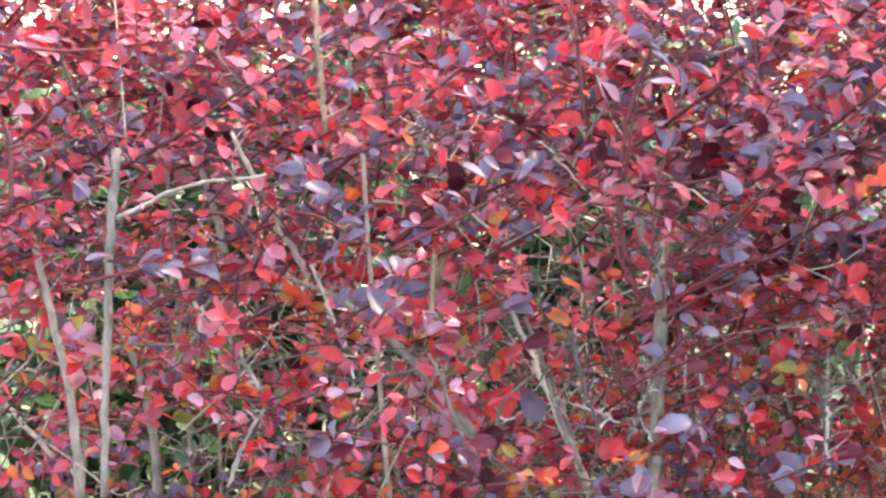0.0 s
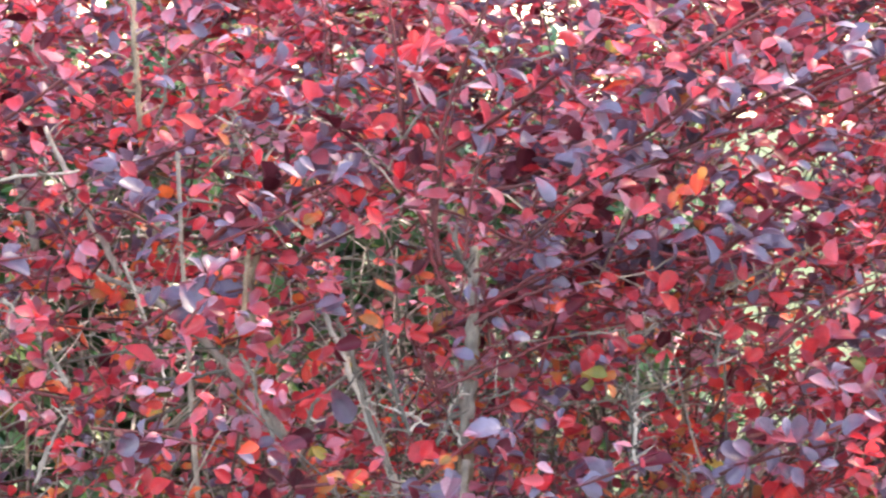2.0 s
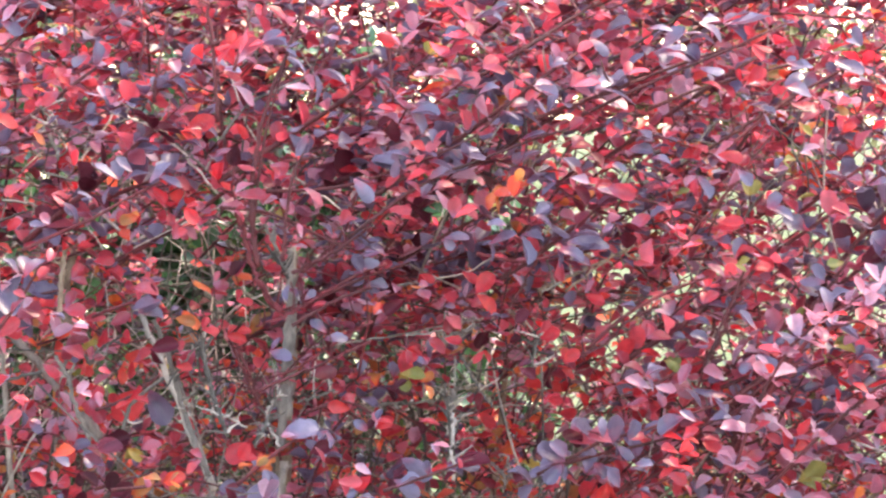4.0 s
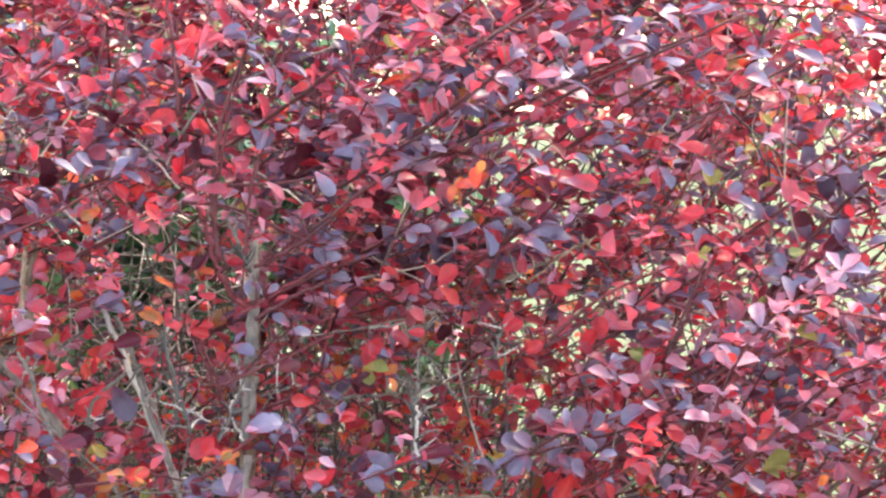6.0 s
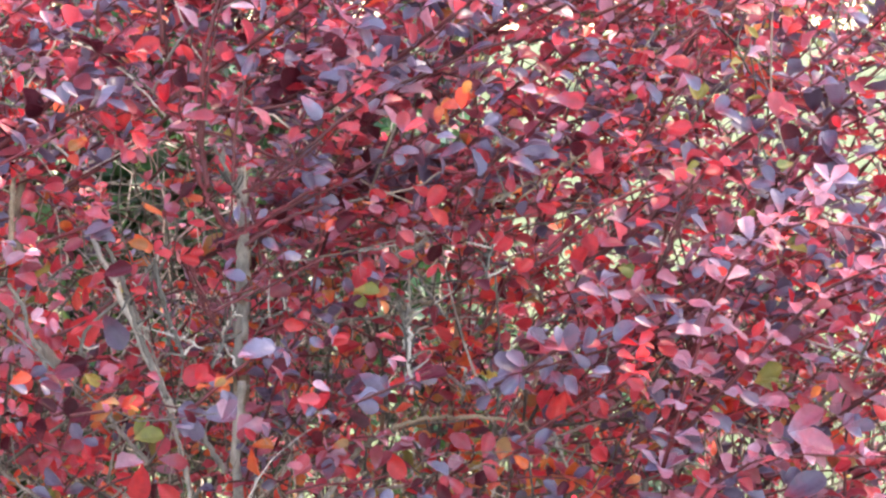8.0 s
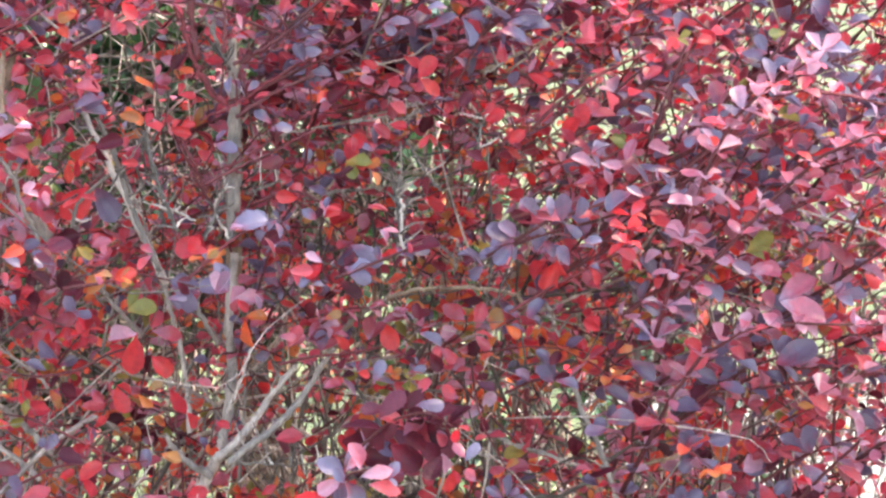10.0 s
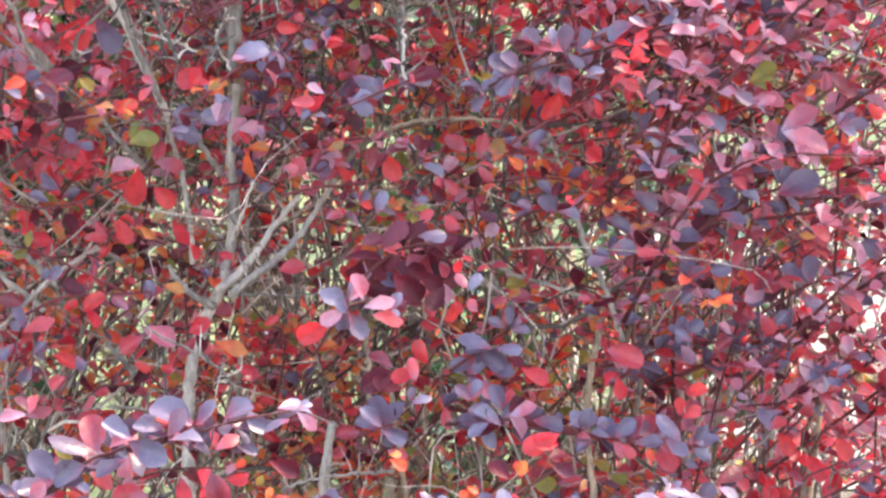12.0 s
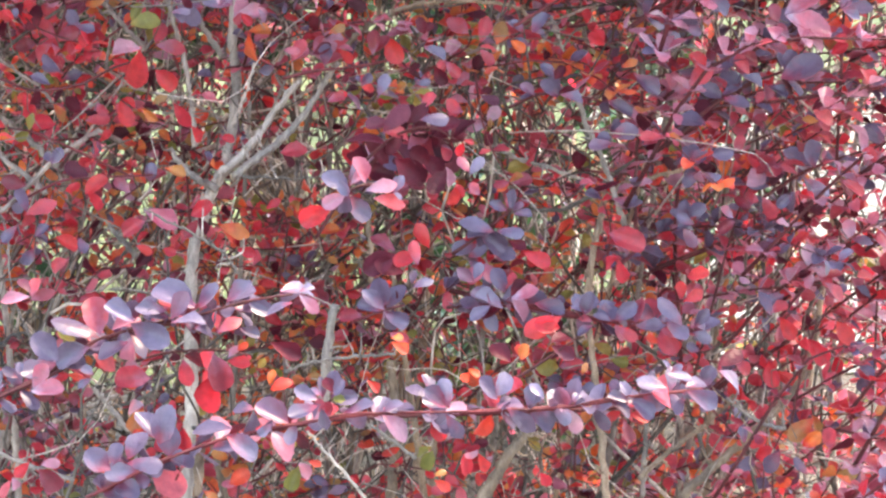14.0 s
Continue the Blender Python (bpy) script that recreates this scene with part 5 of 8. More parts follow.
blade(on, -0.12, 1.698, 1.479, 180, 0.011, "pink", 77)
blade(on, -0.145, 1.687, 1.495, 250, 0.015, "scarlet", 63)
blade(on, -0.134, 1.682, 1.494, 20, 0.013, "crimson", 68)
on = sprig([(-0.37, 1.95, 1.466), (-0.329, 1.95, 1.51), (-0.315, 1.95, 1.531)], 0.0013)
blade(on, -0.338, 1.956, 1.512, 60, 0.015, "purple", 63)
blade(on, -0.365, 1.928, 1.466, 30, 0.013, "purple", 65)
blade(on, -0.318, 1.916, 1.5, 0, 0.015, "crimson", 72)
blade(on, -0.358, 1.948, 1.494, 20, 0.014, "crimson", 72)
blade(on, -0.321, 1.927, 1.476, 90, 0.012, "wine", 59)
blade(on, -0.391, 1.959, 1.516, 80, 0.015, "crimson", 65)
on = sprig([(-0.43, 1.95, 1.408), (-0.389, 1.95, 1.394), (-0.353, 1.95, 1.363)], 0.0013)
blade(on, -0.4, 1.937, 1.403, 150, 0.020, "purple", 72)
blade(on, -0.368, 1.938, 1.37, 20, 0.017, "purple", 77)
blade(on, -0.365, 1.921, 1.365, 340, 0.017, "purple", 68)
blade(on, -0.389, 1.954, 1.387, 350, 0.016, "purple", 67)
blade(on, -0.327, 1.925, 1.356, 100, 0.012, "pink", 52)
blade(on, -0.389, 1.953, 1.401, 200, 0.014, "purple", 77)
blade(on, -0.388, 1.914, 1.378, 340, 0.012, "pink", 69)
on = sprig([(-0.317, 1.95, 1.354), (-0.271, 1.95, 1.39), (-0.227, 1.95, 1.436)], 0.0013)
blade(on, -0.272, 1.962, 1.396, 120, 0.015, "purple", 70)
blade(on, -0.288, 1.948, 1.478, 60, 0.015, "wine", 69)
blade(on, -0.253, 1.955, 1.476, 20, 0.013, "purple", 59)
blade(on, -0.241, 1.945, 1.425, 20, 0.013, "purple", 65)
blade(on, -0.261, 1.949, 1.438, 160, 0.012, "pink", 77)
blade(on, -0.285, 1.928, 1.41, 100, 0.014, "crimson", 53)
blade(on, -0.301, 1.92, 1.385, 340, 0.015, "crimson", 68)
blade(on, -0.32, 1.934, 1.393, 200, 0.015, "crimson", 68)
blade(on, -0.309, 1.944, 1.436, 30, 0.013, "purple", 64)
blade(on, -0.203, 1.918, 1.435, 10, 0.018, "scarlet", 62)
blade(on, -0.204, 1.917, 1.428, 350, 0.020, "purple", 77)
blade(on, -0.286, 1.942, 1.37, 330, 0.015, "crimson", 52)
blade(on, -0.248, 1.957, 1.374, 250, 0.014, "crimson", 64)
on = sprig([(-0.137, 1.93, 1.39), (-0.085, 1.93, 1.394), (-0.043, 1.93, 1.407), (0.017, 1.93, 1.433), (0.054, 1.93, 1.467)], 0.0013)
blade(on, -0.124, 1.915, 1.5, 0, 0.014, "purple", 58)
blade(on, -0.011, 1.923, 1.452, 160, 0.018, "purple", 70)
blade(on, -0.041, 1.94, 1.448, 270, 0.018, "wine", 54)
blade(on, -0.026, 1.896, 1.419, 150, 0.022, "purple", 63)
blade(on, -0.014, 1.901, 1.417, 350, 0.022, "purple", 77)
blade(on, -0.084, 1.918, 1.44, 30, 0.017, "purple", 65)
blade(on, -0.04, 1.921, 1.455, 180, 0.013, "crimson", 73)
blade(on, -0.055, 1.906, 1.399, 170, 0.017, "purple", 77)
blade(on, 0.018, 1.906, 1.42, 100, 0.013, "purple", 66)
blade(on, 0.034, 1.919, 1.379, 90, 0.015, "orange", 62)
blade(on, -0.01, 1.905, 1.43, 30, 0.015, "crimson", 55)
blade(on, -0.054, 1.93, 1.434, 220, 0.015, "crimson", 57)
blade(on, -0.079, 1.929, 1.453, 200, 0.014, "purple", 65)
blade(on, -0.096, 1.897, 1.418, 150, 0.012, "pink", 68)
blade(on, -0.03, 1.898, 1.401, 20, 0.020, "crimson", 74)
blade(on, -0.008, 1.923, 1.395, 330, 0.020, "pink", 53)
blade(on, -0.023, 1.937, 1.391, 190, 0.014, "purple", 71)
blade(on, 0.002, 1.909, 1.505, 0, 0.022, "crimson", 59)
blade(on, 0.011, 1.894, 1.476, 30, 0.012, "purple", 76)
on = sprig([(-0.172, 1.93, 1.377), (-0.133, 1.93, 1.373), (-0.081, 1.93, 1.351), (-0.047, 1.93, 1.343)], 0.0013)
blade(on, -0.047, 1.896, 1.347, 170, 0.019, "purple", 77)
blade(on, -0.149, 1.941, 1.378, 170, 0.013, "pink", 64)
blade(on, -0.159, 1.904, 1.376, 320, 0.012, "crimson", 63)
blade(on, -0.141, 1.942, 1.379, 20, 0.015, "pink", 58)
blade(on, -0.097, 1.934, 1.367, 340, 0.015, "purple", 77)
blade(on, -0.079, 1.924, 1.365, 30, 0.015, "crimson", 58)
blade(on, -0.107, 1.905, 1.356, 120, 0.012, "pink", 60)
blade(on, -0.126, 1.924, 1.394, 70, 0.011, "purple", 62)
on = sprig([(-0.659, 1.98, 1.366), (-0.606, 1.98, 1.38), (-0.563, 1.98, 1.357)], 0.0013)
blade(on, -0.597, 1.962, 1.378, 200, 0.012, "scarlet", 57)
blade(on, -0.627, 1.985, 1.361, 160, 0.018, "crimson", 53)
blade(on, -0.63, 1.983, 1.357, 340, 0.013, "pink", 77)
blade(on, -0.615, 1.986, 1.408, 0, 0.015, "crimson", 64)
blade(on, -0.594, 1.973, 1.394, 340, 0.014, "purple", 71)
blade(on, -0.649, 1.98, 1.428, 30, 0.013, "crimson", 67)
blade(on, -0.544, 1.948, 1.431, 20, 0.010, "scarlet", 58)
blade(on, -0.636, 1.953, 1.452, 330, 0.010, "pink", 57)
blade(on, -0.495, 1.987, 1.416, 180, 0.015, "crimson", 57)
blade(on, -0.508, 1.981, 1.391, 30, 0.013, "crimson", 59)
blade(on, -0.521, 1.967, 1.408, 270, 0.018, "crimson", 51)
on = sprig([(-0.56, 1.95, 1.331), (-0.509, 1.95, 1.322), (-0.463, 1.95, 1.318)], 0.0013)
blade(on, -0.491, 1.944, 1.327, 350, 0.023, "purple", 77)
blade(on, -0.552, 1.936, 1.329, 20, 0.020, "purple", 75)
blade(on, -0.525, 1.921, 1.328, 330, 0.017, "purple", 58)
blade(on, -0.538, 1.932, 1.342, 150, 0.015, "purple", 64)
blade(on, -0.58, 1.957, 1.324, 100, 0.012, "wine", 58)
blade(on, -0.504, 1.926, 1.329, 30, 0.014, "purple", 64)
blade(on, -0.531, 1.921, 1.338, 60, 0.010, "crimson", 61)
on = sprig([(-0.515, 2.05, 1.363), (-0.479, 2.05, 1.361), (-0.452, 2.05, 1.326), (-0.443, 2.05, 1.33)], 0.0014)
blade(on, -0.477, 2.025, 1.366, 10, 0.009, "scarlet", 56)
blade(on, -0.498, 2.015, 1.362, 100, 0.010, "scarlet", 59)
blade(on, -0.469, 2.031, 1.317, 20, 0.013, "scarlet", 68)
blade(on, -0.447, 2.047, 1.317, 40, 0.012, "crimson", 68)
blade(on, -0.443, 2.037, 1.33, 60, 0.013, "pink", 63)
blade(on, -0.457, 2.019, 1.325, 120, 0.010, "crimson", 69)
on = sprig([(-0.332, 1.88, 1.284), (-0.314, 1.88, 1.31), (-0.297, 1.88, 1.341)], 0.0013)
blade(on, -0.312, 1.858, 1.301, 0, 0.015, "crimson", 63)
blade(on, -0.316, 1.879, 1.324, 130, 0.020, "purple", 66)
blade(on, -0.309, 1.853, 1.325, 50, 0.023, "purple", 56)
blade(on, -0.309, 1.855, 1.309, 220, 0.015, "crimson", 51)
blade(on, -0.301, 1.863, 1.322, 20, 0.015, "wine", 57)
blade(on, -0.293, 1.861, 1.336, 80, 0.012, "crimson", 72)
blade(on, -0.322, 1.866, 1.319, 170, 0.014, "wine", 62)
blade(on, -0.294, 1.88, 1.297, 330, 0.013, "purple", 66)
blade(on, -0.273, 1.851, 1.29, 340, 0.013, "pink", 70)
on = sprig([(-0.397, 1.85, 1.209), (-0.353, 1.85, 1.206), (-0.31, 1.85, 1.198)], 0.0012)
blade(on, -0.36, 1.847, 1.202, 180, 0.019, "wine", 60)
blade(on, -0.358, 1.845, 1.202, 0, 0.019, "purple", 68)
blade(on, -0.346, 1.862, 1.195, 330, 0.013, "crimson", 64)
blade(on, -0.398, 1.816, 1.212, 120, 0.015, "wine", 51)
blade(on, -0.354, 1.834, 1.204, 90, 0.016, "purple", 71)
blade(on, -0.361, 1.84, 1.245, 180, 0.014, "crimson", 57)
blade(on, -0.315, 1.839, 1.237, 0, 0.014, "crimson", 75)
on = sprig([(-0.464, 1.95, 1.223), (-0.432, 1.95, 1.219), (-0.408, 1.95, 1.228)], 0.0013)
blade(on, -0.428, 1.918, 1.221, 60, 0.014, "scarlet", 57)
blade(on, -0.421, 1.958, 1.223, 20, 0.012, "scarlet", 52)
blade(on, -0.441, 1.96, 1.225, 160, 0.012, "orange", 63)
blade(on, -0.422, 1.925, 1.207, 270, 0.015, "crimson", 48)
blade(on, -0.457, 1.933, 1.199, 240, 0.012, "scarlet", 51)
blade(on, -0.484, 1.926, 1.23, 180, 0.012, "crimson", 52)
blade(on, -0.466, 1.928, 1.203, 110, 0.010, "pink", 58)
blade(on, -0.501, 1.915, 1.233, 90, 0.015, "wine", 51)
blade(on, -0.494, 1.922, 1.226, 30, 0.010, "scarlet", 69)
on = sprig([(-0.268, 1.95, 1.216), (-0.245, 1.95, 1.225), (-0.219, 1.95, 1.244)], 0.0013)
blade(on, -0.238, 1.933, 1.227, 40, 0.015, "scarlet", 60)
blade(on, -0.236, 1.917, 1.228, 220, 0.014, "scarlet", 60)
blade(on, -0.26, 1.918, 1.222, 100, 0.014, "pink", 53)
blade(on, -0.268, 1.959, 1.209, 330, 0.012, "pink", 66)
blade(on, -0.205, 1.956, 1.261, 0, 0.011, "crimson", 59)
blade(on, -0.268, 1.914, 1.259, 80, 0.011, "crimson", 52)
blade(on, -0.285, 1.937, 1.278, 330, 0.012, "pink", 63)
blade(on, -0.224, 1.932, 1.318, 280, 0.013, "wine", 58)
blade(on, -0.236, 1.949, 1.32, 10, 0.013, "crimson", 73)
blade(on, -0.317, 1.928, 1.282, 200, 0.012, "crimson", 73)
on = sprig([(-0.104, 1.95, 1.218), (-0.073, 1.95, 1.227), (-0.038, 1.95, 1.21)], 0.0013)
blade(on, -0.083, 1.954, 1.222, 20, 0.016, "scarlet", 59)
blade(on, -0.048, 1.919, 1.216, 0, 0.013, "scarlet", 52)
blade(on, -0.035, 1.917, 1.241, 30, 0.013, "wine", 56)
blade(on, -0.028, 1.954, 1.25, 20, 0.010, "lime", 71)
blade(on, -0.011, 1.919, 1.245, 300, 0.012, "orange", 56)
blade(on, -0.025, 1.925, 1.26, 90, 0.011, "crimson", 52)
blade(on, -0.101, 1.934, 1.301, 20, 0.015, "crimson", 52)
blade(on, -0.119, 1.925, 1.306, 100, 0.014, "purple", 62)
blade(on, -0.054, 1.948, 1.247, 200, 0.012, "crimson", 57)
blade(on, -0.052, 1.923, 1.297, 80, 0.011, "orange", 51)
blade(on, -0.016, 1.932, 1.215, 0, 0.017, "crimson", 62)
on = sprig([(-0.151, 1.88, 1.17), (-0.126, 1.88, 1.192), (-0.096, 1.88, 1.214)], 0.0013)
blade(on, -0.149, 1.864, 1.191, 60, 0.015, "scarlet", 49)
blade(on, -0.139, 1.881, 1.186, 200, 0.012, "orange", 56)
blade(on, -0.135, 1.888, 1.181, 60, 0.012, "orange", 58)
blade(on, -0.128, 1.881, 1.162, 60, 0.018, "purple", 60)
blade(on, -0.166, 1.865, 1.157, 20, 0.016, "purple", 67)
blade(on, -0.094, 1.876, 1.206, 100, 0.017, "purple", 69)
blade(on, -0.098, 1.879, 1.219, 150, 0.013, "purple", 74)
blade(on, -0.106, 1.856, 1.212, 200, 0.012, "pink", 69)
blade(on, -0.093, 1.862, 1.203, 330, 0.014, "crimson", 71)
blade(on, -0.083, 1.846, 1.216, 300, 0.013, "purple", 53)
on = sprig([(-0.246, 1.88, 1.164), (-0.211, 1.88, 1.169), (-0.185, 1.88, 1.178)], 0.0013)
blade(on, -0.22, 1.856, 1.177, 0, 0.015, "orange", 53)
blade(on, -0.201, 1.857, 1.174, 30, 0.012, "orange", 60)
blade(on, -0.237, 1.881, 1.153, 90, 0.014, "wine", 49)
blade(on, -0.261, 1.844, 1.201, 0, 0.015, "wine", 66)
blade(on, -0.263, 1.85, 1.193, 330, 0.011, "purple", 57)
blade(on, -0.215, 1.886, 1.187, 150, 0.012, "crimson", 63)
blade(on, -0.288, 1.874, 1.167, 90, 0.012, "crimson", 74)
on = sprig([(-0.041, 1.88, 1.168), (-0.016, 1.88, 1.177), (0.026, 1.88, 1.194)], 0.0013)
blade(on, -0.031, 1.864, 1.174, 20, 0.020, "purple", 55)
blade(on, 0.014, 1.86, 1.197, 0, 0.016, "wine", 63)
blade(on, -0.06, 1.872, 1.164, 0, 0.013, "purple", 56)
blade(on, -0.007, 1.879, 1.181, 100, 0.012, "purple", 71)
blade(on, -0.006, 1.87, 1.205, 20, 0.014, "pink", 58)
blade(on, 0.014, 1.878, 1.184, 200, 0.012, "wine", 59)
# the crown to the east
on = sprig([(0.026, 1.93, 1.346), (0.065, 1.93, 1.341), (0.113, 1.93, 1.357)], 0.0013)
blade(on, 0.04, 1.94, 1.386, 80, 0.014, "orange", 56)
blade(on, 0.052, 1.899, 1.391, 80, 0.017, "orange", 63)
blade(on, 0.059, 1.939, 1.396, 60, 0.014, "orange", 54)
blade(on, 0.06, 1.915, 1.362, 280, 0.025, "purple", 59)
blade(on, 0.048, 1.931, 1.352, 170, 0.019, "purple", 70)
blade(on, 0.099, 1.92, 1.349, 40, 0.019, "purple", 74)
blade(on, 0.09, 1.923, 1.343, 0, 0.019, "wine", 74)
blade(on, 0.073, 1.934, 1.373, 350, 0.028, "purple", 74)
blade(on, 0.098, 1.896, 1.363, 10, 0.022, "purple", 77)
blade(on, 0.007, 1.895, 1.374, 20, 0.022, "crimson", 66)
blade(on, 0.042, 1.917, 1.456, 0, 0.019, "purple", 77)
blade(on, 0.066, 1.913, 1.467, 330, 0.016, "purple", 77)
blade(on, 0.021, 1.907, 1.472, 20, 0.019, "crimson", 54)
blade(on, -0.033, 1.921, 1.469, 20, 0.014, "purple", 71)
on = sprig([(0.104, 1.93, 1.454), (0.156, 1.93, 1.48), (0.216, 1.93, 1.507), (0.259, 1.93, 1.528)], 0.0013)
blade(on, 0.182, 1.931, 1.519, 0, 0.025, "purple", 65)
blade(on, 0.174, 1.911, 1.504, 180, 0.019, "purple", 77)
blade(on, 0.185, 1.942, 1.502, 340, 0.022, "purple", 63)
blade(on, 0.215, 1.935, 1.525, 330, 0.019, "purple", 77)
blade(on, 0.113, 1.913, 1.474, 5, 0.032, "purple", 77)
blade(on, 0.095, 1.935, 1.476, 0, 0.027, "crimson", 59)
blade(on, 0.135, 1.895, 1.485, 20, 0.019, "crimson", 65)
blade(on, 0.23, 1.898, 1.51, 0, 0.016, "scarlet", 53)
blade(on, 0.082, 1.938, 1.494, 90, 0.016, "wine", 70)
on = sprig([(0.21, 1.95, 1.424), (0.263, 1.95, 1.468), (0.315, 1.95, 1.499)], 0.0013)
blade(on, 0.285, 1.953, 1.493, 200, 0.019, "purple", 59)
blade(on, 0.3, 1.947, 1.496, 340, 0.023, "purple", 59)
blade(on, 0.267, 1.944, 1.467, 10, 0.017, "wine", 70)
blade(on, 0.231, 1.932, 1.465, 350, 0.016, "purple", 77)
blade(on, 0.227, 1.939, 1.483, 20, 0.016, "scarlet", 51)
blade(on, 0.194, 1.922, 1.481, 0, 0.017, "crimson", 62)
blade(on, 0.192, 1.929, 1.422, 60, 0.010, "scarlet", 58)
blade(on, 0.274, 1.929, 1.443, 30, 0.014, "orange", 51)
blade(on, 0.196, 1.937, 1.407, 300, 0.016, "purple", 58)
blade(on, 0.158, 1.933, 1.429, 30, 0.016, "purple", 72)
blade(on, 0.164, 1.954, 1.436, 150, 0.014, "purple", 77)
blade(on, 0.351, 1.948, 1.512, 20, 0.025, "pink", 68)
blade(on, 0.3, 1.94, 1.458, 330, 0.012, "scarlet", 63)
blade(on, 0.242, 1.931, 1.461, 320, 0.014, "purple", 76)
blade(on, 0.32, 1.947, 1.512, 100, 0.017, "purple", 67)
blade(on, 0.339, 1.927, 1.494, 330, 0.016, "crimson", 60)
on = sprig([(0.106, 1.97, 1.384), (0.133, 1.97, 1.393), (0.217, 1.97, 1.371), (0.262, 1.97, 1.34)], 0.0013)
blade(on, 0.118, 1.937, 1.398, 330, 0.020, "pink", 54)
blade(on, 0.208, 1.962, 1.371, 330, 0.020, "crimson", 60)
blade(on, 0.245, 1.969, 1.329, 45, 0.018, "scarlet", 65)
blade(on, 0.281, 1.979, 1.323, 0, 0.018, "purple", 56)
blade(on, 0.163, 1.969, 1.359, 250, 0.022, "crimson", 53)
blade(on, 0.16, 1.971, 1.314, 20, 0.019, "crimson", 52)
blade(on, 0.23, 1.981, 1.303, 0, 0.023, "crimson", 74)
blade(on, 0.232, 1.967, 1.302, 330, 0.014, "purple", 77)
blade(on, 0.224, 1.97, 1.413, 200, 0.016, "purple", 77)
blade(on, 0.255, 1.943, 1.414, 60, 0.014, "purple", 68)
blade(on, 0.234, 1.978, 1.416, 30, 0.014, "crimson", 66)
blade(on, 0.279, 1.982, 1.393, 0, 0.014, "lime", 71)
blade(on, 0.189, 1.953, 1.251, 80, 0.011, "lime", 61)
blade(on, 0.209, 1.953, 1.376, 60, 0.010, "lime", 51)
on = sprig([(0.265, 1.95, 1.283), (0.309, 1.95, 1.314), (0.352, 1.95, 1.341), (0.388, 1.95, 1.359)], 0.0013)
blade(on, 0.295, 1.946, 1.311, 30, 0.028, "purple", 70)
blade(on, 0.314, 1.959, 1.309, 0, 0.019, "pink", 77)
blade(on, 0.318, 1.932, 1.33, 20, 0.019, "purple", 73)
blade(on, 0.341, 1.947, 1.321, 350, 0.022, "purple", 69)
blade(on, 0.322, 1.949, 1.309, 0, 0.025, "purple", 77)
blade(on, 0.359, 1.957, 1.318, 30, 0.019, "purple", 63)
blade(on, 0.279, 1.928, 1.277, 90, 0.015, "purple", 54)
blade(on, 0.334, 1.944, 1.289, 20, 0.019, "pink", 72)
blade(on, 0.322, 1.921, 1.287, 160, 0.019, "purple", 77)
blade(on, 0.299, 1.951, 1.272, 0, 0.012, "lime", 74)
blade(on, 0.333, 1.916, 1.266, 30, 0.012, "lime", 60)
on = sprig([(0.062, 1.93, 1.171), (0.114, 1.93, 1.19), (0.175, 1.93, 1.206), (0.227, 1.93, 1.228), (0.275, 1.93, 1.259)], 0.0013)
blade(on, 0.126, 1.935, 1.197, 60, 0.023, "purple", 61)
blade(on, 0.13, 1.929, 1.205, 330, 0.018, "purple", 75)
blade(on, 0.101, 1.914, 1.21, 340, 0.025, "purple", 77)
blade(on, 0.092, 1.938, 1.182, 100, 0.020, "purple", 60)
blade(on, 0.089, 1.907, 1.192, 320, 0.018, "purple", 62)
blade(on, 0.087, 1.941, 1.19, 250, 0.016, "purple", 65)
blade(on, 0.073, 1.895, 1.173, 150, 0.020, "purple", 73)
blade(on, 0.114, 1.921, 1.178, 10, 0.026, "purple", 66)
blade(on, 0.144, 1.902, 1.185, 20, 0.016, "purple", 68)
blade(on, 0.16, 1.923, 1.215, 10, 0.028, "purple", 70)
blade(on, 0.141, 1.928, 1.208, 30, 0.018, "purple", 74)
blade(on, 0.219, 1.896, 1.215, 60, 0.019, "purple", 64)
blade(on, 0.24, 1.935, 1.229, 330, 0.023, "pink", 65)
blade(on, 0.255, 1.909, 1.224, 340, 0.020, "pink", 77)
blade(on, 0.185, 1.925, 1.248, 340, 0.023, "purple", 77)
blade(on, 0.207, 1.904, 1.244, 300, 0.020, "purple", 71)
blade(on, 0.162, 1.935, 1.237, 120, 0.017, "pink", 64)
blade(on, 0.155, 1.898, 1.257, 30, 0.019, "purple", 65)
blade(on, 0.143, 1.901, 1.235, 0, 0.016, "crimson", 54)
blade(on, 0.239, 1.901, 1.275, 320, 0.017, "pink", 58)
blade(on, 0.237, 1.898, 1.269, 280, 0.014, "purple", 62)
blade(on, 0.195, 1.93, 1.277, 30, 0.012, "purple", 70)
on = sprig([(0.115, 1.95, 1.132), (0.133, 1.95, 1.154), (0.173, 1.95, 1.177)], 0.0013)
blade(on, 0.124, 1.953, 1.166, 270, 0.023, "scarlet", 60)
blade(on, 0.155, 1.959, 1.159, 45, 0.026, "scarlet", 61)
blade(on, 0.096, 1.944, 1.238, 200, 0.017, "scarlet", 71)
blade(on, 0.185, 1.918, 1.176, 330, 0.016, "crimson", 71)
blade(on, 0.23, 1.916, 1.194, 340, 0.020, "pink", 58)
blade(on, 0.274, 1.932, 1.21, 340, 0.023, "crimson", 54)
blade(on, 0.293, 1.947, 1.226, 30, 0.016, "crimson", 59)
blade(on, 0.212, 1.917, 1.177, 250, 0.019, "purple", 68)
blade(on, 0.195, 1.94, 1.188, 100, 0.016, "pink", 61)
blade(on, 0.08, 1.919, 1.165, 20, 0.015, "crimson", 60)
blade(on, 0.283, 1.932, 1.177, 20, 0.015, "lime", 73)
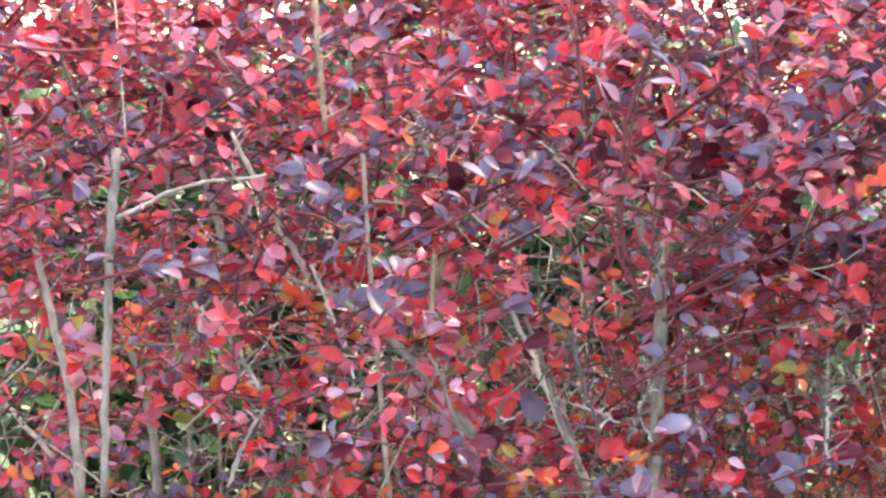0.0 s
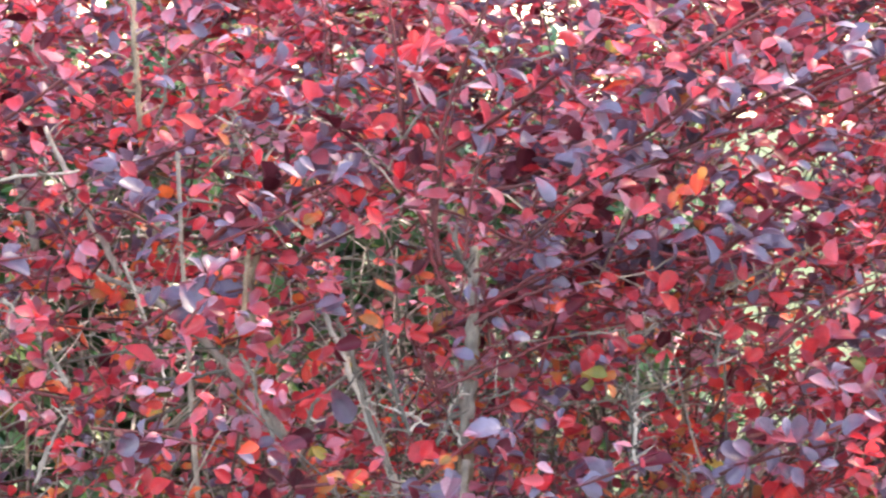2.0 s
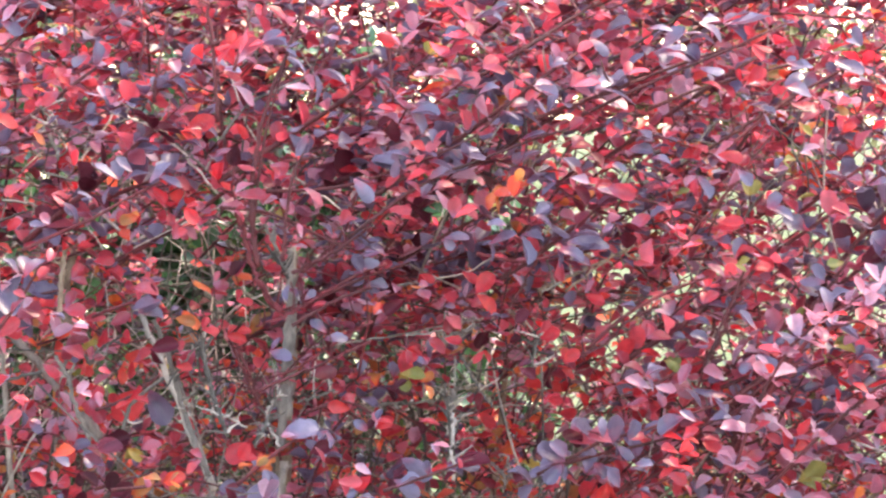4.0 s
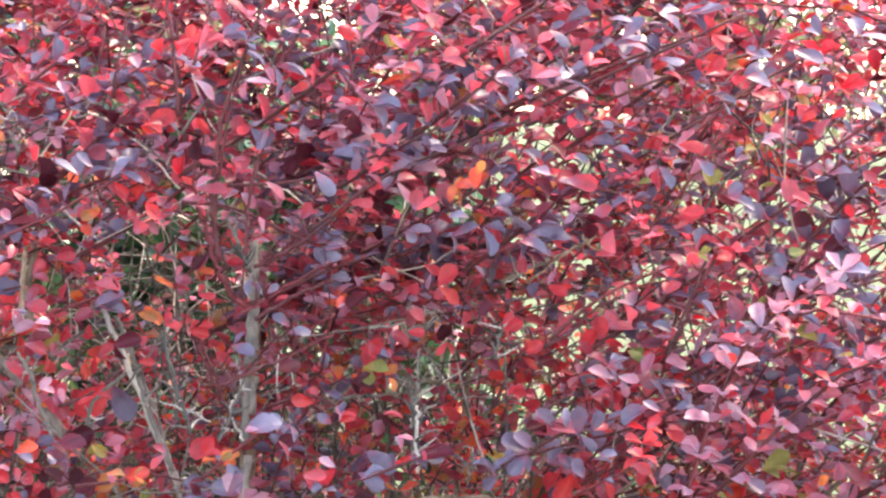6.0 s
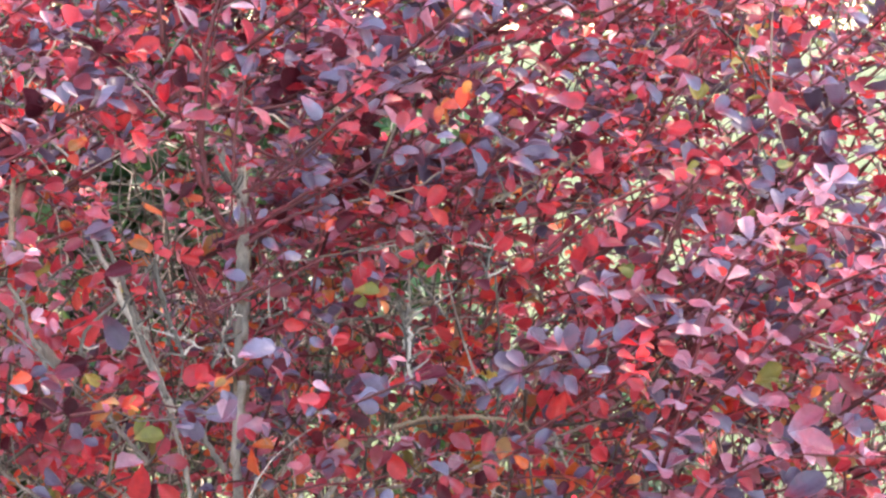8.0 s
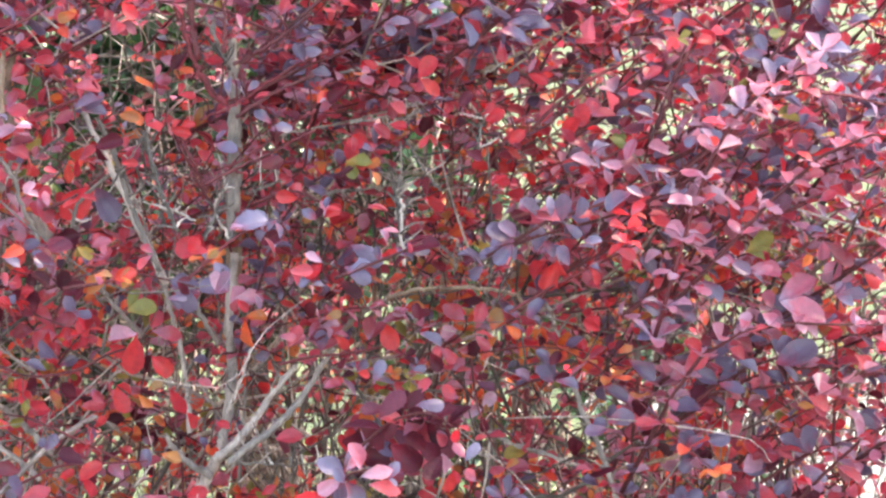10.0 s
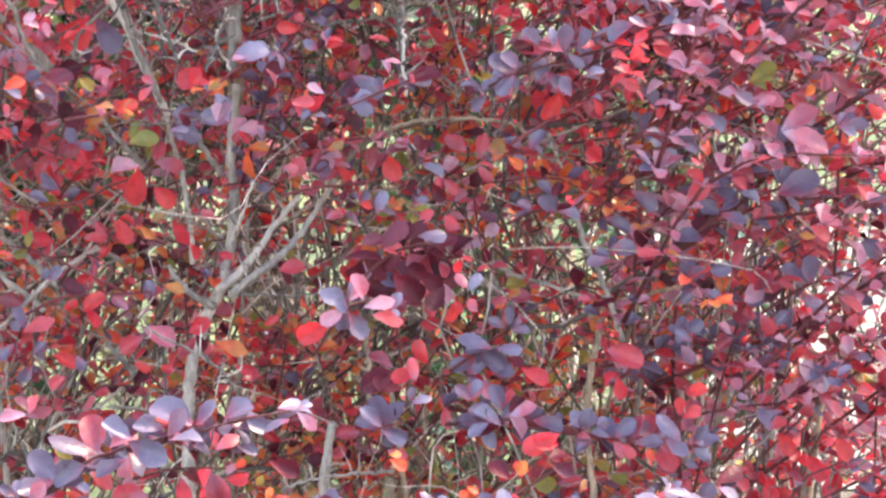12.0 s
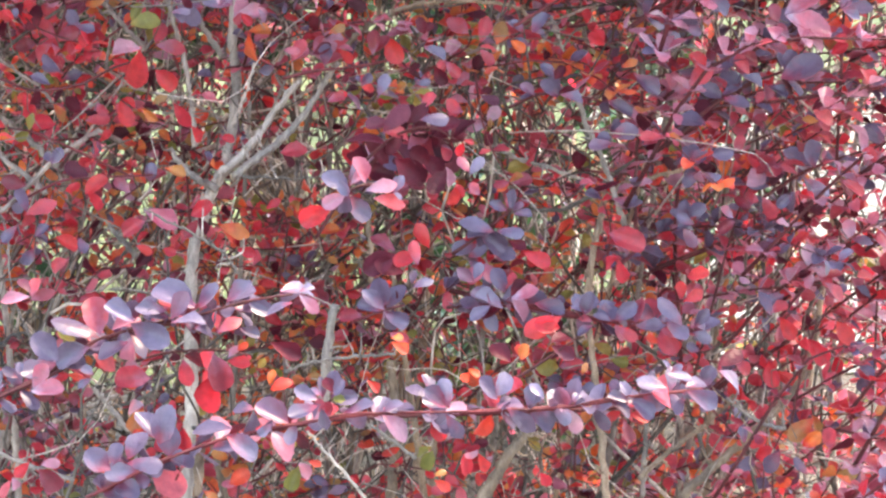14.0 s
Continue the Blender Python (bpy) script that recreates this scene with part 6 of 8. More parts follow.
blade(on, 0.245, 1.938, 1.155, 60, 0.014, "lime", 63)
blade(on, 0.28, 1.96, 1.151, 10, 0.019, "pink", 77)
blade(on, 0.285, 1.951, 1.209, 150, 0.014, "crimson", 52)
# thin dry twigs along the front
cane([(-0.513, 2.04, 1.291), (-0.485, 2.04, 1.26), (-0.455, 2.04, 1.217)], 0.0014, 0.0009, TWIG, "twig")
cane([(-0.486, 2.04, 1.127), (-0.471, 2.04, 1.165), (-0.452, 2.04, 1.2)], 0.0014, 0.0009, TWIG, "twig")
cane([(-0.255, 2.04, 1.185), (-0.245, 2.04, 1.215), (-0.222, 2.04, 1.253)], 0.0012, 0.0008, TWIG, "twig")
cane([(-0.184, 2.04, 1.281), (-0.198, 2.04, 1.253), (-0.189, 2.04, 1.216), (-0.18, 2.04, 1.188)], 0.0015, 0.0010, TWIG, "twig")
cane([(-0.412, 2.04, 1.322), (-0.398, 2.04, 1.289), (-0.389, 2.04, 1.264)], 0.0017, 0.0011, BARK, "twig")
cane([(-0.166, 2.04, 1.262), (-0.15, 2.04, 1.225), (-0.137, 2.04, 1.197)], 0.0012, 0.0008, REDBARK, "twig")
cane([(0.009, 2.04, 1.223), (0.012, 2.04, 1.19), (0.013, 2.04, 1.158)], 0.0015, 0.0010, TWIG, "twig")
cane([(-0.063, 2.04, 1.245), (-0.057, 2.04, 1.222), (-0.053, 2.04, 1.199)], 0.0014, 0.0009, TANBARK, "twig")
cane([(-0.109, 2.04, 1.26), (-0.045, 2.04, 1.27), (0.023, 2.04, 1.284)], 0.0010, 0.0007, TWIG, "twig")
cane([(0, 2.04, 1.264), (0.018, 2.04, 1.273), (0.034, 2.04, 1.288)], 0.0012, 0.0008, TWIG, "twig")
cane([(-0.07, 2.04, 1.21), (-0.045, 2.04, 1.214), (-0.02, 2.04, 1.216)], 0.0010, 0.0007, TWIG, "twig")
cane([(-0.152, 2.04, 1.179), (-0.141, 2.04, 1.198), (-0.125, 2.04, 1.216), (-0.118, 2.04, 1.237)], 0.0012, 0.0008, TWIG, "twig")
cane([(-0.68, 2.04, 1.267), (-0.665, 2.04, 1.272), (-0.648, 2.04, 1.279)], 0.0010, 0.0007, TWIG, "twig")
cane([(-0.625, 2.04, 1.262), (-0.606, 2.04, 1.271), (-0.585, 2.04, 1.288)], 0.0012, 0.0008, TWIG, "twig")
cane([(-0.586, 2.04, 1.249), (-0.553, 2.04, 1.256), (-0.523, 2.04, 1.254), (-0.498, 2.04, 1.266)], 0.0010, 0.0007, TWIG, "twig")
cane([(-0.219, 2.04, 1.424), (-0.196, 2.04, 1.405), (-0.182, 2.04, 1.387)], 0.0012, 0.0008, TWIG, "twig")
cane([(-0.323, 2.04, 1.45), (-0.312, 2.04, 1.433), (-0.307, 2.04, 1.417)], 0.0010, 0.0007, TWIG, "twig")
cane([(-0.494, 2.04, 1.504), (-0.482, 2.04, 1.486), (-0.463, 2.04, 1.467)], 0.0010, 0.0007, TWIG, "twig")
cane([(-0.141, 2.04, 1.345), (-0.131, 2.04, 1.329), (-0.125, 2.04, 1.318)], 0.0014, 0.0009, TWIG, "twig")
cane([(-0.275, 2.04, 1.257), (-0.257, 2.04, 1.269), (-0.24, 2.04, 1.28)], 0.0012, 0.0008, TWIG, "twig")
cane([(-0.205, 2.04, 1.29), (-0.196, 2.04, 1.262), (-0.192, 2.04, 1.244)], 0.0010, 0.0007, TWIG, "twig")
cane([(-0.535, 2.04, 1.136), (-0.52, 2.04, 1.155), (-0.507, 2.04, 1.172)], 0.0010, 0.0007, TWIG, "twig")
cane([(0.078, 2.04, 1.311), (0.12, 2.04, 1.331), (0.156, 2.04, 1.35)], 0.0014, 0.0009, TANBARK, "twig")
cane([(-0.005, 2.04, 1.267), (0.014, 2.04, 1.275), (0.029, 2.04, 1.284)], 0.0014, 0.0009, TWIG, "twig")
cane([(0.077, 2.04, 1.276), (0.075, 2.04, 1.261), (0.071, 2.04, 1.246)], 0.0012, 0.0008, TWIG, "twig")
cane([(0.018, 2.04, 1.257), (0.029, 2.04, 1.236), (0.044, 2.04, 1.217)], 0.0014, 0.0009, TANBARK, "twig")
cane([(0.118, 2.04, 1.281), (0.157, 2.04, 1.282), (0.198, 2.04, 1.281)], 0.0010, 0.0007, TWIG, "twig")
cane([(0.01, 2.04, 1.229), (0.01, 2.04, 1.192), (0.008, 2.04, 1.161)], 0.0017, 0.0011, BARK, "twig")
cane([(-0.272, 2.04, 1.449), (-0.233, 2.04, 1.434), (-0.199, 2.04, 1.401), (-0.167, 2.04, 1.364)], 0.0014, 0.0009, TWIG, "twig")
cane([(-0.06, 2.04, 1.215), (-0.027, 2.04, 1.217), (0.003, 2.04, 1.219)], 0.0012, 0.0008, TWIG, "twig")
cane([(-0.124, 2.04, 1.217), (-0.092, 2.04, 1.229), (-0.06, 2.04, 1.238)], 0.0012, 0.0008, TWIG, "twig")
cane([(0.226, 2.04, 1.312), (0.219, 2.04, 1.275), (0.208, 2.04, 1.22)], 0.0015, 0.0010, REDBARK, "twig")
cane([(0.227, 2.04, 1.127), (0.247, 2.04, 1.211), (0.263, 2.04, 1.238)], 0.0015, 0.0010, REDBARK, "twig")
cane([(0.262, 2.04, 1.136), (0.264, 2.04, 1.183), (0.277, 2.04, 1.22)], 0.0014, 0.0009, REDBARK, "twig")
cane([(0.046, 2.04, 1.303), (0.053, 2.04, 1.275), (0.055, 2.04, 1.247)], 0.0014, 0.0009, REDBARK, "twig")
cane([(0.119, 2.04, 1.335), (0.117, 2.04, 1.312), (0.12, 2.04, 1.294)], 0.0012, 0.0008, REDBARK, "twig")
cane([(-0.23, 2.04, 1.27), (-0.203, 2.04, 1.205), (-0.184, 2.04, 1.144), (-0.176, 2.04, 1.106)], 0.0014, 0.0009, BARK, "twig")
cane([(-0.256, 2.04, 1.187), (-0.244, 2.04, 1.219), (-0.236, 2.04, 1.233)], 0.0012, 0.0008, TWIG, "twig")
cane([(0.006, 2.04, 1.191), (0.011, 2.04, 1.219), (0.012, 2.04, 1.256)], 0.0014, 0.0009, BARK, "twig")
cane([(0.054, 2.04, 1.148), (0.058, 2.04, 1.162), (0.056, 2.04, 1.172)], 0.0014, 0.0009, BARK, "twig")
cane([(0.083, 2.04, 1.015), (0.106, 2.04, 1), (0.148, 2.04, 0.985)], 0.0012, 0.0008, TWIG, "twig")
# more leaves along the nearest sprays
shoot([(-0.293, 1.735, 0.9), (-0.264, 1.735, 0.912), (-0.235, 1.735, 0.93), (-0.202, 1.735, 0.947), (-0.165, 1.735, 0.955), (-0.132, 1.735, 0.962), (-0.108, 1.735, 0.968)], 0.022, (0.4, 5, 0, 0.2, 0, 0.4), step=0.019, n=3, face=(0.0, -0.45, 0.9), loose=0.4)
shoot([(-0.214, 1.695, 0.842), (-0.19, 1.695, 0.854), (-0.165, 1.695, 0.865), (-0.131, 1.695, 0.877), (-0.092, 1.695, 0.885), (-0.039, 1.695, 0.894), (0.02, 1.695, 0.895)], 0.021, (0.3, 5, 0, 0.2, 0, 0.4), step=0.020, n=3, face=(0.0, -0.45, 0.9), loose=0.4)
shoot([(0.02, 1.695, 0.895), (0.076, 1.695, 0.895), (0.117, 1.695, 0.897), (0.164, 1.695, 0.903), (0.212, 1.695, 0.908)], 0.021, (0.3, 5, 0, 0.2, 0, 0.4), step=0.020, n=3, face=(0.0, -0.45, 0.9), loose=0.4)
shoot([(0.046, 1.91, 0.909), (0.086, 1.91, 0.913), (0.131, 1.91, 0.904), (0.176, 1.91, 0.895), (0.234, 1.91, 0.887)], 0.021, (0.5, 5, 0, 0.4, 0, 0.3), step=0.020, n=3, face=(0.0, -0.45, 0.9), loose=0.4)
shoot([(-0.022, 1.89, 1.029), (-0.005, 1.89, 1.046), (0.017, 1.89, 1.055), (0.043, 1.89, 1.05)], 0.026, (0.8, 0.3, 0, 6, 0), step=0.014, n=4, face=(0.0, -0.45, 0.9), loose=0.4)
shoot([(-0.268, 1.76, 0.902), (-0.213, 1.76, 0.935), (-0.118, 1.76, 0.955)], 0.0230, (2.2, 4, 0, 1.5, 0), step=0.03, n=4)
shoot([(-0.127, 1.73, 0.865), (-0.045, 1.73, 0.88), (0.098, 1.73, 0.882), (0.192, 1.73, 0.886)], 0.0218, (2.2, 4, 0, 1.5, 0), step=0.03, n=4)
shoot([(0.038, 1.94, 0.918), (0.124, 1.94, 0.895), (0.242, 1.94, 0.881)], 0.0209, (2.5, 4, 0, 1.5, 0), step=0.03, n=4)
shoot([(0.196, 2.08, 0.982), (0.282, 2.08, 1.039), (0.347, 2.08, 1.114)], 0.0206, (3, 3, 0, 1, 0, 1), step=0.024, n=4)
shoot([(0.218, 2.1, 0.887), (0.291, 2.1, 0.915), (0.364, 2.1, 0.949), (0.436, 2.1, 0.982)], 0.0208, (4, 3, 0, 1, 0, 1), step=0.024, n=4)
shoot([(0.271, 2.12, 0.766), (0.345, 2.12, 0.817), (0.427, 2.12, 0.877)], 0.0200, (5, 1.5, 0.5, 1, 0, 1, 1), step=0.024, n=4)
shoot([(0.101, 2.1, 1.095), (0.149, 2.1, 1.137), (0.221, 2.1, 1.189), (0.293, 2.1, 1.245)], 0.0217, (4, 3, 0.3, 1, 0, 1), step=0.024, n=4)
# bloomed shoots over the eastern flank
shoot([(0.158, 1.97, 1.184), (0.225, 2, 1.22), (0.288, 1.97, 1.258), (0.37, 2, 1.29)], 0.0195, (2.2, 4, 0, 0.2, 0, 4, 0.6), step=0.021, n=4)
shoot([(0.185, 1.97, 1.12), (0.247, 2, 1.155), (0.311, 1.97, 1.199), (0.401, 2, 1.23)], 0.0195, (2.2, 4, 0, 0.2, 0, 4, 0.6), step=0.021, n=4)
shoot([(0.23, 1.97, 1.259), (0.293, 2, 1.305), (0.342, 1.97, 1.35)], 0.0195, (2.2, 4, 0, 0.2, 0, 4, 0.6), step=0.021, n=4)
shoot([(0.141, 1.97, 1.26), (0.198, 2, 1.293), (0.257, 1.97, 1.343)], 0.0195, (2.2, 4, 0, 0.2, 0, 4, 0.6), step=0.021, n=4)
shoot([(0.252, 1.97, 1.082), (0.316, 2, 1.112), (0.396, 1.97, 1.17)], 0.0195, (2.2, 4, 0, 0.2, 0, 4, 0.6), step=0.021, n=4)
shoot([(0.297, 1.97, 1.222), (0.347, 2, 1.254), (0.405, 1.97, 1.292)], 0.0195, (2.2, 4, 0, 0.2, 0, 4, 0.6), step=0.021, n=4)
shoot([(0.088, 1.97, 1.397), (0.144, 2, 1.432), (0.203, 1.97, 1.477), (0.26, 2, 1.513)], 0.0186, (4.2, 2.8, 0, 0.5, 0, 2, 1.0), step=0.021, n=4, face=(0.0, -0.15, 1.0))
shoot([(-0.062, 1.97, 1.383), (-0.009, 2, 1.418), (0.044, 1.97, 1.459), (0.103, 2, 1.504)], 0.0186, (4.2, 2.8, 0, 0.5, 0, 2, 1.0), step=0.021, n=4, face=(0.0, -0.15, 1.0))
shoot([(-0.177, 1.97, 1.396), (-0.126, 2, 1.431), (-0.062, 1.97, 1.476), (-0.027, 2, 1.517)], 0.0186, (4.2, 2.8, 0, 0.5, 0, 2, 1.0), step=0.021, n=4, face=(0.0, -0.15, 1.0))
shoot([(0.178, 1.97, 1.281), (0.239, 2, 1.329), (0.302, 1.97, 1.38)], 0.0186, (4.2, 2.8, 0, 0.5, 0, 2, 1.0), step=0.021, n=4, face=(0.0, -0.15, 1.0))
shoot([(0, 1.97, 1.299), (0.063, 2, 1.333), (0.124, 1.97, 1.384)], 0.0186, (4.2, 2.8, 0, 0.5, 0, 2, 1.0), step=0.021, n=4, face=(0.0, -0.15, 1.0))
shoot([(-0.243, 1.97, 1.457), (-0.188, 2, 1.489), (-0.124, 1.97, 1.52)], 0.0186, (4.2, 2.8, 0, 0.5, 0, 2, 1.0), step=0.021, n=4, face=(0.0, -0.15, 1.0))
shoot([(-0.59, 1.99, 1.389), (-0.518, 1.99, 1.426), (-0.452, 1.99, 1.471)], 0.0179, (3.4, 2.4, 0, 0.6, 0, 2, 0.6), step=0.022, n=4, face=(0.0, -0.15, 1.0))
shoot([(-0.397, 1.99, 1.389), (-0.341, 1.99, 1.434), (-0.277, 1.99, 1.483)], 0.0179, (3.4, 2.4, 0, 0.6, 0, 2, 0.6), step=0.022, n=4, face=(0.0, -0.15, 1.0))
shoot([(-0.651, 1.99, 1.422), (-0.603, 1.99, 1.463), (-0.545, 1.99, 1.513)], 0.0179, (3.4, 2.4, 0, 0.6, 0, 2, 0.6), step=0.022, n=4, face=(0.0, -0.15, 1.0))
shoot([(-0.268, 1.99, 1.325), (-0.214, 1.99, 1.357), (-0.155, 1.99, 1.402)], 0.0179, (3.4, 2.4, 0, 0.6, 0, 2, 0.6), step=0.022, n=4, face=(0.0, -0.15, 1.0))
# bloomed leaves over the western canes
on = sprig([(-0.41, 1.93, 1.371), (-0.384, 1.93, 1.367), (-0.357, 1.93, 1.352), (-0.335, 1.93, 1.34)], 0.0013)
blade(on, -0.361, 1.899, 1.382, 169, 0.029, "purple", 60)
blade(on, -0.379, 1.906, 1.37, 173, 0.019, "purple", 60)
blade(on, -0.358, 1.933, 1.352, 203, 0.025, "purple", 40)
blade(on, -0.36, 1.922, 1.348, 41, 0.018, "purple", 45)
blade(on, -0.362, 1.899, 1.341, 197, 0.017, "purple", 40)
blade(on, -0.333, 1.915, 1.356, 46, 0.014, "scarlet", 10)
blade(on, -0.348, 1.918, 1.444, 356, 0.023, "scarlet", 25)
blade(on, -0.365, 1.903, 1.47, 335, 0.015, "purple", 55)
blade(on, -0.397, 1.93, 1.386, 200, 0.015, "purple", 60)
blade(on, -0.369, 1.9, 1.377, 25, 0.018, "purple", 50)
blade(on, -0.32, 1.913, 1.393, 221, 0.018, "crimson", 25)
blade(on, -0.391, 1.919, 1.408, 328, 0.017, "crimson", 30)
blade(on, -0.386, 1.915, 1.435, 215, 0.017, "scarlet", 25)
blade(on, -0.316, 1.923, 1.432, 331, 0.013, "orange", 20)
# a dark red shoot set with bloomed leaves
on = sprig([(-0.322, 1.92, 1.341), (-0.294, 1.92, 1.355), (-0.268, 1.92, 1.367), (-0.243, 1.92, 1.382), (-0.217, 1.92, 1.396)], 0.0013)
blade(on, -0.249, 1.92, 1.397, 163, 0.022, "purple", 60)
blade(on, -0.248, 1.93, 1.395, 36, 0.023, "purple", 60)
blade(on, -0.223, 1.898, 1.396, 30, 0.023, "purple", 55)
blade(on, -0.221, 1.915, 1.4, 7, 0.023, "purple", 60)
blade(on, -0.292, 1.918, 1.379, 326, 0.020, "purple", 55)
blade(on, -0.281, 1.899, 1.407, 63, 0.014, "scarlet", 12)
blade(on, -0.195, 1.885, 1.378, 305, 0.016, "scarlet", 10)
blade(on, -0.224, 1.931, 1.391, 316, 0.016, "scarlet", 15)
blade(on, -0.266, 1.899, 1.382, 136, 0.013, "purple", 50)
blade(on, -0.253, 1.9, 1.391, 233, 0.015, "purple", 50)
blade(on, -0.234, 1.927, 1.369, 208, 0.016, "orange", 15)
blade(on, -0.295, 1.913, 1.463, 226, 0.016, "crimson", 20)
blade(on, -0.26, 1.907, 1.459, 148, 0.016, "purple", 60)
blade(on, -0.275, 1.921, 1.491, 232, 0.015, "purple", 25)
blade(on, -0.288, 1.886, 1.505, 145, 0.012, "purple", 55)
blade(on, -0.207, 1.918, 1.353, 28, 0.015, "crimson", 30)
blade(on, -0.3, 1.903, 1.362, 191, 0.014, "purple", 40)
blade(on, -0.235, 1.889, 1.404, 148, 0.016, "purple", 55)
blade(on, -0.204, 1.916, 1.448, 20, 0.015, "crimson", 40)
# the upright dark red canes of the crown
on = sprig([(-0.147, 1.93, 1.349), (-0.144, 1.93, 1.389), (-0.137, 1.93, 1.441), (-0.124, 1.93, 1.489)], 0.0013)
blade(on, -0.175, 1.939, 1.377, 351, 0.026, "pink", 40)
blade(on, -0.159, 1.905, 1.389, 340, 0.025, "crimson", 30)
blade(on, -0.12, 1.925, 1.435, 325, 0.023, "purple", 25)
blade(on, -0.104, 1.909, 1.435, 231, 0.021, "purple", 25)
blade(on, -0.144, 1.93, 1.504, 350, 0.023, "purple", 65)
blade(on, -0.126, 1.929, 1.495, 349, 0.021, "purple", 65)
blade(on, -0.101, 1.905, 1.482, 352, 0.028, "purple", 60)
blade(on, -0.102, 1.934, 1.468, 130, 0.015, "pink", 45)
blade(on, -0.144, 1.926, 1.406, 155, 0.015, "crimson", 40)
blade(on, -0.126, 1.927, 1.385, 316, 0.016, "pink", 35)
blade(on, -0.162, 1.934, 1.442, 328, 0.017, "scarlet", 25)
blade(on, -0.123, 1.915, 1.471, 341, 0.020, "pink", 50)
blade(on, -0.089, 1.931, 1.462, 20, 0.015, "scarlet", 30)
blade(on, -0.189, 1.936, 1.442, 346, 0.017, "purple", 65)
blade(on, -0.169, 1.9, 1.483, 335, 0.015, "purple", 55)
blade(on, -0.163, 1.935, 1.471, 335, 0.021, "pink", 40)
blade(on, -0.134, 1.914, 1.411, 343, 0.014, "crimson", 40)
blade(on, -0.108, 1.918, 1.394, 341, 0.020, "crimson", 30)
blade(on, -0.194, 1.902, 1.437, 325, 0.012, "scarlet", 30)
blade(on, -0.094, 1.928, 1.511, 32, 0.013, "purple", 60)
# a long shoot leaning east
on = sprig([(-0.073, 1.92, 1.356), (-0.034, 1.92, 1.387), (-0.005, 1.92, 1.405), (0.029, 1.92, 1.419), (0.063, 1.92, 1.433), (0.095, 1.92, 1.444)], 0.0013)
blade(on, -0.027, 1.899, 1.454, 351, 0.025, "purple", 40)
blade(on, -0.035, 1.926, 1.409, 170, 0.023, "purple", 35)
blade(on, -0.036, 1.898, 1.418, 261, 0.015, "purple", 22)
blade(on, -0.035, 1.911, 1.413, 52, 0.016, "purple", 30)
blade(on, 0.014, 1.904, 1.423, 332, 0.018, "purple", 40)
blade(on, -0.013, 1.914, 1.403, 12, 0.025, "purple", 55)
blade(on, -0.069, 1.894, 1.402, 325, 0.023, "purple", 45)
blade(on, 0.023, 1.893, 1.468, 22, 0.019, "purple", 55)
blade(on, 0.052, 1.92, 1.456, 356, 0.025, "purple", 62)
blade(on, 0.057, 1.92, 1.435, 1, 0.021, "purple", 62)
blade(on, -0.055, 1.912, 1.512, 338, 0.017, "scarlet", 20)
blade(on, 0.037, 1.928, 1.391, 31, 0.018, "orange", 10)
blade(on, 0.053, 1.895, 1.403, 47, 0.013, "orange", 15)
blade(on, -0.014, 1.925, 1.498, 28, 0.015, "lime", 10)
blade(on, -0.027, 1.893, 1.431, 343, 0.014, "scarlet", 30)
blade(on, -0.024, 1.93, 1.47, 200, 0.015, "scarlet", 35)
blade(on, 0.009, 1.914, 1.38, 347, 0.019, "crimson", 30)
blade(on, -0.043, 1.914, 1.379, 16, 0.019, "crimson", 30)
blade(on, 0.038, 1.931, 1.443, 208, 0.015, "crimson", 35)
blade(on, 0.086, 1.922, 1.403, 208, 0.015, "purple", 40)
blade(on, 0.094, 1.922, 1.356, 18, 0.033, "purple", 35)
blade(on, 0.086, 1.888, 1.353, 345, 0.023, "purple", 35)
blade(on, 0.035, 1.902, 1.356, 7, 0.023, "purple", 45)
blade(on, 0.001, 1.889, 1.36, 347, 0.019, "purple", 40)
blade(on, 0.095, 1.894, 1.407, 346, 0.016, "pink", 20)
blade(on, 0.098, 1.895, 1.4, 317, 0.019, "wine", 15)
blade(on, -0.017, 1.925, 1.388, 20, 0.015, "purple", 55)
blade(on, 0.068, 1.891, 1.378, 341, 0.019, "purple", 50)
blade(on, 0.048, 1.899, 1.369, 155, 0.015, "purple", 55)
on = sprig([(0.052, 1.93, 1.499), (0.083, 1.93, 1.52), (0.116, 1.93, 1.542)], 0.0014)
blade(on, 0.119, 1.918, 1.518, 18, 0.024, "purple", 35)
blade(on, 0.109, 1.935, 1.512, 341, 0.020, "purple", 30)
blade(on, 0.08, 1.94, 1.49, 32, 0.013, "purple", 40)
blade(on, 0.048, 1.928, 1.515, 335, 0.015, "pink", 45)
blade(on, 0.027, 1.905, 1.488, 354, 0.018, "crimson", 40)
blade(on, 0.011, 1.921, 1.479, 155, 0.015, "crimson", 40)
blade(on, 0.067, 1.928, 1.476, 329, 0.022, "purple", 50)
blade(on, 0.085, 1.897, 1.531, 208, 0.015, "scarlet", 35)
blade(on, 0.031, 1.927, 1.531, 17, 0.017, "purple", 55)
# bloomed shoots of the eastern crown
on = sprig([(0.064, 1.94, 1.448), (0.095, 1.94, 1.461), (0.128, 1.94, 1.474), (0.16, 1.94, 1.487), (0.201, 1.94, 1.503), (0.243, 1.94, 1.515)], 0.0015)
blade(on, 0.192, 1.922, 1.526, 337, 0.022, "purple", 30)
blade(on, 0.165, 1.933, 1.507, 1, 0.027, "purple", 55)
blade(on, 0.202, 1.936, 1.501, 9, 0.018, "purple", 55)
blade(on, 0.212, 1.936, 1.527, 354, 0.037, "purple", 65)
blade(on, 0.114, 1.93, 1.473, 12, 0.037, "purple", 60)
blade(on, 0.14, 1.931, 1.428, 355, 0.021, "purple", 30)
